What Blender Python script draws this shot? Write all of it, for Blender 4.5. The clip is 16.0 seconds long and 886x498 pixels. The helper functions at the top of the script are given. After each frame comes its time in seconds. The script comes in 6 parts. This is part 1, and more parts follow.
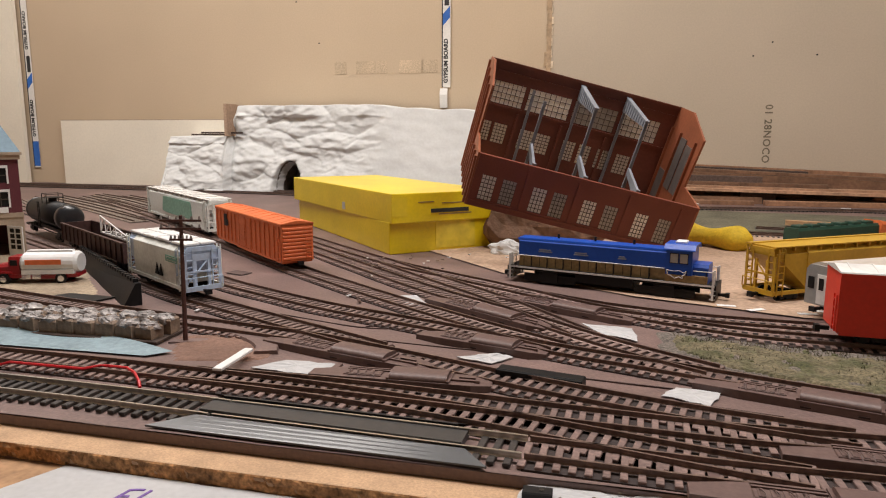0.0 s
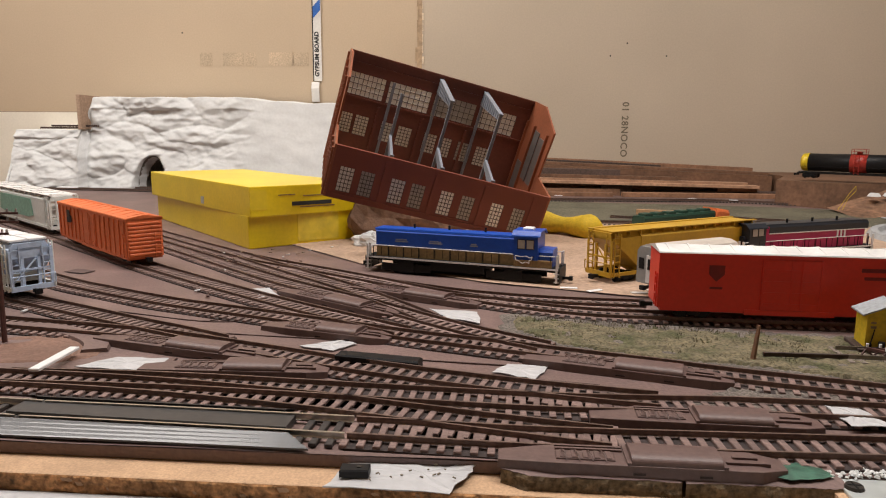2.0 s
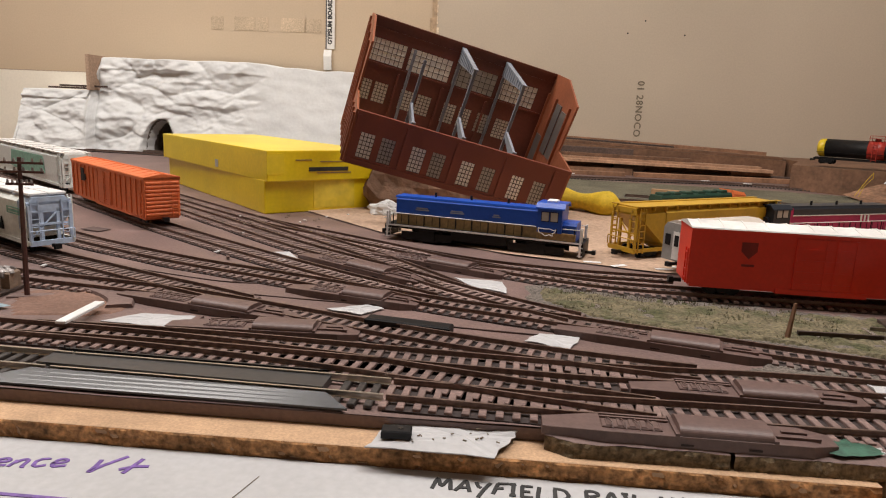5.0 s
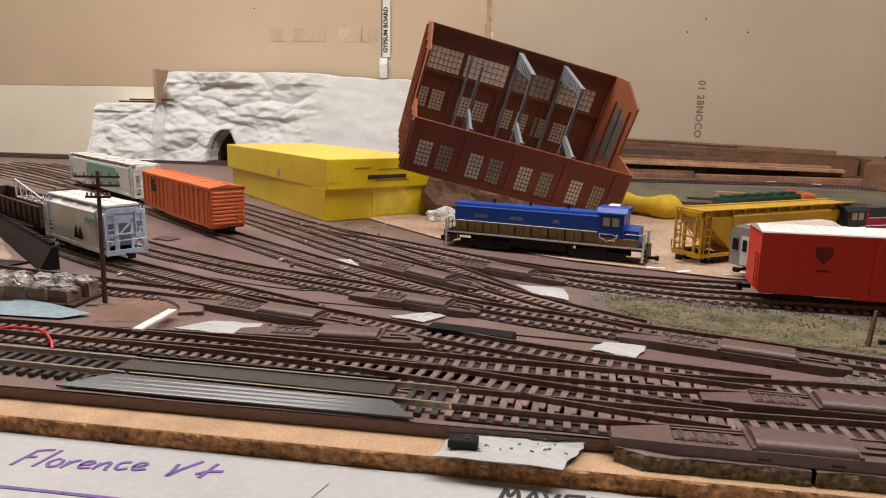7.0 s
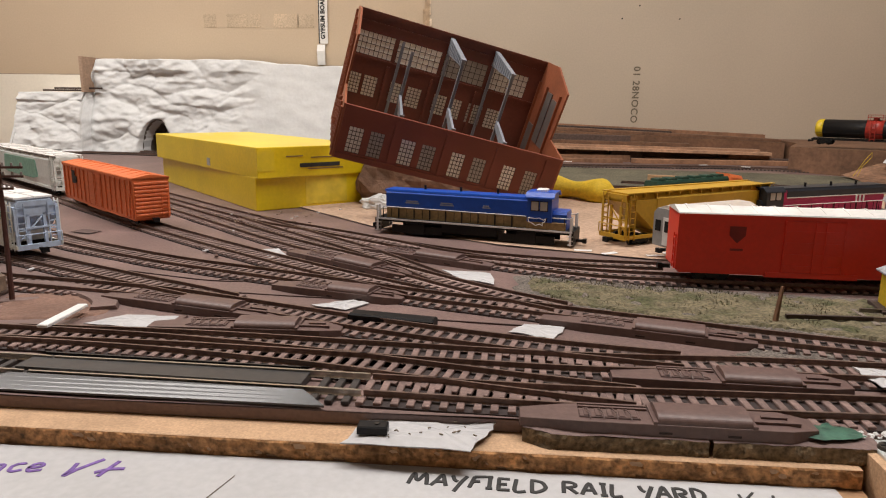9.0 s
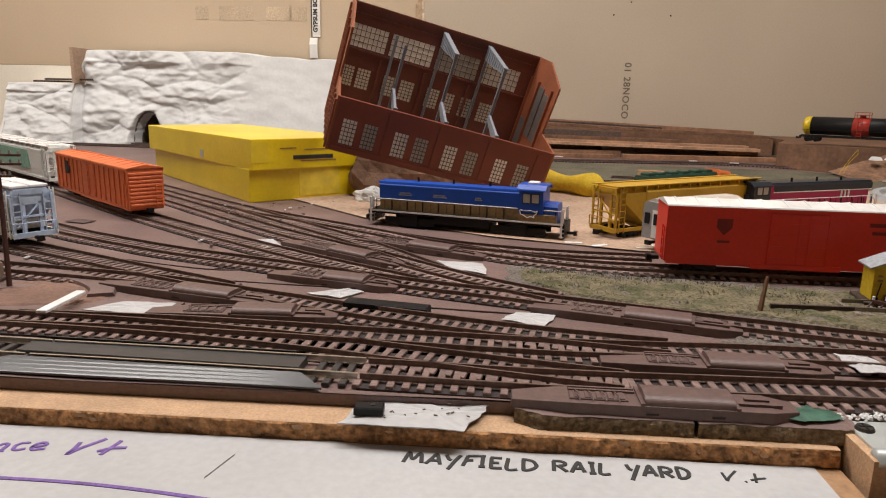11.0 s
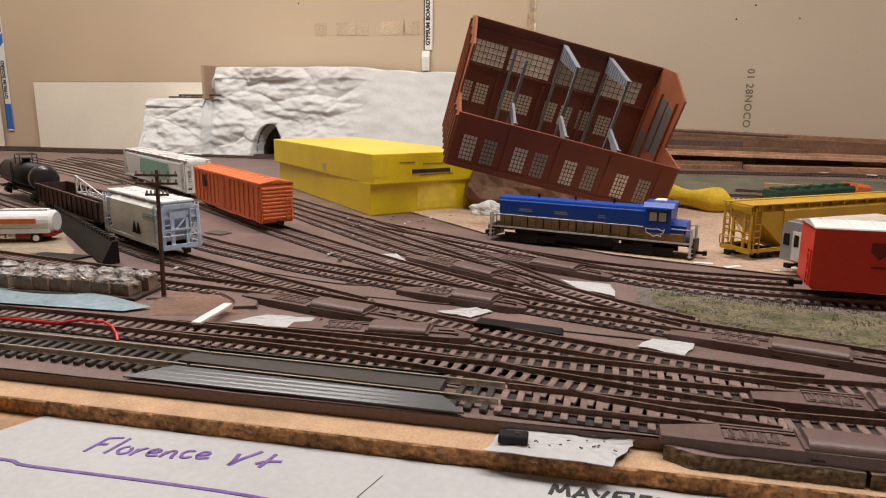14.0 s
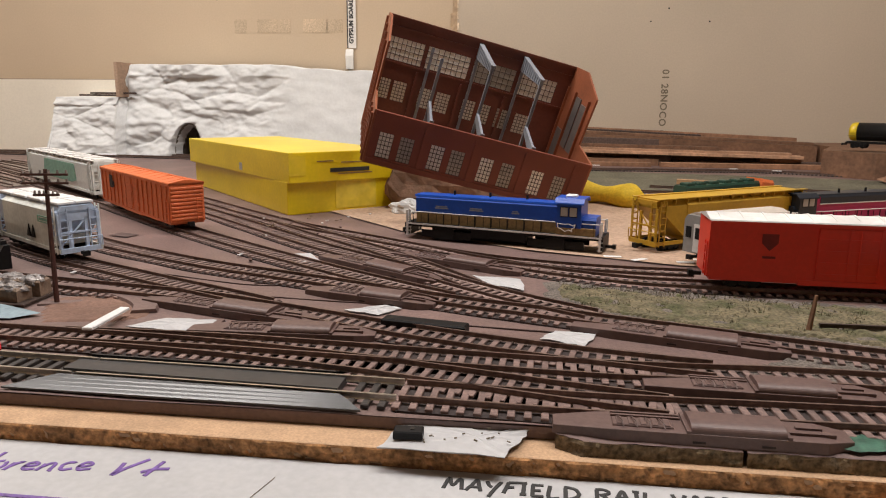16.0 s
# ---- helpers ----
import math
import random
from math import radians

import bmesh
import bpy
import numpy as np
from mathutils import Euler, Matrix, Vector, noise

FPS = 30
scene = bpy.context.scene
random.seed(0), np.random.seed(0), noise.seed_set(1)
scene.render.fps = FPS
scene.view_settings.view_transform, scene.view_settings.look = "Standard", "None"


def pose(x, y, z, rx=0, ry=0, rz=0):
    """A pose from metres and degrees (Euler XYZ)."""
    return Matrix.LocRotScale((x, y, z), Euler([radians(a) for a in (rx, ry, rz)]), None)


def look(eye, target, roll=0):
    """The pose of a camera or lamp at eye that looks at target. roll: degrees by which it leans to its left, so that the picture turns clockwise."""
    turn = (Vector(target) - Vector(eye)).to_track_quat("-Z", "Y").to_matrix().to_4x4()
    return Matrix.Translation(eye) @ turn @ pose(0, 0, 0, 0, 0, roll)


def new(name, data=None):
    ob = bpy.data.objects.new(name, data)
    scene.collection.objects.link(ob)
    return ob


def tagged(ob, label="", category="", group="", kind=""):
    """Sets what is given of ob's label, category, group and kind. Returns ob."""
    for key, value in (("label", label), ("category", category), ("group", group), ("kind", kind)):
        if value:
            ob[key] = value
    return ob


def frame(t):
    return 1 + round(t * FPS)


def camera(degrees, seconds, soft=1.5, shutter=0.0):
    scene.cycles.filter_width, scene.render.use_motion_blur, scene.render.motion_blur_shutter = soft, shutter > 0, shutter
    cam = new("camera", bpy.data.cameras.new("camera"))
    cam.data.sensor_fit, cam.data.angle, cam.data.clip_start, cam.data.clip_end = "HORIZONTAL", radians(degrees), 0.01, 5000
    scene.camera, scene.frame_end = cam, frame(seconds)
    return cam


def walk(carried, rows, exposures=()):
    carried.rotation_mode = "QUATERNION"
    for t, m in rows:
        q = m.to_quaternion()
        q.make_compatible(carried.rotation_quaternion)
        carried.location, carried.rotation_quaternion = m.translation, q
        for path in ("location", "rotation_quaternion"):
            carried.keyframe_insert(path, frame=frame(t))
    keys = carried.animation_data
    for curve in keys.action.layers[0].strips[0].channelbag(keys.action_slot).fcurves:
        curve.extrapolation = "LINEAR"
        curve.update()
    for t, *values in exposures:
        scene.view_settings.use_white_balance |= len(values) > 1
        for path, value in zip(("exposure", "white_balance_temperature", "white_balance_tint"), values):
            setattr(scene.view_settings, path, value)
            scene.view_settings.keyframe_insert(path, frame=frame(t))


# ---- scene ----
cam = camera(66.0, 16.0, soft=1.1)
PATH = [
    (0, (0.0111, 0.0102, 0.1311), (-0.0298, 1.9831, -0.1948), 0.17),
    (0.5, (0.0186, 0.0114, 0.1309), (0.0385, 1.9847, -0.1939), -0.13),
    (1, (0.0242, 0.0066, 0.1309), (0.1168, 1.9792, -0.1857), 0.12),
    (1.5, (0.0312, 0.0057, 0.1291), (0.2090, 1.9721, -0.1899), 0.43),
    (2, (0.0395, 0.0036, 0.1259), (0.3231, 1.9552, -0.2070), 0.40),
    (2.5, (0.0433, 0.0035, 0.1234), (0.4125, 1.9368, -0.2313), 0.92),
    (3, (0.0451, 0.0044, 0.1232), (0.4604, 1.9277, -0.2351), 0.92),
    (3.5, (0.0393, 0.0044, 0.1226), (0.3876, 1.9407, -0.2373), 1.10),
    (3.7, (0.0363, 0.0084, 0.1186), (0.3856, 1.9397, -0.2693), 1.70),
    (6, (0.0178, 0.0126, 0.1175), (0.1932, 1.9638, -0.2848), 1.67),
    (6.5, (0.0180, 0.0115, 0.1191), (0.1400, 1.9679, -0.2778), 1.09),
    (7, (0.0176, 0.0131, 0.1192), (0.1442, 1.9707, -0.2706), 1.05),
    (7.5, (0.0181, 0.0118, 0.1187), (0.1312, 1.9678, -0.2830), 0.70),
    (8, (0.0269, 0.0129, 0.1197), (0.2155, 1.9636, -0.2796), 0.19),
    (8.5, (0.0285, 0.0118, 0.1180), (0.2933, 1.9516, -0.2908), 0.83),
    (9, (0.0344, 0.0130, 0.1177), (0.3050, 1.9494, -0.3036), 0.68),
    (9.2, (0.0369, 0.0097, 0.1209), (0.3140, 1.9457, -0.2975), -0.08),
    (11.3, (0.0302, 0.0055, 0.1156), (0.3237, 1.9344, -0.3239), 1.42),
    (11.5, (0.0289, 0.0069, 0.1166), (0.2764, 1.9411, -0.3282), 1.15),
    (12, (0.0206, 0.0085, 0.1184), (0.1640, 1.9550, -0.3180), 0.84),
    (12.5, (0.0159, 0.0092, 0.1194), (0.0891, 1.9614, -0.3093), 0.80),
    (13, (0.0106, 0.0093, 0.1198), (0.0330, 1.9643, -0.3014), 0.98),
    (13.5, (0.0092, 0.0089, 0.1213), (0.0085, 1.9648, -0.2965), 0.81),
    (14, (0.0134, 0.0088, 0.1233), (0.0222, 1.9647, -0.2943), 0.41),
    (14.5, (0.0196, 0.0098, 0.1246), (0.0691, 1.9674, -0.2820), 0.08),
    (15, (0.0232, 0.0108, 0.1227), (0.1103, 1.9647, -0.2955), -0.09),
    (15.5, (0.0288, 0.0084, 0.1229), (0.1885, 1.9595, -0.2869), 0.18),
    (16, (0.0298, 0.0093, 0.1213), (0.2290, 1.9553, -0.2951), 0.53),
]
walk(cam, [(t, look(eye, target, roll)) for t, eye, target, roll in PATH])

# ---- light, world, exposure ----
world = bpy.data.worlds.new("room_air")
scene.world = world
world.use_nodes = True
world.node_tree.nodes["Background"].inputs[0].default_value = (1.0, 0.93, 0.84, 1)
world.node_tree.nodes["Background"].inputs[1].default_value = 0.025


def area_lamp(name, m, sx, sy, watts, colour):
    data = bpy.data.lights.new(name, "AREA")
    data.shape, data.size, data.size_y, data.energy, data.color = "RECTANGLE", sx, sy, watts, colour
    ob = new(name, data)
    ob.matrix_world = m
    return ob


YAW = -12.6          # the bench and the back wall are turned by this against the first view
BENCH = pose(0, 0, 0, 0, 0, YAW)
area_lamp("ceiling_lamp_light", BENCH @ pose(0.25, 0.52, 1.30), 1.2, 0.30, 17.4, (1.0, 0.945, 0.915))
area_lamp("ceiling_lamp_light", BENCH @ pose(-1.0, 0.85, 1.30), 1.0, 0.30, 15.0, (1.0, 0.945, 0.915))
scene.view_settings.exposure = 0.0


# ---- materials ----
def mat(name, colour, rough=0.6, metal=0.0, scale=120.0, vary=0.25, bump=0.15, big=9.0, big_vary=0.18, spec=0.5, tint=None, coat=0.0, piece=0.0):
    m = bpy.data.materials.new(name)
    m.use_nodes = True
    nt = m.node_tree
    n, l = nt.nodes, nt.links
    b = n["Principled BSDF"]
    b.inputs["Roughness"].default_value, b.inputs["Metallic"].default_value = rough, metal
    b.inputs["Specular IOR Level"].default_value = spec
    b.inputs["Coat Weight"].default_value = coat
    co = n.new("ShaderNodeTexCoord")
    fine = n.new("ShaderNodeTexNoise")
    fine.inputs["Scale"].default_value, fine.inputs["Detail"].default_value = scale, 6
    wide = n.new("ShaderNodeTexNoise")
    wide.inputs["Scale"].default_value, wide.inputs["Detail"].default_value = big, 4
    for t in (fine, wide):
        l.new(co.outputs["Object"], t.inputs["Vector"])

    def span(node, k):
        r = n.new("ShaderNodeMapRange")
        r.inputs[1].default_value, r.inputs[2].default_value = 0.3, 0.7
        r.inputs[3].default_value, r.inputs[4].default_value = 1 - k, 1 + k
        l.new(node, r.inputs[0])
        return r.outputs[0]

    def times(a, c):
        q = n.new("ShaderNodeMath")
        q.operation = "MULTIPLY"
        l.new(a, q.inputs[0])
        l.new(c, q.inputs[1])
        return q.outputs[0]

    f = times(span(fine.outputs[0], vary), span(wide.outputs[0], big_vary))
    if piece:
        info = n.new("ShaderNodeObjectInfo")
        r = n.new("ShaderNodeMapRange")
        r.inputs[3].default_value, r.inputs[4].default_value = 1 - piece, 1 + piece
        l.new(info.outputs["Random"], r.inputs[0])
        f = times(f, r.outputs[0])
    base = n.new("ShaderNodeMix")
    base.data_type = "RGBA"
    base.inputs[6].default_value = (*colour, 1)
    base.inputs[7].default_value = (*(tint or colour), 1)
    l.new(span(wide.outputs[0], 1.0), base.inputs[0])
    vs = n.new("ShaderNodeVectorMath")
    vs.operation = "SCALE"
    l.new(base.outputs[2], vs.inputs[0])
    l.new(f, vs.inputs["Scale"])
    l.new(vs.outputs[0], b.inputs["Base Color"])
    if bump:
        bp = n.new("ShaderNodeBump")
        bp.inputs["Strength"].default_value, bp.inputs["Distance"].default_value = bump, 0.4 / scale
        l.new(fine.outputs[0], bp.inputs["Height"])
        l.new(bp.outputs[0], b.inputs["Normal"])
    return m


def glass(name, colour=(0.8, 0.85, 0.85)):
    m = bpy.data.materials.new(name)
    m.use_nodes = True
    b = m.node_tree.nodes["Principled BSDF"]
    b.inputs["Base Color"].default_value = (*colour, 1)
    b.inputs["Transmission Weight"].default_value = 1.0
    b.inputs["Roughness"].default_value, b.inputs["IOR"].default_value = 0.12, 1.15
    return m


GROUND = mat("painted_brown_board", (0.200, 0.132, 0.119), 0.52, scale=450, vary=0.16, bump=0.25, big=17, big_vary=0.26, tint=(0.165, 0.108, 0.097))
TANBOARD = mat("bare_tan_board", (0.42, 0.29, 0.205), 0.85, scale=260, vary=0.2, bump=0.3, big=7)
CHIP = mat("chipboard", (0.48, 0.31, 0.185), 0.8, scale=900, vary=0.16, bump=0.35, big=60, big_vary=0.14)
CHIPEDGE = mat("chipboard_edge", (0.40, 0.205, 0.085), 0.9, scale=420, vary=0.6, bump=0.8, big=120, big_vary=0.45)
DRYWALL = mat("drywall_paper", (0.56, 0.44, 0.31), 0.8, scale=300, vary=0.04, bump=0.05, big=2.2, big_vary=0.07)
DRYWALLGREY = mat("drywall_paper_grey", (0.53, 0.445, 0.345), 0.8, scale=300, vary=0.04, bump=0.05, big=2.2, big_vary=0.08)
CREAM = mat("cream_panel", (0.84, 0.78, 0.66), 0.6, scale=200, vary=0.03, bump=0.04, big=5, big_vary=0.05)
TAPE = mat("white_tape", (0.78, 0.76, 0.72), 0.5, scale=200, vary=0.05, bump=0.03)
INK = mat("dark_ink", (0.03, 0.03, 0.03), 0.7, vary=0.2, bump=0)
GREYINK = mat("grey_print", (0.19, 0.155, 0.11), 0.8, vary=0.3, bump=0, scale=400)
FAINTINK = mat("faint_print", (0.525, 0.41, 0.285), 0.8, vary=0.2, bump=0, scale=300)
BLUEINK = mat("blue_print", (0.03, 0.14, 0.50), 0.6, vary=0.15, bump=0)
PURPLE = mat("purple_marker", (0.16, 0.08, 0.32), 0.6, scale=600, vary=0.4, bump=0)
PAPER = mat("white_paper", (0.455, 0.455, 0.465), 0.75, scale=300, vary=0.05, bump=0.08, big=14, big_vary=0.08)
PLASTER = mat("white_plaster", (0.67, 0.68, 0.675), 0.9, scale=160, vary=0.04, bump=0.14, big=14, big_vary=0.06)
YELLOWBOX = mat("yellow_card", (0.80, 0.60, 0.012), 0.35, scale=260, vary=0.05, bump=0.05, big=12, big_vary=0.10, coat=0.15)
ORANGE = mat("orange_paint", (0.70, 0.165, 0.050), 0.5, scale=350, vary=0.12, bump=0.08, big=25, big_vary=0.12)
RED = mat("red_paint", (0.74, 0.040, 0.020), 0.42, scale=350, vary=0.05, bump=0.04, big=20, big_vary=0.08)
REDDARK = mat("dark_red_print", (0.22, 0.012, 0.012), 0.5, vary=0.2, bump=0)
SILVER = mat("pale_roof_paint", (0.72, 0.71, 0.69), 0.45, scale=300, vary=0.06, bump=0.05, big=30)
GREYCAR = mat("pale_grey_car_paint", (0.79, 0.82, 0.78), 0.5, scale=300, vary=0.10, bump=0.06, big=30, big_vary=0.15)
BLUEGREY = mat("pale_blue_grey_end", (0.50, 0.61, 0.78), 0.5, scale=300, vary=0.10, bump=0.05, big=30)
GREENWHITE = mat("pale_green_car", (0.74, 0.79, 0.77), 0.5, scale=300, vary=0.08, bump=0.05, big=14, big_vary=0.12)
GREENPRINT = mat("green_print", (0.22, 0.45, 0.36), 0.5, vary=0.2, bump=0, scale=300)
YELLOWCAR = mat("yellow_ochre_car", (0.50, 0.29, 0.020), 0.45, scale=300, vary=0.08, bump=0.05, big=30, big_vary=0.12)
BLUE = mat("blue_loco_paint", (0.008, 0.070, 0.42), 0.38, scale=300, vary=0.08, bump=0.03, big=40, big_vary=0.10)
GOLD = mat("tan_gold_panel", (0.27, 0.18, 0.075), 0.45, scale=350, vary=0.2, bump=0.06, big=60)
BLACK = mat("black_plastic", (0.007, 0.007, 0.008), 0.5, scale=300, vary=0.3, bump=0.08, spec=0.28)
BLACKGLOSS = mat("glossy_black_plastic", (0.018, 0.020, 0.024), 0.28, scale=300, vary=0.2, bump=0.0, big=20, spec=0.6)
WHITE = mat("white_plastic", (0.78, 0.78, 0.78), 0.4, scale=200, vary=0.05, bump=0.02)
CLEARISH = mat("cloudy_wrap", (0.24, 0.22, 0.215), 0.42, scale=240, vary=0.5, bump=0.9, big=120, big_vary=0.5, coat=0.08)
KRAFT = mat("brown_kraft_block", (0.235, 0.170, 0.125), 0.8, scale=250, vary=0.25, bump=0.5)
BROWNCAR = mat("dark_brown_gondola", (0.060, 0.026, 0.022), 0.6, scale=300, vary=0.25, bump=0.08)
MAGENTA = mat("magenta_paint", (0.42, 0.012, 0.09), 0.42, scale=300, vary=0.08, bump=0.03)
NAVY = mat("dark_navy_paint", (0.016, 0.021, 0.030), 0.4, scale=300, vary=0.2, bump=0.04)
DARKGREEN = mat("dark_green_paint", (0.012, 0.05, 0.032), 0.5, scale=300, vary=0.2, bump=0.05)
STEELRAIL = mat("dull_brown_rail", (0.17, 0.115, 0.095), 0.42, metal=0.5, scale=350, vary=0.25, bump=0.1, big=20)
BRIGHTRAIL = mat("bright_nickel_rail", (0.56, 0.53, 0.48), 0.30, metal=0.9, scale=350, vary=0.15, bump=0.05)
GREYRAIL = mat("grey_metal_rail", (0.25, 0.22, 0.19), 0.38, metal=0.7, scale=350, vary=0.2, bump=0.05)
# Near-black tone for the shade in tie gaps and machine slots.
GAPSHADE = mat("dark_gap_shade", (0.034, 0.022, 0.020), 0.8, scale=400, vary=0.3, bump=0.3)
JOINT = mat("dark_board_joint", (0.09, 0.058, 0.052), 0.8, vary=0.2, bump=0)
TIE = mat("brown_plastic_tie", (0.185, 0.122, 0.107), 0.7, scale=420, vary=0.25, bump=0.3, piece=0.22)
TIEDARK = mat("dark_plastic_tie", (0.035, 0.028, 0.025), 0.6, scale=420, vary=0.25, bump=0.3, piece=0.25)
TIEGREY = mat("grey_ballasted_tie", (0.21, 0.17, 0.14), 0.8, scale=420, vary=0.3, bump=0.3, piece=0.25)
SWITCHBOX = mat("brown_switch_machine", (0.128, 0.080, 0.072), 0.48, scale=420, vary=0.14, bump=0.12)
# Red-brown brick, its colour darkened for the shade on the near wall.
BRICK = mat("red_brown_brick_shaded", (0.185, 0.046, 0.026), 0.55, scale=900, vary=0.15, bump=0.25, big=20, big_vary=0.12)
BRICKIN = mat("dark_brown_inner_plastic", (0.150, 0.042, 0.026), 0.42, scale=300, vary=0.12, bump=0.05, big=18)
BRICKORANGE = mat("orange_brown_edge_plastic", (0.27, 0.082, 0.036), 0.5, scale=300, vary=0.12, bump=0.05, big=18)
STEELGREY = mat("blue_grey_plastic_steel", (0.24, 0.26, 0.30), 0.45, scale=300, vary=0.1, bump=0.05)
MUNTIN = mat("dark_window_bar", (0.07, 0.055, 0.045), 0.5, vary=0.1, bump=0)
# Opaque white: the lit wall behind clear panes is put into the colour.
PANEGLASS = mat("backlit_white_pane", (0.86, 0.85, 0.80), 0.25, scale=150, vary=0.06, bump=0.02)
PANEDIM = mat("dim_grey_pane", (0.42, 0.40, 0.36), 0.3, scale=150, vary=0.12, bump=0.02)
PANEGREY = mat("smoky_grey_pane", (0.11, 0.10, 0.095), 0.3, scale=150, vary=0.2, bump=0.02)
DULLBLACK = mat("dull_black_plastic", (0.045, 0.044, 0.045), 0.42, scale=300, vary=0.15, bump=0.05)
CLEAR = glass("clear_pane")
GRASS = mat("static_grass", (0.108, 0.110, 0.048), 0.95, scale=500, vary=0.5, bump=0.8, big=60, big_vary=0.4, tint=(0.125, 0.105, 0.062))
BALLAST = mat("grey_ballast", (0.13, 0.11, 0.095), 0.95, scale=700, vary=0.6, bump=1.0, big=40, big_vary=0.25)
DIRTPATCH = mat("brown_dirt", (0.20, 0.115, 0.085), 0.9, scale=500, vary=0.2, bump=0.5, big=20)
GREENPAINT = mat("green_spill", (0.035, 0.105, 0.070), 0.6, scale=200, vary=0.4, bump=0.3, big=40)
CORK = mat("dark_cork", (0.165, 0.120, 0.070), 0.95, scale=500, vary=0.6, bump=1.0)
STEEL = mat("galvanised_steel", (0.50, 0.54, 0.54), 0.35, metal=0.35, scale=80, vary=0.12, bump=0.05, big=30, big_vary=0.15)
DARKSTEEL = mat("dark_screw", (0.06, 0.055, 0.05), 0.45, metal=0.7, vary=0.2, bump=0.1)
POLEBROWN = mat("brown_pole_plastic", (0.085, 0.034, 0.028), 0.55, scale=300, vary=0.2, bump=0.1)
TARP = mat("blue_grey_sheet", (0.21, 0.29, 0.33), 0.6, scale=300, vary=0.15, bump=0.35, big=40, big_vary=0.15)
REDWIRE = mat("red_wire", (0.50, 0.012, 0.02), 0.4, vary=0.1, bump=0)
PLANK = mat("stripwood", (0.23, 0.12, 0.068), 0.75, scale=160, vary=0.22, bump=0.2, big=25, big_vary=0.25, piece=0.35)
PLANKDARK = mat("dark_roadbed", (0.075, 0.048, 0.038), 0.8, scale=300, vary=0.3, bump=0.3, piece=0.3)
ROCKBROWN = mat("rust_brown_rock", (0.30, 0.125, 0.055), 0.9, scale=90, vary=0.45, bump=0.9, big=24, big_vary=0.35)
SPONGE = mat("yellow_foam", (0.62, 0.42, 0.02), 0.75, scale=260, vary=0.12, bump=0.4, big=30)
MAROON = mat("maroon_brick", (0.115, 0.022, 0.032), 0.6, scale=800, vary=0.18, bump=0.25)
TRIM = mat("tan_stone_trim", (0.42, 0.33, 0.25), 0.6, scale=300, vary=0.1, bump=0.1)
SLATE = mat("blue_grey_roof", (0.16, 0.26, 0.34), 0.55, scale=300, vary=0.12, bump=0.1)
CEILING = mat("white_ceiling", (0.75, 0.73, 0.69), 0.85, scale=80, vary=0.04, bump=0.1, big=3)
CONCRETE = mat("grey_turntable_pit", (0.32, 0.33, 0.34), 0.7, scale=260, vary=0.15, bump=0.2)
lamp_mat = bpy.data.materials.new("lamp_diffuser")
lamp_mat.use_nodes = True
lamp_mat.node_tree.nodes["Principled BSDF"].inputs["Emission Color"].default_value = (1, 0.9, 0.76, 1)
lamp_mat.node_tree.nodes["Principled BSDF"].inputs["Emission Strength"].default_value = 3.0


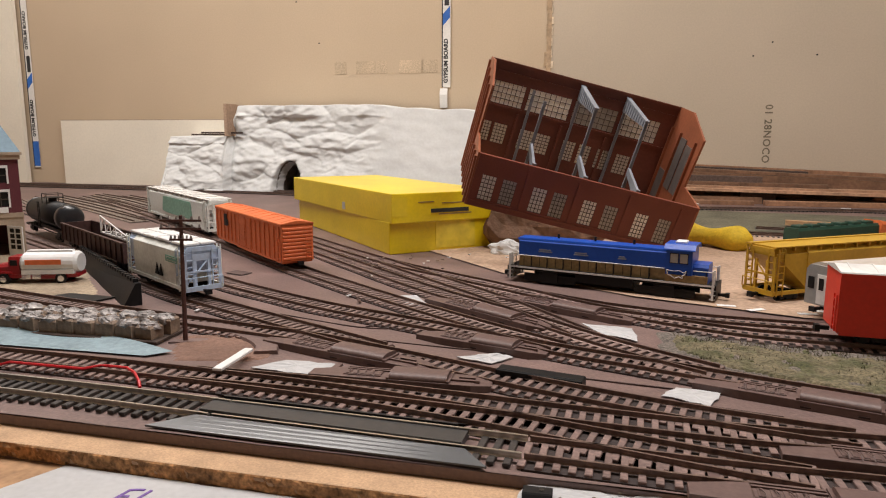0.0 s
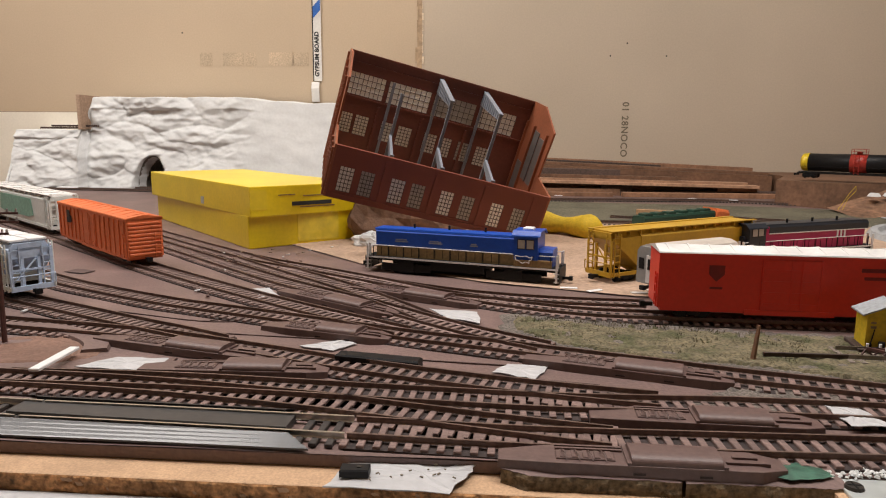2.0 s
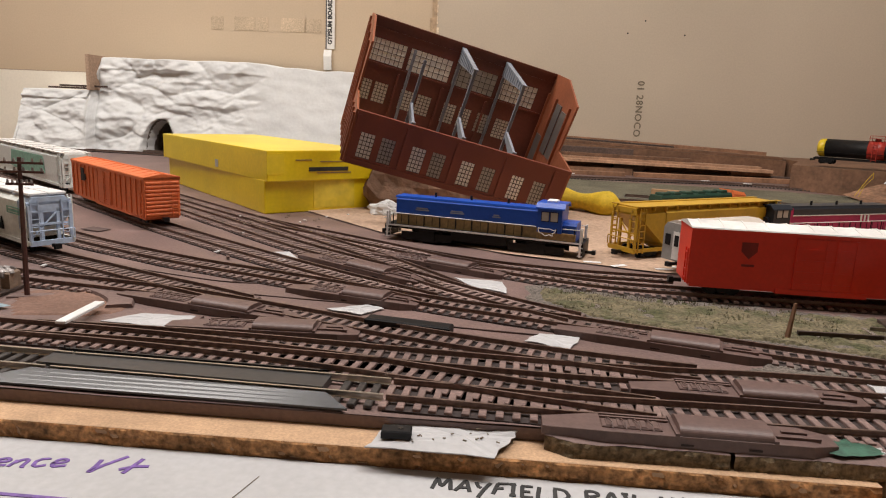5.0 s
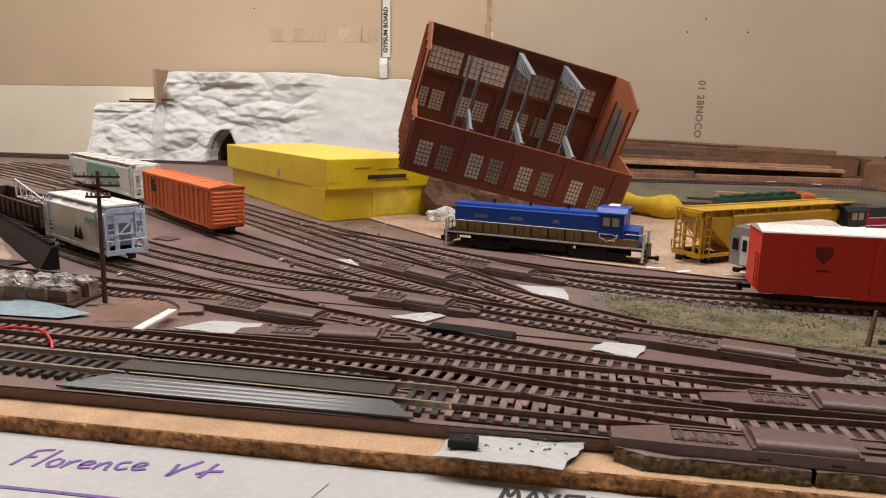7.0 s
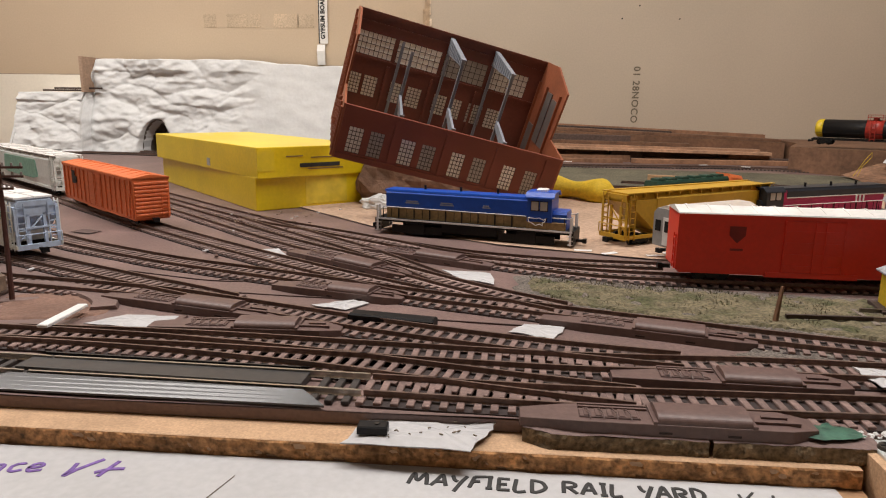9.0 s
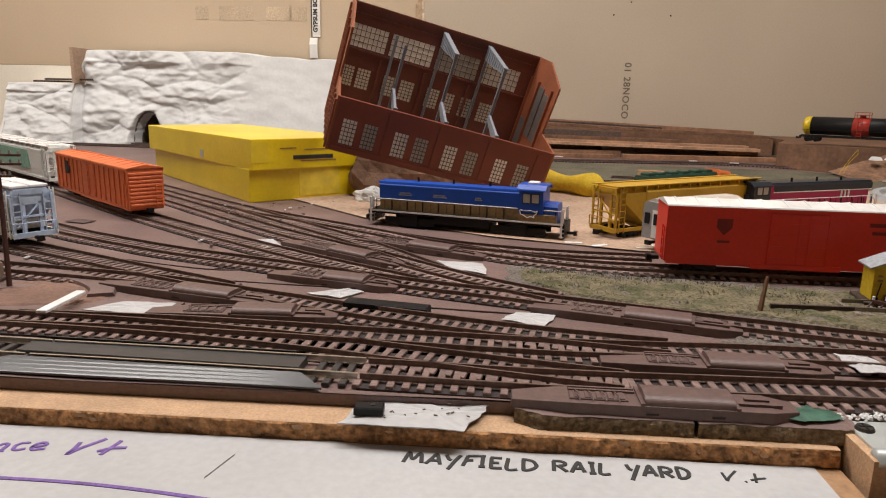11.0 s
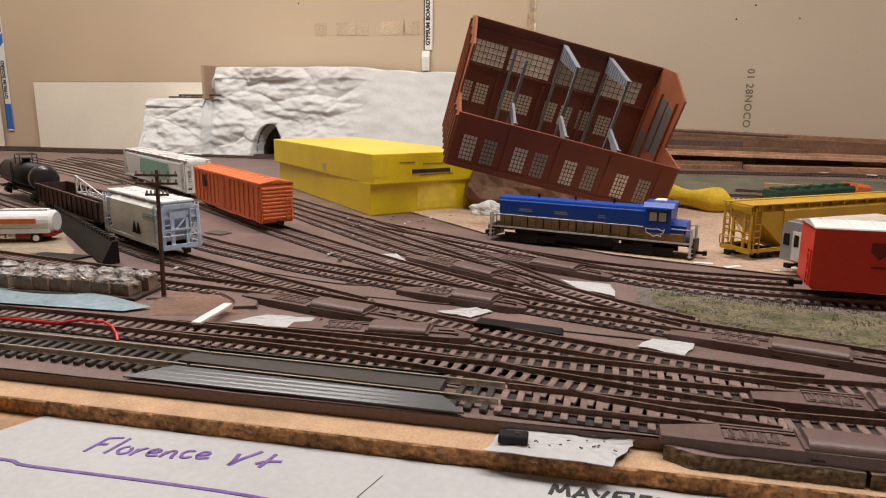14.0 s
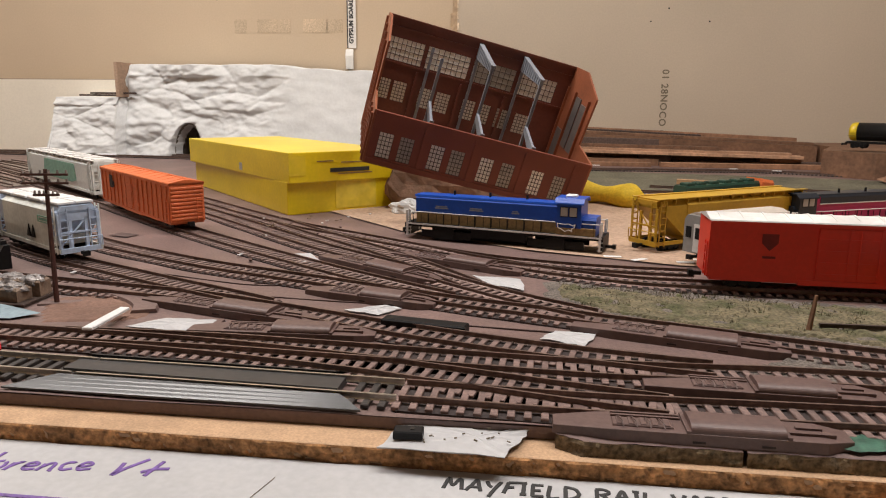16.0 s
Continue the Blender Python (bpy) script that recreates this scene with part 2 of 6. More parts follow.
# ---- building helpers ----
class Shape:
    """A mesh under construction."""

    def __init__(self):
        self.v, self.f = [], []

    def add(self, verts, faces, m=None):
        k = len(self.v)
        self.v += [tuple(m @ Vector(p)) if m else tuple(p) for p in verts]
        self.f += [tuple(i + k for i in q) for q in faces]
        return self

    def box(self, x0, x1, y0, y1, z0, z1, m=None, top=0.0):
        v = [(x0, y0, z0), (x1, y0, z0), (x1, y1, z0), (x0, y1, z0), (x0 + top, y0 + top, z1), (x1 - top, y0 + top, z1), (x1 - top, y1 - top, z1), (x0 + top, y1 - top, z1)]
        return self.add(v, [(3, 2, 1, 0), (4, 5, 6, 7), (0, 1, 5, 4), (1, 2, 6, 5), (2, 3, 7, 6), (3, 0, 4, 7)], m)

    def cbox(self, x0, x1, y0, y1, z0, z1, c, m=None):
        """A box with chamfered upper edges."""
        self.box(x0, x1, y0, y1, z0, z1 - c, m)
        v = [(x0, y0, z1 - c), (x1, y0, z1 - c), (x1, y1, z1 - c), (x0, y1, z1 - c), (x0 + c, y0 + c, z1), (x1 - c, y0 + c, z1), (x1 - c, y1 - c, z1), (x0 + c, y1 - c, z1)]
        return self.add(v, [(4, 5, 6, 7), (0, 1, 5, 4), (1, 2, 6, 5), (2, 3, 7, 6), (3, 0, 4, 7)], m)

    def prism(self, prof, x0, x1, m=None, taper=None):
        """A closed outline in y and z, drawn along x; taper scales the second end."""
        n = len(prof)
        q = taper or prof
        v = [(x0, y, z) for y, z in prof] + [(x1, y, z) for y, z in q]
        f = [(i, (i + 1) % n, n + (i + 1) % n, n + i) for i in range(n)] + [tuple(range(n))[::-1], tuple(range(n, 2 * n))]
        return self.add(v, f, m)

    def rod(self, a, b, r, n=6, r2=None, m=None):
        a, b = Vector(a), Vector(b)
        q = (b - a).to_track_quat("Z", "Y").to_matrix()
        s = r if r2 is None else r2
        v = [a + q @ Vector((r * math.cos(i * math.tau / n), r * math.sin(i * math.tau / n), 0)) for i in range(n)]
        v += [b + q @ Vector((s * math.cos(i * math.tau / n), s * math.sin(i * math.tau / n), 0)) for i in range(n)]
        f = [(i, (i + 1) % n, n + (i + 1) % n, n + i) for i in range(n)] + [tuple(range(n))[::-1], tuple(range(n, 2 * n))]
        return self.add(v, f, m)

    def rods(self, pts, r, n=6):
        for a, b in zip(pts, pts[1:]):
            self.rod(a, b, r, n)
        return self

    def mesh(self, name, material, smooth=False):
        me = bpy.data.meshes.new(name)
        me.from_pydata(self.v, [], self.f)
        bm = bmesh.new()
        bm.from_mesh(me)
        bmesh.ops.recalc_face_normals(bm, faces=bm.faces)
        for f in bm.faces:
            f.smooth = smooth
        bm.to_mesh(me)
        bm.free()
        me.materials.append(material)
        return me


def part(name, shape, material, parent=None, label="", m=None, smooth=False, bevel=0.0):
    me = shape.mesh(name, material, smooth) if isinstance(shape, Shape) else shape
    if bevel:
        bm = bmesh.new()
        bm.from_mesh(me)
        bmesh.ops.remove_doubles(bm, verts=bm.verts, dist=1e-6)
        es = [e for e in bm.edges if len(e.link_faces) == 2 and e.calc_face_angle(0) > 0.5]
        bmesh.ops.bevel(bm, geom=es, offset=bevel, segments=2, affect="EDGES", profile=0.6)
        bm.to_mesh(me)
        bm.free()
    ob = new(name, me)
    if parent:
        ob.parent = parent
    if m:
        ob.matrix_basis = m
    if label:
        ob["label"] = label
    return ob


def thing(name, m, label, category, group=""):
    ob = new(name)
    ob.empty_display_size = 0.02
    ob.matrix_basis = m
    return tagged(ob, label, category, group)


def solid(name, shape, material, m, label, category, group="", kind="", smooth=False, bevel=0.0):
    ob = part(name, shape, material, None, "", m, smooth, bevel)
    return tagged(ob, label, category, group, kind)


def lettering(text, size, material, name, parent, m, depth=0.00015, shear=0.0, spacing=1.0, label="", bold=0.0):
    c = bpy.data.curves.new(name, "FONT")
    c.body, c.size, c.extrude, c.shear, c.space_character = text, size, depth, shear, spacing
    c.align_x, c.resolution_u, c.offset = "LEFT", 3, bold
    t = bpy.data.objects.new(name, c)
    scene.collection.objects.link(t)
    me = bpy.data.meshes.new_from_object(t.evaluated_get(bpy.context.evaluated_depsgraph_get()))
    bpy.data.objects.remove(t)
    me.materials.clear()
    me.materials.append(material)
    return part(name, me, material, parent, label, m)


def bow(cx, cy, rx, ry, a0, a1, n=9):
    """Points on part of an oval, angles in degrees."""
    return [(cx + rx * math.cos(math.radians(a0 + (a1 - a0) * i / n)), cy + ry * math.sin(math.radians(a0 + (a1 - a0) * i / n))) for i in range(n + 1)]


# pen strokes of each letter: cap height 1, and the width that the letter takes
STROKES = {
    "F": (.62, [[(0, 0), (.16, .98)], [(.13, .96), (.40, 1.0), (.62, 1.02)], [(.07, .52), (.42, .56)]]),
    "l": (.26, [[(0, 0), (.17, 1.04)]]),
    "o": (.46, [bow(.18, .24, .17, .24, 80, 430, 14)]),
    "r": (.38, [[(0, 0), (.07, .47)], [(.04, .22), (.13, .42), (.24, .47), (.32, .43)]]),
    "e": (.46, [[(0, .24), (.20, .27), (.31, .33)] + bow(.18, .26, .15, .22, 30, 300, 10) + [(.40, .10)]]),
    "n": (.50, [[(0, 0), (.06, .46)], [(.04, .24), (.14, .42), (.24, .45), (.31, .36), (.34, .03), (.42, .05)]]),
    "c": (.44, [bow(.18, .24, .16, .23, 45, 300, 10) + [(.38, .10)]]),
    "M": (.92, [[(0, 0), (.14, 1.0), (.34, .35), (.60, 1.0), (.74, 0)]]),
    "A": (.78, [[(0, 0), (.16, .5), (.34, 1.0), (.48, .5), (.60, 0)], [(.08, .36), (.54, .38)]]),
    "Y": (.72, [[(0, 1.0), (.10, .62), (.24, .50)], [(.56, 1.02), (.36, .40), (.12, -.42)]]),
    "I": (.46, [[(.15, 0), (.15, 1.0)], [(0, 1.0), (.30, 1.0)], [(0, 0), (.30, 0)]]),
    "E": (.66, [[(.04, 0), (.04, 1.0)], [(0, 1.0), (.48, 1.0)], [(.04, .52), (.40, .53)], [(0, 0), (.50, .02)]]),
    "L": (.62, [[(.06, 1.0), (.03, 0), (.48, .03)]]),
    "D": (.74, [[(.06, 0), (.06, 1.0)], [(0, 1.0)] + bow(.14, .5, .44, .5, 88, -88, 10) + [(0, 0)]]),
    "R": (.80, [[(.06, 0), (.06, 1.0)], [(0, .98)] + bow(.22, .75, .34, .25, 85, -85, 8) + [(.10, .48)], [(.26, .48), (.62, 0)]]),
    "V": (.66, [[(0, .72), (.05, .35), (.07, 0), (.20, .38), (.52, 1.0)]]),
    "t": (.60, [[(.26, .86), (.16, 0)], [(0, .22), (.24, .40), (.58, .50)]]),
    ".": (.22, [[(0, 0), (.06, .02)]]),
}


def handwritten(text, tall, wide, pen, material, parent, m, seed=0, slant=0.12, label=""):
    """Marker letters drawn stroke by stroke, each a little off its line."""
    rng = random.Random(seed)
    total = sum(STROKES[ch][0] for ch in text)
    x = 0.0
    for ch in text:
        w, lines = STROKES[ch]
        k, lift, s = wide / total, rng.uniform(-.05, .05), Shape()
        for i, line in enumerate(lines):
            pts = [(x + p * k + (q * slant + rng.uniform(-.02, .02)) * tall, (q + lift + rng.uniform(-.02, .02)) * tall) for p, q in line]
            z = .0002 + .00003 * i
            bar = ribbon(spline(pts, .0006), 0, [(-pen, 0), (pen, 0), (pen * .8, z), (-pen * .8, z)])
            s.add(bar.v, bar.f)
        part("handwriting", s, material, parent, label, m)
        x += w * k


def spline(points, step=0.003):
    """Points at even steps along a smooth curve through the given ones."""
    p = [Vector((x, y, 0)) for x, y in points]
    p = [2 * p[0] - p[1]] + p + [2 * p[-1] - p[-2]]
    fine = []
    for i in range(1, len(p) - 2):
        for k in range(40):
            t = k / 40
            a, b, c, d = p[i - 1:i + 3]
            fine.append(0.5 * (2 * b + (c - a) * t + (2 * a - 5 * b + 4 * c - d) * t * t + (3 * b - a - 3 * c + d) * t ** 3))
    fine.append(p[-2])
    out, left = [fine[0]], step
    for a, b in zip(fine, fine[1:]):
        d = (b - a).length
        pos = 0.0
        while d - pos >= left:
            pos += left
            out.append(a.lerp(b, pos / d))
            left = step
        left -= d - pos
    return out


def along(pts, i):
    a, b = pts[max(i - 1, 0)], pts[min(i + 1, len(pts) - 1)]
    return (b - a).normalized()


def ribbon(pts, offset, prof):
    """A bar of the given outline (sideways, height) that follows pts at a sideways offset."""
    s, n = Shape(), len(prof)
    rows = []
    for i, p in enumerate(pts):
        d = along(pts, i)
        side = Vector((-d.y, d.x, 0))
        rows += [p + side * (offset + y) + Vector((0, 0, z)) for y, z in prof]
    f = [(k * n + i, k * n + (i + 1) % n, (k + 1) * n + (i + 1) % n, (k + 1) * n + i) for k in range(len(pts) - 1) for i in range(n)]
    f += [tuple(range(n))[::-1], tuple(range(len(rows) - n, len(rows)))]
    return s.add(rows, f)


def place(a, b, z=0.0):
    """A pose halfway between two ground points, its x axis from a to b."""
    return pose((a[0] + b[0]) / 2, (a[1] + b[1]) / 2, z, 0, 0, math.degrees(math.atan2(b[1] - a[1], b[0] - a[0])))


# ---- structure (bench frame: u along the front edge, v towards the wall) ----
WALL_V = 1.62
FRONT_V = 0.262


def uneven(u0, u1, v0, v1, z0, z1, step, amp, seed):
    """A slab whose top is a gently uneven sheet."""
    s = Shape()
    nu, nv = max(2, int((u1 - u0) / step)), max(2, int((v1 - v0) / step))
    v, f = [], []
    for j in range(nv + 1):
        for i in range(nu + 1):
            u, w = u0 + (u1 - u0) * i / nu, v0 + (v1 - v0) * j / nv
            v.append((u, w, z1 + amp * noise.noise((u * 18 + seed, w * 18, seed))))
    for j in range(nv):
        for i in range(nu):
            a = j * (nu + 1) + i
            f.append((a, a + 1, a + nu + 2, a + nu + 1))
    s.add(v, f)
    s.box(u0, u1, v0 + 0.0002, v1, z0, z1 - amp)
    return s


ground = solid("ground", uneven(-2.2, 0.168, FRONT_V, WALL_V - 0.002, -0.0055, 0.0, 0.02, 0.0006, 1.0), GROUND, BENCH, "brown painted fibreboard layout top", "layout top", kind="structure")
solid("ground_2", uneven(0.168, 2.2, 0.262, WALL_V - 0.002, -0.0055, 0.0, 0.02, 0.0006, 4.0), GROUND, BENCH, "brown painted layout top beyond the hinge", "layout top", kind="structure")
solid("trim", Shape().box(-2.2, 0.160, 0.247, WALL_V - 0.004, -0.0125, -0.0058), CHIP, BENCH, "bare chipboard with a rough cut front edge", "chipboard", kind="structure", bevel=0.0008)
edge = Shape()
random.seed(5)
ne, rows_z = 700, [-.0058, -.0064, -.0078, -.0094, -.0110, -.0125]
for k in range(ne + 1):
    u = -0.90 + 1.0595 * k / ne
    for r, z in enumerate(rows_z):
        d = 0.0006 + .0007 * noise.noise((u * 90, r * .8, 2)) + .0006 * noise.noise((u * 400, r * 1.7, 5)) - (.0012 if noise.noise((u * 260, r * 1.3, 9)) > .42 and r > 1 else 0)
        edge.v.append((u, 0.2469 - d * (0.3 if r == 0 else 1), z))
nr = len(rows_z)
edge.f += [(k * nr + r, (k + 1) * nr + r, (k + 1) * nr + r + 1, k * nr + r + 1) for k in range(ne) for r in range(nr - 1)]
part("chipboard_edge", edge, CHIPEDGE, bpy.data.objects["trim"], "rough crumbling cut edge with dark pits")
solid("baseboard", Shape().box(-2.2, 2.2, 0.30, WALL_V - 0.004, -0.09, -0.0127), PLANK, BENCH, "wooden bench frame under the layout", "bench frame", kind="structure")
solid("trim_ledge", Shape().box(-2.2, 0.160, 0.10, 0.2464, -0.045, -0.0132), mat("brown_bench_lip", (0.36, 0.21, 0.11), 0.8, scale=200, vary=0.25, bump=0.3), BENCH, "brown wooden lip of the bench front", "bench lip", kind="structure")
tan = Shape()
tan.add([(-0.19, 0.760, 0.0012), (-0.09, 0.655, 0.0012), (0.03, 0.585, 0.0012), (0.15, 0.545, 0.0012), (0.75, 0.55, 0.0012), (1.6, 0.52, 0.0012), (1.6, 1.06, 0.0012), (0.20, 1.10, 0.0012), (-0.40, 1.32, 0.0012), (-0.50, 1.10, 0.0012)],
        [tuple(range(10))])
part("tan_patch", tan, TANBOARD, ground, "bare tan fibreboard left unpainted")

solid("wall_north", Shape().box(-2.2, -0.140, WALL_V, WALL_V + 0.0127, -0.2, 1.35), DRYWALL, BENCH, "tan paper-faced drywall sheet", "wall", kind="structure")
solid("wall_north_2", Shape().box(-0.137, 2.2, WALL_V - 0.003, WALL_V + 0.0097, -0.2, 1.35), DRYWALLGREY, BENCH, "greyish tan drywall sheet with printed code", "wall", kind="structure")
solid("wall_south", Shape().box(-2.2, 2.2, -1.6, -1.5, -1.0, 1.35), DRYWALL, BENCH, "plain tan wall behind the bench", "wall", kind="structure")
solid("wall_west", Shape().box(-2.3, -2.2, -1.6, WALL_V + 0.02, -1.0, 1.35), DRYWALL, BENCH, "plain tan side wall", "wall", kind="structure")
solid("wall_east", Shape().box(2.2, 2.3, -1.6, WALL_V + 0.02, -1.0, 1.35), DRYWALL, BENCH, "plain tan side wall", "wall", kind="structure")
solid("ceiling", Shape().box(-2.3, 2.3, -1.6, WALL_V + 0.02, 1.352, 1.45), CEILING, BENCH, "plain white ceiling", "ceiling", kind="structure")
solid("floor", Shape().box(-2.3, 2.3, -1.6, WALL_V + 0.02, -1.1, -1.002), CONCRETE, BENCH, "grey concrete floor", "floor", kind="structure")
for u, v, w in ((0.25, 0.52, 0.6), (-1.0, 0.85, 0.5)):
    lamp = thing("ceiling_lamp", BENCH @ pose(u, v, 1.351), "long white ceiling lamp with a lit diffuser", "ceiling lamp")
    part("housing", Shape().box(-w - 0.02, w + 0.02, -0.17, 0.17, -0.02, 0.0), WHITE, lamp, bevel=0.002)
    part("diffuser", Shape().box(-w, w, -0.15, 0.15, -0.032, -0.021), lamp_mat, lamp, "glowing warm white diffuser")


def wall_tape(u, z0, block):
    tape = thing("wall_tape", BENCH @ pose(u, WALL_V - 0.0035, z0), "white drywall edge tape with black and blue printing", "tape", "drywall tapes")
    part("strip", Shape().box(-0.0105, 0.0105, -0.0006, 0.0004, 0.0, 0.9), TAPE, tape)
    if block:
        part("printed_bar", Shape().box(-0.010, 0.011, -0.0009, -0.0006, 0.004, 0.072), BLUEINK, tape, "blue printed end block")
    up = pose(0.006, -0.0009, 0, 90, 0, 0) @ pose(0, 0, 0, 0, 0, 90)
    part("margin", Shape().box(-0.0103, -0.0078, -0.0009, -0.0005, 0.0, 0.9), INK, tape, "black printed margin line")
    for k in range(4):
        z = (0.125 if block else 0.05) + k * 0.235
        part("printed_bar", Shape().box(-0.004, 0.007, -0.0009, -0.0006, z + 0.135, z + 0.178), INK, tape, "black printed bar")
        part("printed_bar", Shape().add([(x, y, z + q) for y in (-.0009, -.0006) for x, q in ((-.0078, .090), (.0092, .108), (.0092, .134), (-.0078, .116))], [(0, 1, 2, 3), (4, 5, 6, 7), (0, 1, 5, 4), (1, 2, 6, 5), (2, 3, 7, 6), (3, 0, 4, 7)]), BLUEINK, tape, "slanting blue printed stripe")
        lettering("GYPSUM BOARD", 0.0135, INK, "printed_line", tape, pose(-.002, 0, z - 0.040) @ up, bold=.0006)
    return tape


wall_tape(-0.379, 0.245, False)
wall_tape(-1.560, 0.042, True)
solid("torn_tape", Shape().prism([(-0.002, 0), (0, 0), (0, 0.045), (-0.006, 0.03)], -0.012, 0.006), TAPE, BENCH @ pose(-0.381, WALL_V - 0.004, 0.198), "torn curled end of white tape on the wall", "tape")
seam = thing("trim_seam", BENCH @ pose(-0.139, WALL_V - 0.002, -0.1), "ragged vertical joint between two drywall sheets", "joint")
sh = Shape()
random.seed(8)
for k in range(48):
    sh.box(-0.006 - random.uniform(0, 0.006), 0.004, -0.002, 0.0, k * 0.03, k * 0.03 + 0.0302)
part("torn_paper", sh, mat("torn_brown_paper", (0.42, 0.30, 0.19), 0.85), seam, "torn darker paper edge")
sh2 = Shape()
for k in range(60):
    w = random.uniform(.002, .0055)
    sh2.box(0.004, 0.004 + w, -0.0028, -0.0006, k * 0.024, k * 0.024 + random.uniform(.012, .0241))
part("torn_edge", sh2, mat("pale_torn_paper", (0.66, 0.55, 0.41), 0.85), seam, "pale torn paper fringe")
code = thing("printed_code", BENCH @ pose(0.322, WALL_V - 0.0034, 0.04), "grey printed code on the drywall", "printing")
lettering("01 28NOCO 01", 0.021, GREYINK, "printed_line", code, pose(0, 0, 0.16, 90, 90, 0), spacing=1.12, bold=0.0004)
faint = thing("faint_print", BENCH @ pose(-0.66, WALL_V - 0.0004, 0.28), "faint ghost of print on the drywall", "printing")
for k, w in enumerate((0.03, 0.05, 0.025, 0.06, 0.04)):
    part("printed_bar", Shape().box(k * 0.055, k * 0.055 + w, -0.0005, -0.0001, 0, 0.03), FAINTINK, faint)
random.seed(3)
for k in range(16):
    u, z = random.uniform(-1.4, 1.3), random.uniform(0.28, 0.6)
    solid("drywall_screw", Shape().rod((0, 0, 0), (0, -0.0006, 0), 0.0019, 8), DARKSTEEL, BENCH @ pose(u, WALL_V - 0.003 * (u > -0.139), z), "small dark drywall screw head in the wall", "screw", "drywall screws")
cream = thing("cream_panel", BENCH @ pose(-1.43, WALL_V - 0.022, 0.0), "cream board leaning on the wall behind the yard", "board")
part("panel", Shape().box(-0.02, 0.62, -0.004, 0.004, 0.0, 0.1705), CREAM, cream, bevel=0.0008)
part("top_edge", Shape().box(-0.02, 0.62, -0.0042, 0.0042, 0.1705, 0.1725), TRIM, cream, "raw brown cut edge", bevel=0.0004)
door = thing("door_1", BENCH @ pose(-1.865, WALL_V - 0.02, -0.2), "cream painted cupboard side with screw holes", "panel")
tagged(door, kind="structure")
part("panel", Shape().box(-0.3, 0.29, -0.006, 0.006, 0, 1.2), CREAM, door)

# ---- tracks ----
RAIL = [(-0.0010, 0.0019), (0.0010, 0.0019), (0.0003, 0.0025), (0.0003, 0.0038), (0.00055, 0.0041), (0.00055, 0.0046), (-0.00055, 0.0046), (-0.00055, 0.0041), (-0.0003, 0.0038), (-0.0003, 0.0025)]
TIE_L, TIE_W, TIE_STEP = 0.0290, 0.0031, 0.0066
tie_mesh = Shape().cbox(-TIE_W / 2, TIE_W / 2, -TIE_L / 2, TIE_L / 2, 0.0003, 0.0021, 0.0003)
TIES = {m.name: tie_mesh.mesh("tie", m) for m in (TIE, TIEDARK, TIEGREY)}


def track(points, tie_mat=TIE, rail_mat=STEELRAIL, label="brown model track on painted board", skip=(), gauge=0.0168, shade_gaps=True):
    pts = spline(points, 0.004)
    tr = thing("track", pose(0, 0, 0), label, "railway track", "yard tracks")
    for s in (-1, 1):
        part("rail", ribbon(pts, s * gauge / 2, RAIL), rail_mat, tr)
    # A dark sheet under the ties puts the gaps' shade into colour.
    if shade_gaps and tie_mat is TIE:
        part("track_bed", ribbon(pts, 0, [(-.0152, -.0003), (.0152, -.0003), (.0150, .0008), (-.0150, .0008)]), GAPSHADE, tr, "dark sheet for the shade between the ties")
    fine = spline(points, TIE_STEP)
    for i, p in enumerate(fine):
        if any(a < i / len(fine) < b for a, b in skip):
            continue
        d = along(fine, i)
        part("tie", TIES[tie_mat.name], tie_mat, tr, m=pose(p.x + random.uniform(-.0003, .0003), p.y, random.uniform(0, 0.0002), 0, 0, math.degrees(math.atan2(d.y, d.x)) + random.uniform(-1.2, 1.2)))
    return tr


random.seed(11)
T1 = [(-0.62, 0.432), (-0.40, 0.386), (-0.196, 0.339), (-0.116, 0.319), (-0.046, 0.301), (0.042, 0.278), (0.119, 0.258), (0.192, 0.243), (0.277, 0.226), (0.42, 0.197)]
track([p for p in T1[:4]] + [(-0.10, 0.3145)], TIEDARK, BRIGHTRAIL, "black sectional track with bright rails")
track([(-0.0995, 0.3144), (-0.046, 0.301), (0.0405, 0.2785)], TIEDARK, BRIGHTRAIL, "rerailer track with bright rails", skip=((0.0, 0.82),))
track([(0.041, 0.2785), (0.119, 0.258), (0.192, 0.243), (0.277, 0.226), (0.42, 0.197)])
track([(-0.70, 0.50), (-0.42, 0.43), (-0.223, 0.384), (-0.135, 0.362), (-0.055, 0.339), (0.018, 0.312), (0.056, 0.295), (0.10, 0.275), (0.15, 0.2535)])
track([(-0.135, 0.364), (-0.055, 0.347), (0.004, 0.331), (0.045, 0.319), (0.084, 0.308), (0.132, 0.295), (0.177, 0.286), (0.216, 0.279), (0.266, 0.267), (0.306, 0.257), (0.45, 0.222)])
track([(-0.70, 0.70), (-0.50, 0.61), (-0.335, 0.537), (-0.231, 0.492), (-0.179, 0.470), (-0.113, 0.444), (-0.072, 0.426), (-0.033, 0.403), (0.002, 0.382), (0.033, 0.363), (0.076, 0.339), (0.114, 0.320), (0.148, 0.305), (0.185, 0.290)])
YARD = [(-1.05, 1.33), (-0.80, 1.11), (-0.57, 0.895), (-0.44, 0.775), (-0.307, 0.645), (-0.246, 0.580), (-0.198, 0.538), (-0.15, 0.500), (-0.098, 0.459), (-0.067, 0.436), (-0.034, 0.410)]
track(YARD)
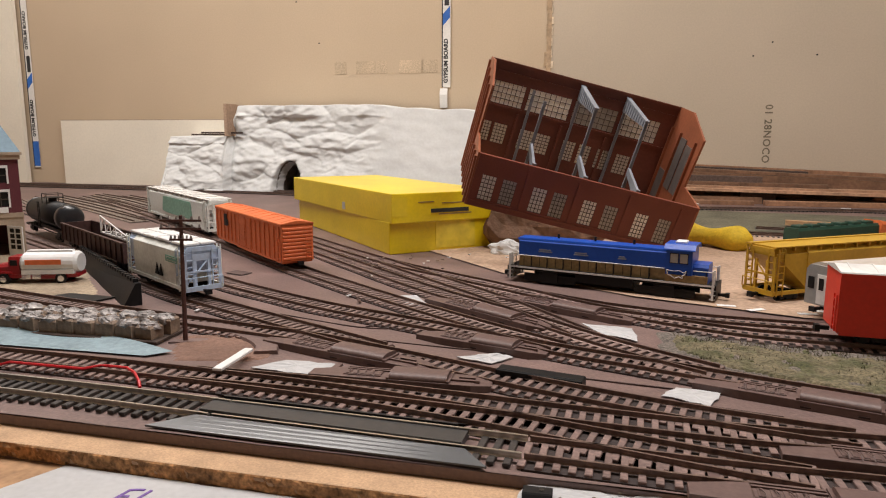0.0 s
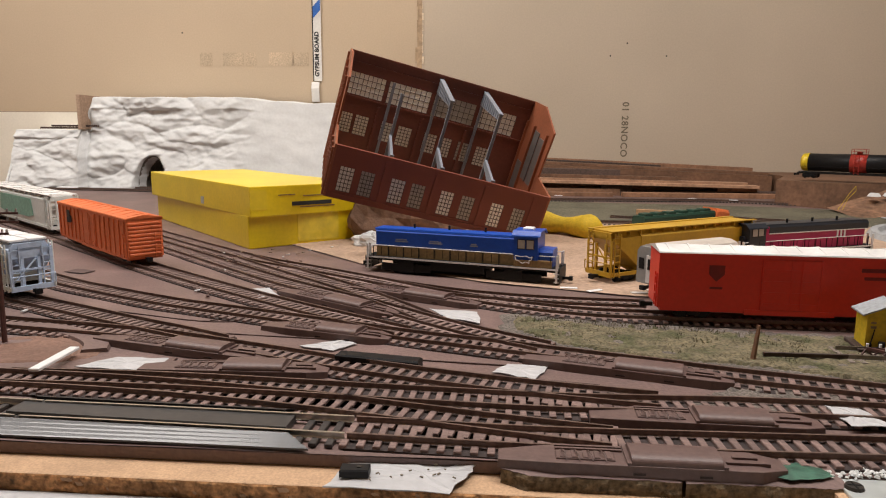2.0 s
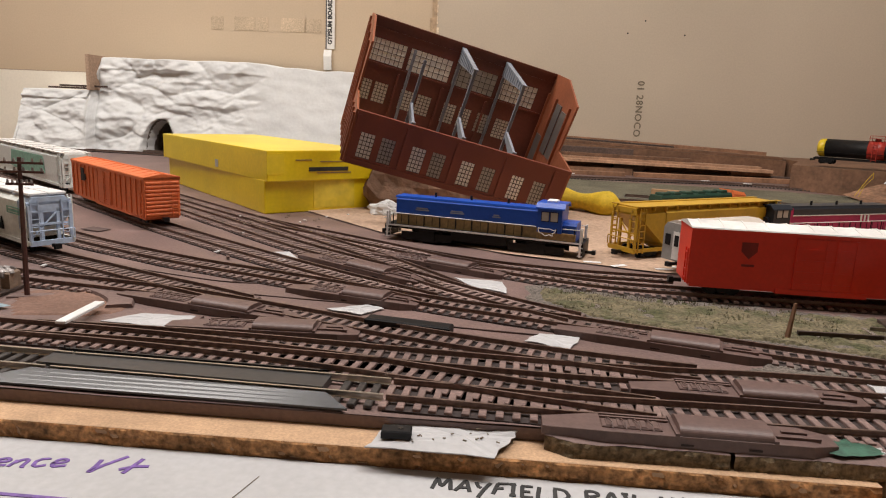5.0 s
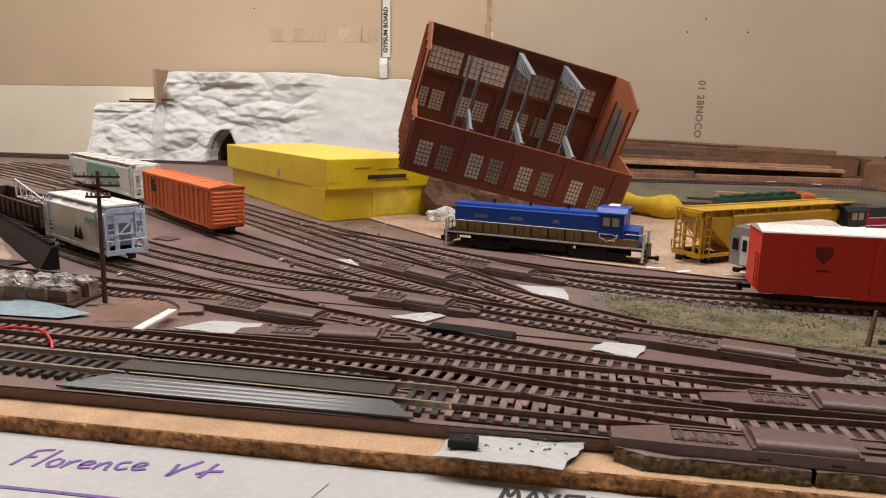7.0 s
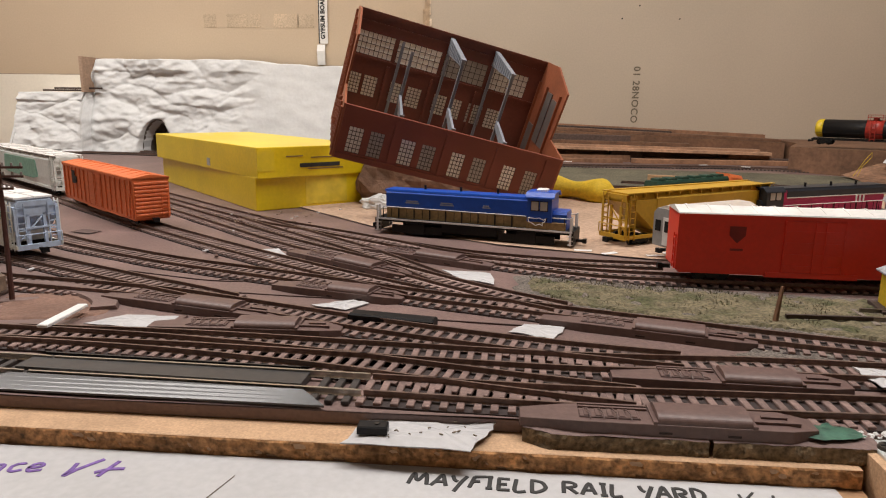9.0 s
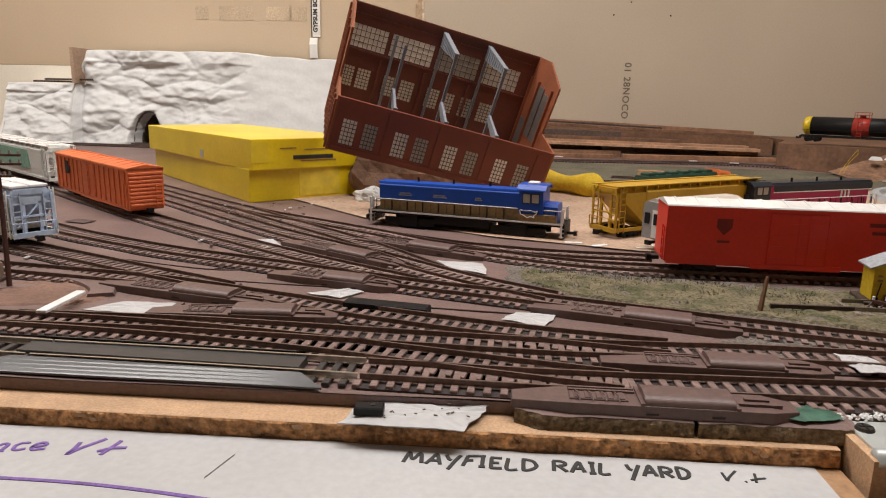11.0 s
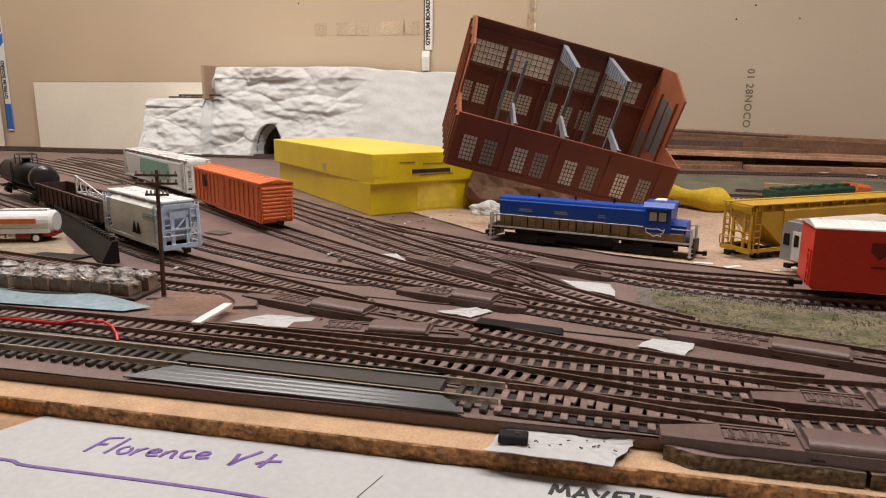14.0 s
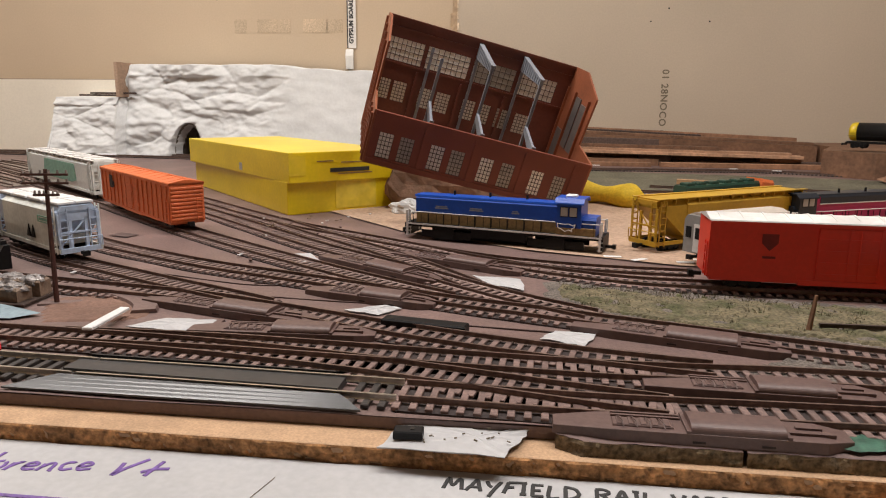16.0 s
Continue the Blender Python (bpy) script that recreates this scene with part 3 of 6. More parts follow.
track([(-0.92, 1.36), (-0.62, 1.06), (-0.44, 0.87), (-0.32, 0.735), (-0.206, 0.611), (-0.146, 0.558), (-0.09, 0.515), (-0.044, 0.486), (-0.002, 0.460), (0.036, 0.435), (0.086, 0.404), (0.116, 0.388), (0.158, 0.364), (0.206, 0.337), (0.24, 0.317), (0.31, 0.281), (0.45, 0.21)], label="brown model track running through the ladder")
track([(-0.70, 1.36), (-0.46, 1.07), (-0.283, 0.845), (-0.15, 0.671), (-0.1, 0.609), (-0.052, 0.552), (-0.004, 0.498), (0.036, 0.456), (0.075, 0.418)])
track([(-0.42, 1.15), (-0.25, 0.91), (-0.159, 0.785), (-0.064, 0.648), (-0.033, 0.603), (0.003, 0.555), (0.058, 0.490), (0.092, 0.445), (0.121, 0.410), (0.155, 0.376)])
MAIN = [(-0.36, 1.17), (-0.22, 0.93), (-0.157, 0.836), (-0.103, 0.759), (-0.046, 0.685), (0.011, 0.627), (0.065, 0.571), (0.104, 0.527), (0.158, 0.480), (0.207, 0.450), (0.26, 0.434), (0.34, 0.4125), (0.44, 0.386), (0.75, 0.30)]
track(MAIN)
track([(-0.06, 0.700), (-0.009, 0.622), (0.04, 0.548), (0.075, 0.485), (0.095, 0.445)])
track([(0.075, 0.561), (0.12, 0.524), (0.163, 0.499), (0.205, 0.482), (0.26, 0.466)])
for a, b in (((-0.86, 1.37), (-0.452, 0.86)), ((-0.87, 1.43), (-0.47, 1.03)), ((-0.84, 1.45), (-0.50, 1.10)), ((-0.78, 1.45), (-0.52, 1.16)), ((-0.78, 1.50), (-0.545, 1.25)), ((-0.70, 1.46), (-0.46, 1.20))):
    track([a, ((a[0] + b[0]) / 2 + 0.005, (a[1] + b[1]) / 2 + 0.004), b], TIEGREY, STEELRAIL, label="far brown yard track")


def bench(u, v):
    p = BENCH @ Vector((u, v, 0))
    return (p.x, p.y)


track([bench(-0.05, 1.30), bench(0.147, 1.335), bench(0.343, 1.352), bench(0.52, 1.345), bench(0.81, 1.19), bench(1.2, 1.0)], TIEDARK, STEELRAIL, "dark curved track at the back of the layout")
for v, z in ((1.44, 0), (1.50, 0)):
    track([bench(-1.6, v + 0.03), bench(-0.9, v), bench(-0.45, v - 0.06), bench(0.1, v - 0.09)], TIEDARK, STEELRAIL, "dark main line along the back wall")


# ---- switch machines ----
def switch_machine(a, b, hand=1, tone=SWITCHBOX):
    d = math.hypot(b[0] - a[0], b[1] - a[1])
    k = d / 0.105
    sm = thing("switch_machine", place(a, b), "brown plastic switch machine beside the turnout", "switch machine", "switch machines")
    w = 0.0085
    base = Shape()
    out = [(-0.0525 * k, -w * .62), (-0.030 * k, -w), (0.042 * k, -w), (0.0525 * k, -w * .4), (0.0525 * k, w * .7), (0.042 * k, w), (-0.030 * k, w), (-0.0525 * k, w * .5)]
    base.add([(x, y, 0) for x, y in out] + [(x * .996, y * .95, .0034 if abs(x) > .05 * k else .0046) for x, y in out],
             [tuple(range(8)), (8, 9, 14, 15), (9, 10, 13, 14), (10, 11, 12, 13)] + [(i, (i + 1) % 8, 8 + (i + 1) % 8, 8 + i) for i in range(8)])
    part("base", base, tone, sm, bevel=0.0003)
    prof = [(math.copysign(abs(math.cos(q)) ** .62, math.cos(q)) * w * .90, .0044 + .0036 * math.sin(q) ** .72) for q in [math.pi * i / 18 for i in range(19)]]
    part("motor_cover", Shape().prism(prof, -0.004 * k, 0.0285 * k), tone, sm, "rounded motor cover", bevel=0.0003)
    for x in (-.0055 * k, .0285 * k):
        part("cover_foot", Shape().box(x, x + .0015 * k, -w * .93, w * .93, .0044, .0056), tone, sm)
    part("terminal_block", Shape().cbox(-0.031 * k, -0.0095 * k, -0.0052, 0.0016, 0.0044, 0.0053, 0.0003), tone, sm)
    for i in range(5):
        x = (-0.0295 + i * .0042) * k
        part("terminal", Shape().cbox(x, x + .0022, -0.0048, 0.0012, 0.0052, 0.0057, 0.0002), tone, sm)
    for i in range(4):
        x = (-0.029 + i * 0.0048) * k
        part("coil_wire", Shape().rods([(x, .0018, .0050), (x + .0005, -.0010, .0066), (x + .0014, -.0045, .0068), (x + .0018, -.0070, .0052)], 0.00026, 5), tone, sm, "thin brown wire")
    for y in (.0028, .0052):
        part("guide_rail", Shape().box(-0.031 * k, -0.006 * k, y, y + .0012, .0044, .0054), tone, sm)
    part("lever", Shape().box(0.030 * k, 0.046 * k, -0.0034, -0.0020, 0.0042, 0.0056).box(0.034 * k, 0.043 * k, 0.0014, 0.0028, 0.0042, 0.0054), tone, sm, "slide lever")
    part("mounting_slot", Shape().box(-.0035 * k, .001 * k, -w - .0001, -w + .0005, .0012, .0020).box(.020 * k, .0245 * k, -w - .0001, -w + .0005, .0012, .0020), GAPSHADE, sm, "dark mounting slot")
    part("throw_bar", Shape().box(-0.044 * k, -0.040 * k, 0, hand * 0.018, 0.001, 0.0024), tone, sm)
    return sm


def board_seam(pts):
    """A thin dark joint in the painted board."""
    part("board_joint", ribbon(spline(pts, 0.01), 0, [(-.0004, -.0004), (.0004, -.0004), (.0004, .0008), (-.0004, .0008)]), JOINT, seams)


seams = thing("trim_joints", pose(0, 0, 0), "thin dark joints in the painted board", "joint")
board_seam([(-0.12, 0.500), (-0.057, 0.467), (-0.02, 0.462), (0.0, 0.448)])
board_seam([(-0.052, 0.468), (-0.035, 0.474), (-0.02, 0.480)])
board_seam([(0.045, 0.380), (0.09, 0.366), (0.14, 0.350)])
board_seam([(-0.05, 0.440), (0.01, 0.421), (0.06, 0.412)])
board_seam([(0.05, 0.333), (0.11, 0.338), (0.17, 0.318)])


switch_machine((0.097, 0.247), (0.202, 0.222))
switch_machine((0.146, 0.2795), (0.242, 0.2545))
switch_machine((0.138, 0.361), (0.234, 0.309))
switch_machine((-0.110, 0.431), (-0.003, 0.376))
switch_machine((-0.069, 0.3695), (0.030, 0.351))
switch_machine((-0.011, 0.545), (0.073, 0.459))
switch_machine((-0.013, 0.446), (0.066, 0.404))
switch_machine((0.046, 0.553), (0.136, 0.480))
plate = solid("rail_plate", Shape().cbox(-0.024, 0.024, -0.0045, 0.0045, 0.0, 0.0055, 0.0008), BLACK, place((0.035, 0.3735), (0.078, 0.3555)), "flat dark plastic strip beside a rail", "plastic strip")


# ---- papers, rerailer, foreground ----
def paper_scrap(pts, z, label="torn scrap of white paper on the board", seed=0):
    random.seed(seed)
    cx, cy = sum(p[0] for p in pts) / len(pts), sum(p[1] for p in pts) / len(pts)
    rim = []
    for a, b in zip(pts, pts[1:] + pts[:1]):
        for k in range(5):
            t = k / 5
            rim.append((a[0] + (b[0] - a[0]) * t + random.uniform(-.0010, .0010) - cx, a[1] + (b[1] - a[1]) * t + random.uniform(-.0010, .0010) - cy))
    n = len(rim)
    s = Shape()
    v = [(x, y, 0.0002 + random.uniform(0, 0.0004)) for x, y in rim] + [(x * .55, y * .55, 0.0005 + random.uniform(0, .0010)) for x, y in rim] + [(0, 0, 0.0009)]
    v += [(x, y, 0.0) for x, y in rim]
    f = [(i, (i + 1) % n, n + (i + 1) % n, n + i) for i in range(n)] + [(n + i, n + (i + 1) % n, 2 * n) for i in range(n)]
    f += [(i, (i + 1) % n, 2 * n + 1 + (i + 1) % n, 2 * n + 1 + i) for i in range(n)]
    s.add(v, f)
    return solid("paper_scrap", s, PAPER, pose(cx, cy, z), label, "paper", "paper scraps")


paper_scrap([(-0.044, 0.56), (-0.023, 0.562), (-0.009, 0.524), (-0.027, 0.526)], 0.0007, seed=1)
paper_scrap([(0.098, 0.476), (0.131, 0.465), (0.128, 0.435), (0.107, 0.452)], 0.0015, seed=2)
paper_scrap([(0.012, 0.402), (0.035, 0.411), (0.045, 0.403), (0.031, 0.39)], 0.0007, seed=3)
paper_scrap([(0.116, 0.344), (0.127, 0.356), (0.148, 0.348), (0.135, 0.33)], 0.0007, seed=4)
paper_scrap([(-0.106, 0.379), (-0.089, 0.395), (-0.054, 0.386), (-0.068, 0.368)], 0.0007, seed=5)
paper_scrap([(0.257, 0.2735), (0.271, 0.2680), (0.2715, 0.2490), (0.2535, 0.2525)], 0.0030, seed=6)
edge_scrap = paper_scrap([(0.030, 0.2425), (0.0405, 0.2600), (0.083, 0.2505), (0.091, 0.2525), (0.084, 0.2425), (0.0745, 0.2315)], -0.0036, "torn white paper with speckles at the board's edge", seed=7)
random.seed(31)
for v in edge_scrap.data.vertices:
    if v.co.x > .018 and v.co.y > 0.001:
        v.co.z += .0035 * min(1.0, (v.co.x - .018) / .010)
for k in range(16):
    r = random.uniform(.0002, .0005)
    part("speckle", Shape().box(-r * 1.6, r * 1.6, -r * .5, r * .5, .0014, .0018), GREYINK, edge_scrap, m=pose(random.uniform(-.024, .012), random.uniform(-.007, .005), 0, 0, 0, random.uniform(0, 180)))

ramp = thing("rerailer", place((-0.1235, 0.3115), (0.020, 0.2735)), "black glossy plastic rerailer ramp in the front track", "rerailer")
slope = Shape()
rows = 5
for j in range(rows):
    t = j / (rows - 1)
    slope.v += [(-.0775 + .019 * t, -.0131 + .0112 * t, .0016 + .0028 * t), (.080 - .011 * t, -.0086 + .0078 * t, .0016 + .0028 * t)]
slope.f += [(2 * j, 2 * j + 1, 2 * j + 3, 2 * j + 2) for j in range(rows - 1)]
slope.add([(-.0775, -.0131, .0016), (.080, -.0086, .0016), (.080, -.0086, .0007), (-.0775, -.0131, .0007), (.069, -.0012, .0002), (-.0585, -.0022, .0002)], [(0, 1, 2, 3), (3, 2, 4, 5)])
part("side_ramp", slope, BLACKGLOSS, ramp, "glossy ridged ramp side")
part("centre_ramp", Shape().prism([(0.0056, .0004), (0.0195, .0004), (0.0195, .0038), (0.0056, .0038)], -0.062, 0.066), DULLBLACK, ramp, "dull black plate between the rails")
part("far_ramp", Shape().add([(-0.06, 0.023, 0.004), (0.06, 0.023, 0.004), (0.07, 0.031, 0.001), (-0.07, 0.031, 0.001)], [(0, 1, 2, 3)]).box(-0.06, 0.06, 0.0225, 0.0232, 0.0005, 0.004), BLACKGLOSS, ramp)
label_sheet = thing("paper_label", BENCH @ pose(0.0015, 0.2462, -0.0129, 0, 0, 0), "white paper label strip with marker lettering", "paper label")
sheet = Shape()
n = 60
random.seed(2)
top = [(-0.221 + 0.37 * i / n, -0.0006 + 0.0012 * noise.noise((i * 0.4, 0, 3)), 0.0) for i in range(n + 1)]
sheet.add([(x, y, 0.0004) for x, y, z in top] + [(x - 0.06 * (0.149 - x) / 0.37, -0.13, 0.0004) for x, y, z in top], [(i, i + 1, n + 2 + i, n + 1 + i) for i in range(n)])
sheet.add([(x, y, 0.0) for x, y, z in top] + [(x - 0.06 * (0.149 - x) / 0.37, -0.13, 0.0) for x, y, z in top], [(i, i + 1, n + 2 + i, n + 1 + i) for i in range(n)])
part("sheet", sheet, PAPER, label_sheet)
handwritten("Florence", 0.0120, 0.0520, .00080, PURPLE, label_sheet, pose(-0.1815, -0.0240, 0.0005, 0, 0, 6), 5, .10, "purple marker handwriting")
handwritten("Vt", 0.0125, 0.0200, .00090, PURPLE, label_sheet, pose(-0.1215, -0.0200, 0.0005, 0, 0, 2), 8, .10, "purple marker handwriting")
for word, u, wide in (("MAYFIELD", 0.0, .0490), ("RAIL", 0.0535, .0215), ("YARD", 0.0800, .0225), ("V.t", 0.1130, .0150)):
    handwritten(word, 0.0072, wide, .00078 if word != "V.t" else .0005, INK, label_sheet, pose(u + .0005, -0.0125 - .006 * u, 0.0005, 0, 0, -1.0), len(word) + 3, .04, "black marker capitals")
part("marker_line", ribbon(spline([(-0.27, -0.0375), (-0.24, -0.0375), (-0.205, -0.0360), (-0.196, -0.0378), (-0.152, -0.0372), (-0.11, -0.0372), (-0.080, -0.0395), (-0.045, -0.0440), (-0.01, -0.0475)], .004), 0, [(-.0008, .0003), (.0008, .0003), (.0008, .0007), (-.0008, .0007)]), PURPLE, label_sheet, "purple marker line")
part("pencil_mark", Shape().rods([(-0.0610, -0.014, 0.0006), (-0.0655, -0.030, 0.0006)], 0.0002, 4), GREYINK, label_sheet)

clip = thing("black_clip", place((0.0365, 0.2487), (0.047, 0.2468), -0.0021), "small black plastic block on the paper scrap", "plastic block")
part("block", Shape().cbox(-0.0056, 0.0056, -0.003, 0.003, 0, 0.0030, 0.0005), BLACK, clip)
part("stud", Shape().rod((0.0015, 0, 0.0029), (0.0015, 0, 0.0033), 0.0010, 8), DARKSTEEL, clip)
random.seed(4)
for a0, a1 in ((.042, .1085), (.1100, .168)):
    cork = thing("cork_strip", BENCH, "brown painted cork roadbed strip with a dark crumbly face", "cork strip", "cork strips")
    nk = int((a1 - a0) / .0009)
    face, lid_top = Shape(), Shape()
    for k in range(nk + 1):
        u = a0 + (a1 - a0) * k / nk
        fade = min(1, (u - .040) / .012)
        for r, z in enumerate((-.0058, -.0044, -.0030, -.0016, -.0003)):
            face.v.append((u, .2508 + .006 * (1 - fade) + .0006 * noise.noise((u * 500, r * 1.3, 2)) + .0009 * noise.noise((u * 110, r * .7, 5)) + .0002 * r, z))
        lid_top.v += [(u, face.v[-1][1] + .0001, -.0001 + .0004 * noise.noise((u * 60, 1, 3))), (u, .2600, .0010), (u, .2685, .0012)]
    face.f += [(k * 5 + r, k * 5 + 5 + r, k * 5 + 6 + r, k * 5 + 1 + r) for k in range(nk) for r in range(4)]
    lid_top.f += [(k * 3 + r, k * 3 + 3 + r, k * 3 + 4 + r, k * 3 + 1 + r) for k in range(nk) for r in range(2)]
    part("crumbly_face", face, CORK, cork, "dark crumbly cork edge")
    part("painted_top", lid_top, GROUND, cork, "brown painted top")
spill = Shape()
rim = [(0.015 * math.cos(a) * (1 + .35 * noise.noise((3 * math.cos(a), 3 * math.sin(a), 1))), 0.0065 * math.sin(a) * (1 + .5 * noise.noise((3 * math.cos(a), 3 * math.sin(a), 7)))) for a in [i * math.tau / 30 for i in range(30)]]
spill.add([(x, y, 0.0007) for x, y in rim] + [(0, 0, 0.0016)], [(i, (i + 1) % 30, 30) for i in range(30)])
solid("paint_spill", spill, GREENPAINT, BENCH @ pose(0.150, 0.2605, 0.0010), "green paint spilt on the board's corner", "paint spill")
hinge = thing("hinge_plate", BENCH @ pose(0.166, 0.2, -0.0012), "galvanised steel hinge plate with dark screws", "hinge")
solid("trim_block", Shape().box(0.1625, 0.266, 0.2315, 0.2605, -0.09, -0.0013), CHIP, BENCH, "chipboard under the hinge leaf", "chipboard", kind="structure")
part("leaf", Shape().cbox(0.0, 0.10, 0.0355, 0.0600, 0.0, 0.0012, 0.0003), STEEL, hinge)
part("knuckle", Shape().rod((-0.002, 0.0340, 0.0), (0.10, 0.0340, 0.0), 0.0034, 14), STEEL, hinge, "bright hinge barrel", smooth=True)
for k in range(4):
    x = 0.004 + k * 0.0245
    sc = part("screw", Shape().rod((x, 0.0530, 0.0004), (x, 0.0530, 0.0024), 0.0038, 14, 0.0030), DARKSTEEL, hinge, "dark countersunk screw")
    part("slot", Shape().box(x - 0.0025, x + 0.0025, 0.0527, 0.0533, 0.0024, 0.0026).box(x - 0.0003, x + 0.0003, 0.0505, 0.0555, 0.0024, 0.0026), BLACK, sc)
for k in range(4):
    part("knuckle_gap", Shape().rod((.012 + k * .024, .0340, 0), (.0126 + k * .024, .0340, 0), .0035, 14), DARKSTEEL, hinge, "dark gap between the knuckles")
plaster_bits = Shape()
random.seed(9)
for k in range(260):
    x, y, r = random.uniform(-0.016, 0.06), random.gauss(0, .0016), random.uniform(0.0003, 0.0011)
    plaster_bits.box(-r, r, -r * .7, r * .7, 0, r, pose(x, y, 0, random.uniform(-25, 25), random.uniform(-25, 25), random.uniform(0, 180)), top=r * 0.45)
tagged(part("plaster_crumbs", plaster_bits, PLASTER, m=BENCH @ pose(0.166, 0.2625, 0.0005)), "white plaster crumbs along the joint", "plaster crumbs", kind="stuff")


# ---- rolling stock ----
def trucks(car, L, inset, wheel=0.0052, base=0.0115, tone=BLACK):
    for sx in (-1, 1):
        x = sx * (L / 2 - inset)
        s = Shape()
        for sy in (-1, 1):
            s.box(x - base * 0.85, x + base * 0.85, sy * 0.0118 - 0.0009, sy * 0.0118 + 0.0009, 0.0086, 0.0118)
            s.box(x - 0.003, x + 0.003, sy * 0.0118 - 0.0012, sy * 0.0118 + 0.0012, 0.0068, 0.0125)
            for k in (-1, 1):
                s.box(x + k * base * 0.62 - 0.0022, x + k * base * 0.62 + 0.0022, sy * 0.0118 - 0.0011, sy * 0.0118 + 0.0011, 0.0075, 0.0112)
        s.box(x - 0.003, x + 0.003, -0.0115, 0.0115, 0.0085, 0.015)
        tk = part("truck", s, tone, car, "black four-wheel truck")
        for k in (-1, 1):
            for sy in (-1, 1):
                part("wheel", Shape().rod((x + k * base * 0.62, sy * 0.0083, 0.0046 + wheel), (x + k * base * 0.62, sy * 0.0102, 0.0046 + wheel), wheel, 16), BLACK, tk)
    for sx in (-1, 1):
        part("coupler", Shape().box(min(sx * L / 2, sx * (L / 2 + 0.008)), max(sx * L / 2, sx * (L / 2 + 0.008)), -0.0012, 0.0012, 0.0095, 0.0120).box(sx * (L / 2 + 0.007) - 0.0015, sx * (L / 2 + 0.007) + 0.0015, -0.0025, 0.0025, 0.0088, 0.0128), BLACK, car)


def ladder(car, x, y, z0, z1, tone, face="x", w=0.0055):
    s = Shape()
    n = max(3, int((z1 - z0) / 0.0052))
    if face == "x":
        s.box(x - 0.0003, x + 0.0005, y - w / 2 - .0004, y - w / 2 + .0004, z0, z1).box(x - 0.0003, x + 0.0005, y + w / 2 - .0004, y + w / 2 + .0004, z0, z1)
        for k in range(n):
            z = z0 + (k + .5) * (z1 - z0) / n
            s.box(x - 0.0002, x + 0.0005, y - w / 2, y + w / 2, z - .0003, z + .0004)
    else:
        s.box(x - w / 2 - .0004, x - w / 2 + .0004, y - 0.0005, y + 0.0005, z0, z1).box(x + w / 2 - .0004, x + w / 2 + .0004, y - .0005, y + .0005, z0, z1)
        for k in range(n):
            z = z0 + (k + .5) * (z1 - z0) / n
            s.box(x - w / 2, x + w / 2, y - 0.0004, y + 0.0004, z - .0003, z + .0004)
    return part("ladder", s, tone, car)


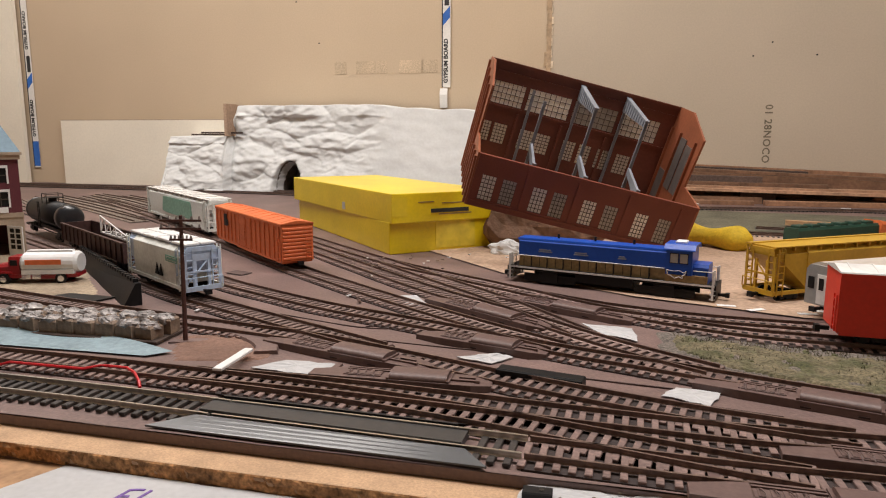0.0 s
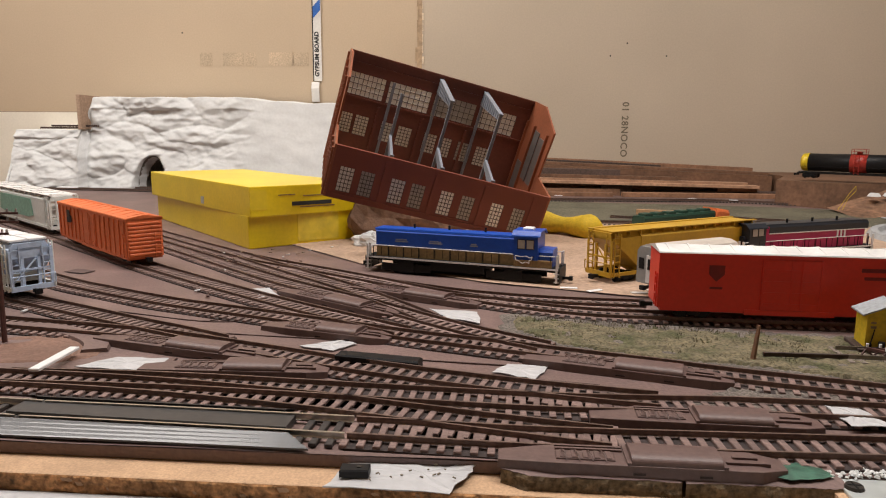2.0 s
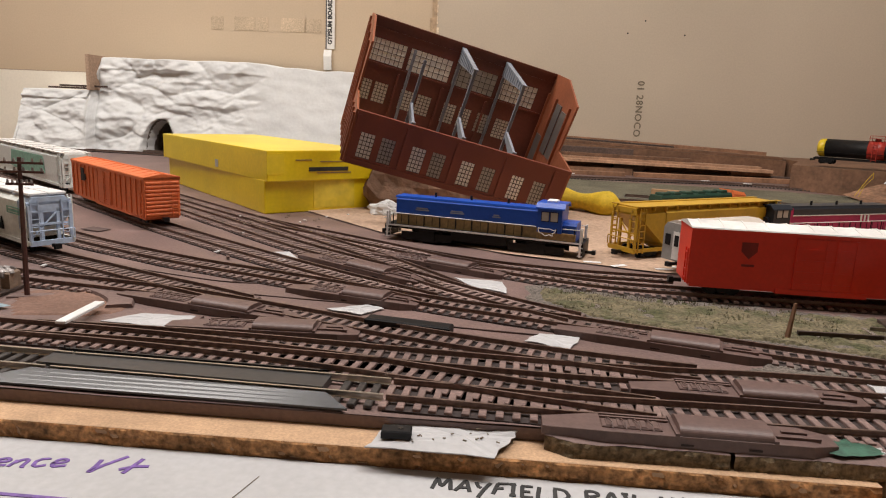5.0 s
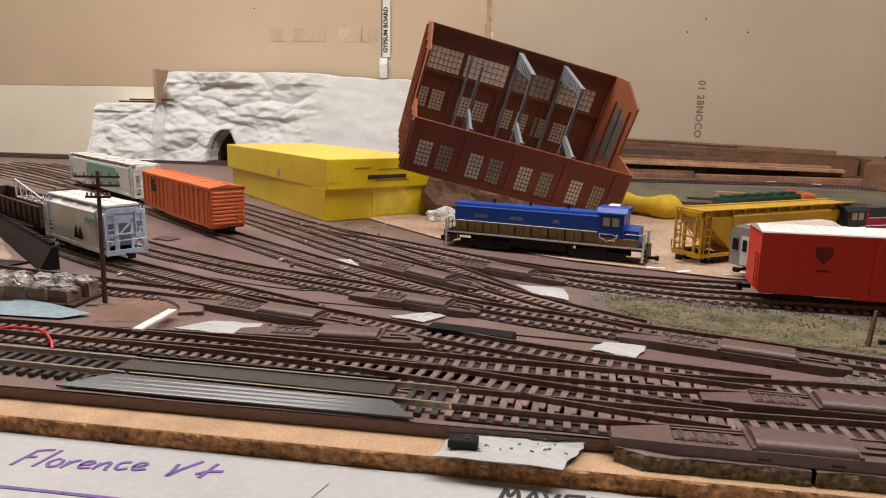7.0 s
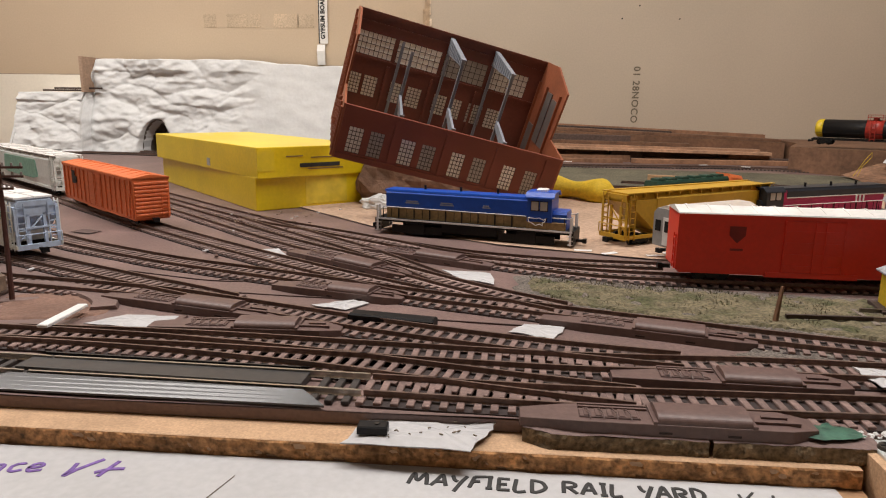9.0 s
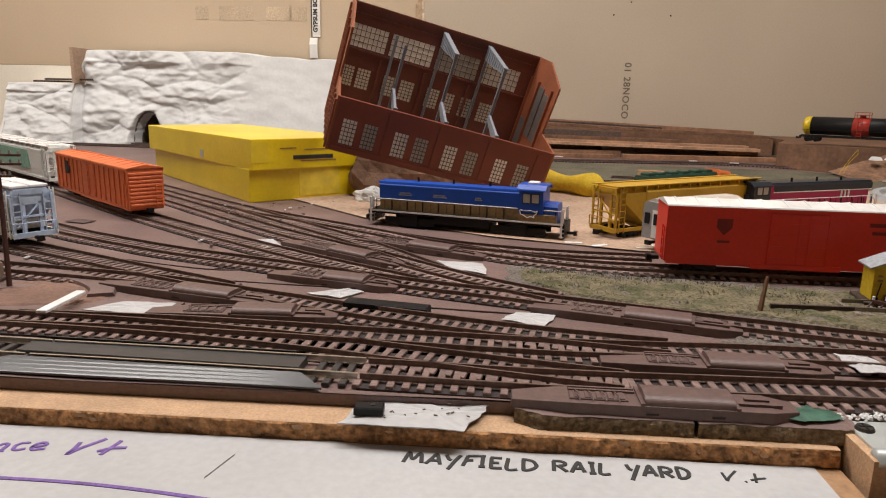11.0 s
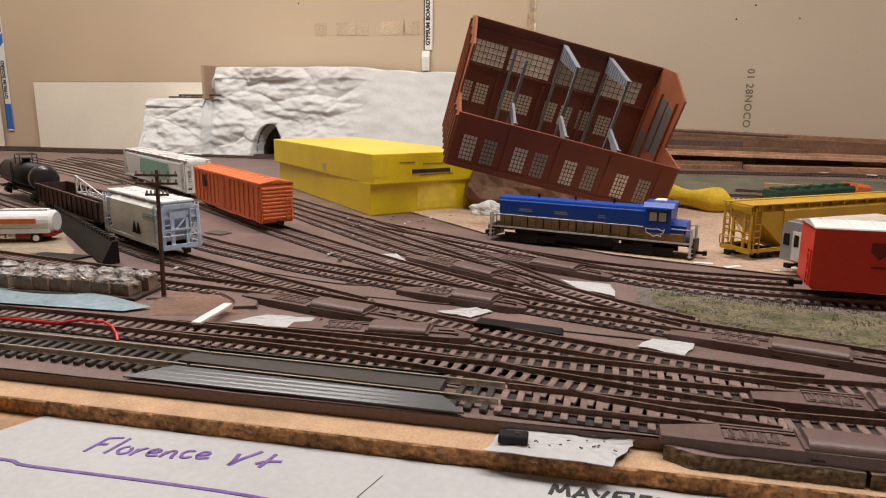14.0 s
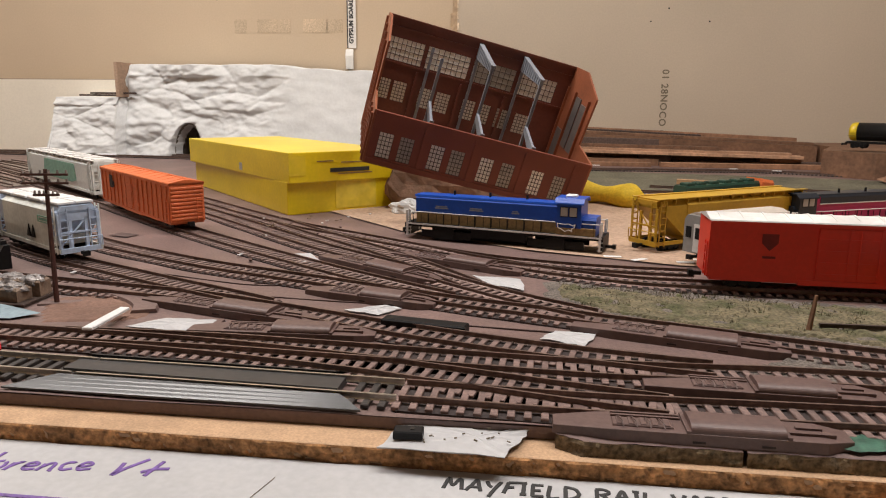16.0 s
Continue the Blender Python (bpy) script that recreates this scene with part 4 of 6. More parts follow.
def box_car(m, L, paint, roof, label, ribs=14, top=0.0495, plug=False):
    car = thing("box_car", m, label, "freight car", "freight cars")
    W, z0 = 0.0165, 0.0125 if plug else 0.0122
    body = Shape().box(-L / 2, L / 2, -W, W, z0, top)
    part("body", body, paint, car)
    part("eave", Shape().box(-L / 2, L / 2, -W - .0008, W + .0008, top - .0022, top - .0001), paint, car)
    rib = Shape().cbox(-.0009, .0009, -(top - z0 - .003) / 2, (top - z0 - .003) / 2, 0, .0010, .0003).mesh("rib", paint)
    bar = Shape().cbox(-.0011, .0011, -W + .001, W - .001, 0, .0009, .0004).mesh("end_corrugation", paint)
    for k in range(ribs):
        x = -L / 2 + (k + .5) * L / ribs
        if abs(x) < 0.019:
            continue
        for s in (-1, 1):
            part("rib", rib, paint, car, m=pose(x, s * W, (top + z0 - .001) / 2, 90 if s < 0 else -90, 0, 0))
    if not plug:
        for k in range(9):
            z = z0 + 0.003 + k * (top - z0 - 0.004) / 9
            for s in (-1, 1):
                part("end_corrugation", bar, paint, car, m=pose(s * L / 2, 0, z, 0, 90 * s, 0))
    part("sill", Shape().box(-L / 2 + .002, L / 2 - .002, -W + .0005, W - .0005, z0 - .0022, z0).box(-.028, .028, -W - .0006, W + .0006, z0 - .003, z0 + .0004), paint, car)
    if not plug:
        for s in (-1, 1):
            q = L / 2 - .034
            part("side_sill", Shape().add([(x, s * y, z) for y in (W - .001, W + .0003) for x, z in ((-q - .012, z0), (-q, z0 - .0022), (q, z0 - .0022), (q + .012, z0))], [(0, 1, 2, 3), (4, 5, 6, 7), (0, 1, 5, 4), (1, 2, 6, 5), (2, 3, 7, 6), (3, 0, 4, 7)]), paint, car)
    rf = Shape().prism([(-W - .0008, top), (W + .0008, top), (W + .0004, top + .0008), (0, top + .0036), (-W - .0004, top + .0008)], -L / 2 - .0004, L / 2 + .0004)
    for k in range(12):
        x = -L / 2 + (k + .5) * L / 12
        rf.prism([(-W, top + .0009), (W, top + .0009), (0, top + .0042)], x - .0005, x + .0005)
    part("roof", rf, roof, car)
    for s in (-1, 1):
        d = Shape().box(-.018, .018, min(s * W, s * (W + .0007)), max(s * W, s * (W + .0007)), z0 + .0008, top - .003)
        dr = part("door", d, paint, car)
        for k in range(4):
            z = z0 + .004 + k * (top - z0 - .007) / 4
            part("panel_bead", Shape().box(-.017, .017, min(s * W, s * (W + .0011)), max(s * W, s * (W + .0011)), z, z + .0012), paint, dr)
        for x in (-.018, 0, .018):
            part("door_post", Shape().box(x - .0006, x + .0006, min(s * W, s * (W + .0012)), max(s * W, s * (W + .0012)), z0 + .001, top - .003), paint, dr)
        part("door_bar", Shape().rod((.006, s * (W + .0014), z0 + .002), (.006, s * (W + .0014), top - .004), .0004, 5), paint, dr)
    for sx in (-1, 1):
        ladder(car, sx * (L / 2 + .0008), sx * 0.0115, z0, top - .014, paint)
        ladder(car, sx * (L / 2 - .005), -sx * (W + .0012), z0, top - .014, paint, face="y")
    trucks(car, L, 0.024)
    return car


def covered_hopper(m, L, paint, endpaint, roof, label, top=0.0490, hatch=True, slope=0.017, bays=3, posts=True, lip=0.008):
    car = thing("hopper_car", m, label, "hopper car", "freight cars")
    W, z0 = 0.0160, 0.0130
    h = L / 2
    side = Shape()
    side.prism([(-W, z0 + .002), (W, z0 + .002), (W + .0006, z0 + .012), (W + .0006, top - .004), (W - .004, top), (-W + .004, top), (-W - .0006, top - .004), (-W - .0006, z0 + .012)], -h + slope, h - slope)
    part("body", side, paint, car)
    for s in (-1, 1):
        ends = Shape()
        x0, x1 = s * (h - slope), s * (h - .002)
        ends.add([(x0, -W, z0 + (.010 if lip > .005 else .004)), (x0, W, z0 + (.010 if lip > .005 else .004)), (x0, W, top - .004), (x0, -W, top - .004), (x1, -W, top - .004 - lip), (x1, W, top - .004 - lip), (x1, W, top - .004), (x1, -W, top - .004)],
                 [(0, 1, 2, 3), (4, 5, 6, 7), (0, 1, 5, 4), (3, 2, 6, 7), (0, 3, 7, 4), (1, 2, 6, 5)])
        ends.prism([(-W + .001, top - .006), (W - .001, top - .006), (W - .004, top), (-W + .004, top)], min(x0, x1), max(x0, x1))
        ends.box(min(x1, x1 + s * .0012), max(x1, x1 + s * .0012), -W, -W + .0018, z0 - .002, top - .006).box(min(x1, x1 + s * .0012), max(x1, x1 + s * .0012), W - .0018, W, z0 - .002, top - .006)
        ends.box(min(x1, x1 + s * .002), max(x1, x1 + s * .002), -W, W, z0 - .002, z0 + .002)
        ends.box(min(x1, x1 + s * .001), max(x1, x1 + s * .001), -W, W, z0 + .014, z0 + .0155)
        for y in (-.006, .006):
            ends.box(min(x1, x1 - s * .002), max(x1, x1 - s * .002), y - .0012, y + .0012, z0, top - .010)
        ends.rod((x1, -W + .002, z0 + .004), (x1, .004, top - .013), .0007, 5)
        part("end_frame", ends, endpaint, car)
    bay = Shape()
    for k in range(bays):
        x = -h + slope + (k + .5) * (2 * h - 2 * slope) / bays
        b = (2 * h - 2 * slope) / bays / 2 * .92
        bay.add([(x - b, -W + .002, z0 + .002), (x + b, -W + .002, z0 + .002), (x + b, W - .002, z0 + .002), (x - b, W - .002, z0 + .002), (x - b * .35, -.007, .0075), (x + b * .35, -.007, .0075), (x + b * .35, .007, .0075), (x - b * .35, .007, .0075)],
                [(3, 2, 1, 0), (4, 5, 6, 7), (0, 1, 5, 4), (1, 2, 6, 5), (2, 3, 7, 6), (3, 0, 4, 7)])
    part("hopper_bays", bay, paint, car)
    part("side_sill", Shape().box(-h, h, -W - .0008, -W + .001, z0 - .001, z0 + .002).box(-h, h, W - .001, W + .0008, z0 - .001, z0 + .002), paint, car)
    for k in range(9 if posts else 0):
        x = -h + slope + (k + .5) * (2 * h - 2 * slope) / 9
        for s in (-1, 1):
            part("side_post", Shape().box(x - .0006, x + .0006, min(s * W, s * (W + .0012)), max(s * W, s * (W + .0012)), z0 + .003, top - .005), paint, car)
    rf = Shape().prism([(-W + .003, top - .0005), (W - .003, top - .0005), (W - .004, top + .0014), (-W + .004, top + .0014)], -h + .004, h - .004)
    part("roof", rf, roof, car)
    if hatch == "plates":
        for k in range(4):
            for s in (-1, 1):
                x = -h + .016 + k * (2 * h - .032) / 3
                part("hatch", Shape().cbox(x - .0125, x + .0125, s * .0072 - .0064, s * .0072 + .0064, top + .0014, top + .0032, .0005), WHITE, car, "white roof hatch plate")
    elif hatch:
        for k in range(8):
            x = -h + .014 + k * (2 * h - .028) / 7
            part("hatch", Shape().cbox(x - .0062, x + .0062, -.0095, .0095, top + .0014, top + .0030, .0005), roof, car)
    walk_s = Shape()
    for s in () if hatch == "plates" else (-1, 1):
        walk_s.box(-h, h, s * (W - .002) - .0022, s * (W - .002) + .0022, top + .0014, top + .0022)
        for k in range(14):
            x = -h + (k + .5) * 2 * h / 14
            walk_s.box(x - .0004, x + .0004, s * (W - .002) - .0022, s * (W - .002) + .0022, top - .002, top + .0014)
    if walk_s.v:
        part("roof_walk", walk_s, roof, car)
    for sx in (-1, 1):
        for y in (-.0112, .0112):
            ladder(car, sx * (h - .001), y, z0 - .002, top - .002, endpaint)
        ladder(car, sx * (h - .006), -(W + .001), z0 - .002, top, paint, face="y", w=.006)
        ladder(car, sx * (h - .006), (W + .001), z0 - .002, top, paint, face="y", w=.006)
        rail = Shape().rods([(sx * (h + .0012), -W, z0 + .002), (sx * (h + .0012), -W, z0 + .010), (sx * (h + .0012), W, z0 + .010), (sx * (h + .0012), W, z0 + .002)], .0005, 5)
        part("end_rail", rail, endpaint, car)
    trucks(car, L, 0.021)
    return car


def diesel(m, L, hood_paint, band, roof_paint, label, cab_x=0.22, rails=WHITE, chop=True, nose=None, cab_top=.0500, horn=True):
    """A four-axle road switcher; its short hood is at the +x end."""
    lo = thing("diesel_locomotive", m, label, "locomotive", "locomotives")
    h, deck = L / 2, 0.0215
    part("frame", Shape().box(-h + .002, h - .002, -.0150, .0150, deck - .0035, deck).box(-h, -h + .003, -.0155, .0155, .0085, deck).box(h - .003, h, -.0155, .0155, .0085, deck), BLACK, lo)
    part("deck_stripe", Shape().box(-h + .001, h - .001, -.0156, -.0151, deck - .0016, deck).box(-h + .001, h - .001, .0151, .0156, deck - .0016, deck), rails, lo, "white deck edge stripe")
    x1 = h * (1 - 2 * cab_x)
    top = .0500
    hood = Shape().prism([(-.0105, deck + .0105), (.0105, deck + .0105), (.0105, top - .003), (.0085, top), (-.0085, top), (-.0105, top - .003)], -h + .009, x1)
    part("long_hood", hood, hood_paint, lo)
    part("lower_hood", Shape().box(-h + .0095, x1, -.0104, .0104, deck, deck + .0105), band, lo)
    for k in range(16):
        x = -h + .014 + k * (x1 + h - .02) / 16
        part("door_hinge_line", Shape().box(x, x + .0004, -.0107, .0107, deck + .001, deck + .0098), BLACK, lo)
    hood_top, top = top, cab_top
    cab = Shape().prism([(-.0150, deck + .0005), (.0150, deck + .0005), (.0150, top + .001), (.011, top + .0045), (-.011, top + .0045), (-.0150, top + .001)], x1, x1 + .0205)
    cb = part("cab", cab, hood_paint, lo)
    part("cab_roof", Shape().prism([(-.0158, top + .001), (-.0112, top + .0047), (.0112, top + .0047), (.0158, top + .001), (.0154, top + .0022), (.011, top + .0062), (-.011, top + .0062), (-.0154, top + .0022)], x1 - .002, x1 + .0225), roof_paint, cb)
    for s in (-1, 1):
        for x in (.0035, .0110):
            part("window", Shape().box(x1 + x, x1 + x + .0058, min(s * .0150, s * .0153), max(s * .0150, s * .0153), deck + .018, deck + .0262), PANEDIM, cb, "grey cab window")
            part("window_frame", Shape().box(x1 + x - .0006, x1 + x + .0064, min(s * .0150, s * .01515), max(s * .0150, s * .01515), deck + .0173, deck + .0269), BLACK, cb)
    x2, lamp_z = x1 + .0205, top + .0062
    top = hood_top
    nz = top - .011 if chop else top
    part("short_hood", Shape().prism([(-.0112, deck), (.0112, deck), (.0112, nz - .003), (.009, nz), (-.009, nz), (-.0112, nz - .003)], x2, h - .007), nose or hood_paint, lo)
    part("lower_band", Shape().box(x1 - .0002, h - .0072, -.0152, .0152, deck + .0004, deck + .0070), band, lo)
    part("hood_roof", Shape().prism([(-.0098, top - .0016), (.0098, top - .0016), (.0092, top + .0006), (-.0092, top + .0006)], -h + .0075, x1 - .0005), roof_paint, lo, bevel=.0003)
    for x in (-h + .042, -h + .076, -h + .110):
        part("exhaust_stack", Shape().rod((x, .003, top), (x, .003, top + .005), .0011, 8), BLACK, lo)
    if horn:
        part("roof_box", Shape().cbox(x1 + .005, x1 + .014, -.005, .005, lamp_z, lamp_z + .0023, .0008), WHITE, cb, "white box on the cab roof")
    part("fuel_tank", Shape().prism([(-.0140, .0185), (-.0140, .0110), (-.009, .0075), (.009, .0075), (.0140, .0110), (.0140, .0185)], -.026, .024), BLACK, lo)
    for sx in (-1, 1):
        for sy in (-1, 1):
            c = sx * (h - .040)
            part("truck_frame", Shape().prism([(-.0010, .0075), (.0012, .0075), (.0012, .0150), (-.0010, .0150)], c - .024, c + .024, pose(0, sy * .0128, 0)).box(c - .008, c + .008, sy * .0128 - .002, sy * .0128 + .002, .0065, .0175), BLACK, lo, "black cast truck frame")
    for s in (-1, 1):
        n = 12
        for k in range(n):
            x = -h + .008 + k * (2 * h - .016) / (n - 1)
            part("stanchion", Shape().rod((x, s * .0148, deck), (x, s * .0148, deck + .0115), .00045, 5), BLACK, lo)
        part("handrail", Shape().rods([(-h + .004, s * .0148, deck + .0085), (-h + .010, s * .0148, deck + .0118), (x1 - .001, s * .0148, deck + .0118)], .00045, 5).rods([(x2 + .001, s * .0148, deck + .0118), (h - .004, s * .0148, deck + .0118)], .00045, 5), rails, lo)
    for sx in (-1, 1):
        for sy in (-1, 1):
            x = sx * (h - .0025)
            s = Shape()
            for y in (sy * .0155, sy * .0100):
                s.box(x - .0008, x + .0008, y - .0008, y + .0008, .008, deck + .013)
            for z in (.0085, .0125, .0165):
                s.box(x - .0022, x + .0022, min(sy * .0098, sy * .0158), max(sy * .0098, sy * .0158), z, z + .0006)
            part("steps", s, rails, lo, "white corner steps")
    trucks(lo, L, 0.040, .0058, .0165)
    return lo


def tank_car(m, L, shell, caps, label, band=None):
    car = thing("tank_car", m, label, "tank car", "freight cars")
    h, r, zc = L / 2, .0158, .0330
    def ring(x, q):
        return [(x, q * math.cos(a), zc + q * math.sin(a)) for a in [i * math.tau / 28 for i in range(28)]]
    def loft(rows):
        s = Shape()
        n = 28
        s.add([p for row in rows for p in row], [(k * n + i, k * n + (i + 1) % n, (k + 1) * n + (i + 1) % n, (k + 1) * n + i) for k in range(len(rows) - 1) for i in range(n)] + [tuple(range(n)), tuple(range((len(rows) - 1) * n, len(rows) * n))])
        return s
    part("tank", loft([ring(-h + .016, r), ring(h - .016, r)]), shell, car, smooth=True)
    for s in (-1, 1):
        part("tank_end", loft([ring(s * (h - .016), r + .0002), ring(s * (h - .008), r + .0001), ring(s * (h - .005), r * .93), ring(s * (h - .003), r * .72), ring(s * (h - .002), r * .3)]), caps, car, "domed tank end", smooth=True)
    if band:
        part("band", loft([ring(-.012, r + .0004), ring(.014, r + .0004)]), band, car, "red painted centre band", smooth=True)
    part("dome", Shape().rod((0, 0, zc + r - .001), (0, 0, zc + r + .005), .0048, 16), band or shell, car)
    pl = Shape().box(-.012, .012, -.010, .010, zc + r + .0042, zc + r + .0048)
    for x in (-.011, .011):
        for y in (-.0095, .0095):
            pl.rod((x, y, zc + r - .006), (x, y, zc + r + .009), .0005, 5)
    pl.rods([(-.011, -.0095, zc + r + .009), (.011, -.0095, zc + r + .009), (.011, .0095, zc + r + .009), (-.011, .0095, zc + r + .009), (-.011, -.0095, zc + r + .009)], .0004, 5)
    part("platform", pl, band or BLACK, car)
    ladder(car, 0.0, -r - .001, .014, zc + r, band or BLACK, face="y", w=.007)
    part("frame", Shape().box(-h, h, -.006, .006, .0125, .0165).box(-h, -h + .01, -.0145, .0145, .0125, .0155).box(h - .01, h, -.0145, .0145, .0125, .0155).box(-h, h, -.0148, -.0138, .0140, .0152).box(-h, h, .0138, .0148, .0140, .0152), BLACK, car)
    part("handrail", Shape().rods([(-h + .004, -r - .001, .026), (h - .004, -r - .001, .026)], .0004, 5), BLACK, car)
    trucks(car, L, 0.020)
    return car


orange_car = box_car(place((-0.2670, 0.8320), (-0.1420, 0.6570)) @ Matrix.Diagonal((1, .97, .96, 1)), 0.213, ORANGE, ORANGE, "orange ribbed box car with black trucks on the yard track", ribs=16)
part("emblem", Shape().box(-.070, -.060, -.0181, -.0176, .030, .044).box(-.059, -.055, -.0181, -.0176, .031, .038), BLACK, orange_car, "small black emblem")
hopper = covered_hopper(place((-0.2740, 0.6200), (-0.1890, 0.5350)) @ Matrix.Diagonal((1, .95, .92, 1)), 0.121, GREYCAR, BLUEGREY, STEELGREY, "pale grey covered hopper with a bluish end cage", hatch="plates", bays=2, posts=False)
frame_bars = Shape()
for x0, x1, z0, z1 in ((.028, .050, .0392, .0400), (.028, .050, .0345, .0352), (.028, .0287, .0345, .0400), (.0493, .050, .0345, .0400), (.031, .047, .0362, .0380)):
    frame_bars.box(x0, x1, -.0176, -.0170, z0, z1)
part("lettering_panel", frame_bars, GREENPRINT, hopper, "green outlined lettering bars")
for x, w in ((.004, .0075), (.012, .0075)):
    part("emblem", Shape().add([(x + a, y, z) for y in (-.0176, -.0169) for a, z in ((0, .0195), (w, .0195), (w * .62, .0300))], [(0, 1, 2), (3, 4, 5), (0, 1, 4, 3), (1, 2, 5, 4), (2, 0, 3, 5)]), BLACK, hopper, "dark triangular mark")
green_car = covered_hopper(place((-0.4700, 1.0960), (-0.2900, 0.8680)) @ Matrix.Diagonal((1, 1, .96, 1)), 0.286, GREENWHITE, GREENWHITE, SILVER, "white and pale green covered hopper behind the orange car", top=0.0515, posts=False)
part("emblem", Shape().add([(x, y, z) for y in (-.0176, -.0169) for x, z in ((-.056, .0235), (-.040, .0210), (.066, .0210), (.084, .0240), (.078, .0450), (-.050, .0450))], [(0, 1, 2, 3, 4, 5), (6, 7, 8, 9, 10, 11)] + [(i, (i + 1) % 6, 6 + (i + 1) % 6, 6 + i) for i in range(6)]), GREENPRINT, green_car, "large green emblem")
yellow_car = covered_hopper(place((0.2535, 0.5560), (0.4330, 0.6280), -.0046) @ Matrix.Diagonal((1, .96, .99, 1)), 0.190, YELLOWCAR, YELLOWCAR, YELLOWCAR, "ochre yellow covered hopper off the rails", hatch=False, slope=0.034, posts=False, lip=.002)
red_car = box_car(place((0.2499, 0.4388), (0.4118, 0.3945)), 0.168, RED, SILVER, "bright red box car with a silver roof", ribs=0, plug=True)
part("emblem", Shape().add([(-.052, -.0168, .042), (-.042, -.0168, .042), (-.042, -.0168, .036), (-.047, -.0168, .031), (-.052, -.0168, .036)], [(0, 1, 2, 3, 4)]).box(-.051, -.043, -.0169, -.0167, .026, .0275), REDDARK, red_car, "dark shield emblem")
part("lettering_panel", Shape().box(.042, .066, -.0169, -.0166, .040, .0425).box(.044, .068, -.0169, -.0166, .035, .037).rod((.076, -.0166, .038), (.076, -.0170, .038), .005, 16), REDDARK, red_car, "dark lettering bars and roundel")
blue_loco = diesel(place((0.0646, 0.6400), (0.2230, 0.5537), -.0040) @ Matrix.Diagonal((1, .95, .88, 1)), 0.180, BLUE, GOLD, BLUE, "blue road switcher locomotive with tan band and white handrails")
part("emblem", Shape().rods([(.0515 + a, -.0153, .0262 + b) for a, b in ((0, .006), (.006, .0055), (.0095, .0062), (.0132, .0045), (.015, .006), (.0142, .003), (.012, .0015), (.0125, -.0008), (.0095, .0006), (.0065, -.0012), (.0035, .0010), (.0006, .0022), (0, .006))], .0004, 5), WHITE, blue_loco, "white map outline")
for x, w in ((-.062, .013), (-.029, .013), (.010, .007)):
    part("lettering_panel", Shape().box(x, x + w, -.0108, -.0106, .0372, .0384).box(x + .0008, x + w - .0012, -.0108, -.0106, .0390, .0402), STEELGREY, blue_loco, "white lettering bars")
magenta_loco = diesel(place((0.5847, 0.6481), (0.4016, 0.6057), -.0040) @ Matrix.Diagonal((1, .95, .90, 1)), 0.178, MAGENTA, MAGENTA, NAVY, "dark blue and magenta locomotive behind the red car", cab_x=.17, cab_top=.0462, horn=False)
part("hood_cap", Shape().prism([(-.0109, .041), (.0109, .041), (.0109, .0472), (.0088, .0503), (-.0088, .0503), (-.0109, .0472)], -.0845, .0505), NAVY, magenta_loco, "dark navy upper hood")
part("stripe", Shape().box(-.084, .0505, -.0111, .0111, .0400, .0410), WHITE, magenta_loco, "white stripe")
for ob in magenta_loco.children:
    if ob.name.startswith(("cab", "short_hood", "lower_band")):
        ob.data.materials[0] = NAVY
part("emblem", Shape().prism([(.0106, .032), (.0112, .032), (.0112, .0398), (.0106, .0398)], -.052, -.050).prism([(.0106, .032), (.0112, .032), (.0112, .0398), (.0106, .0398)], -.047, -.045).prism([(.0106, .032), (.0112, .032), (.0112, .0398), (.0106, .0398)], -.042, -.040), WHITE, magenta_loco, "white peaked marks")
green_shell = thing("locomotive_shell", place((0.432, 0.872), (0.600, 0.950), 0.0022), "dark green locomotive shell with an orange nose lying flat", "locomotive shell")
part("hood", Shape().prism([(-.011, .0), (.011, .0), (.011, .013), (.009, .016), (-.009, .016), (-.011, .013)], -.092, .060), DARKGREEN, green_shell)
for x in (-.078, -.056, -.030, -.004, .022, .046):
    part("roof_hatch", Shape().cbox(x - .007, x + .007, -.007, .007, .016, .0195, .001), DARKGREEN, green_shell)
part("nose", Shape().prism([(-.014, .0), (.014, .0), (.014, .015), (.011, .020), (-.011, .020), (-.014, .015)], .060, .092, taper=[(-.012, .0), (.012, .0), (.012, .011), (.009, .015), (-.009, .015), (-.012, .011)]), ORANGE, green_shell, "orange painted nose")
black_tank = tank_car(place((-0.561, 0.925), (-0.447, 0.808)), 0.163, BLACK, BLACKGLOSS, "black tank car behind the gondola")
yellow_tank = tank_car(place((0.8701, 1.1599), (0.9888, 1.0127), 0.0468), 0.189, BLACK, mat("yellow_cap_paint", (0.70, 0.50, 0.02), 0.4), "long black tank car with yellow ends", band=mat("red_band_paint", (0.35, 0.03, 0.02), 0.4))
gondola = thing("gondola_car", place((-0.432, 0.790), (-0.287, 0.640)), "dark brown gondola carrying a white truss load", "gondola car", "freight cars")
gl = 0.104
gb = Shape().box(-gl, gl, -.0165, -.0152, .013, .032).box(-gl, gl, .0152, .0165, .013, .032).box(-gl, -gl + .0014, -.0152, .0152, .013, .032).box(gl - .0014, gl, -.0152, .0152, .013, .032).box(-gl, gl, -.0152, .0152, .013, .0148)
gb.box(-gl, gl, -.0174, -.0150, .0312, .0325).box(-gl, gl, .0150, .0174, .0312, .0325)
for k in range(14):
    x = -gl + .004 + k * (2 * gl - .008) / 13
    gb.box(x - .0007, x + .0007, -.0177, -.0165, .014, .0315).box(x - .0007, x + .0007, .0165, .0177, .014, .0315)
part("body", gb, BROWNCAR, gondola)
trucks(gondola, 2 * gl, 0.022)
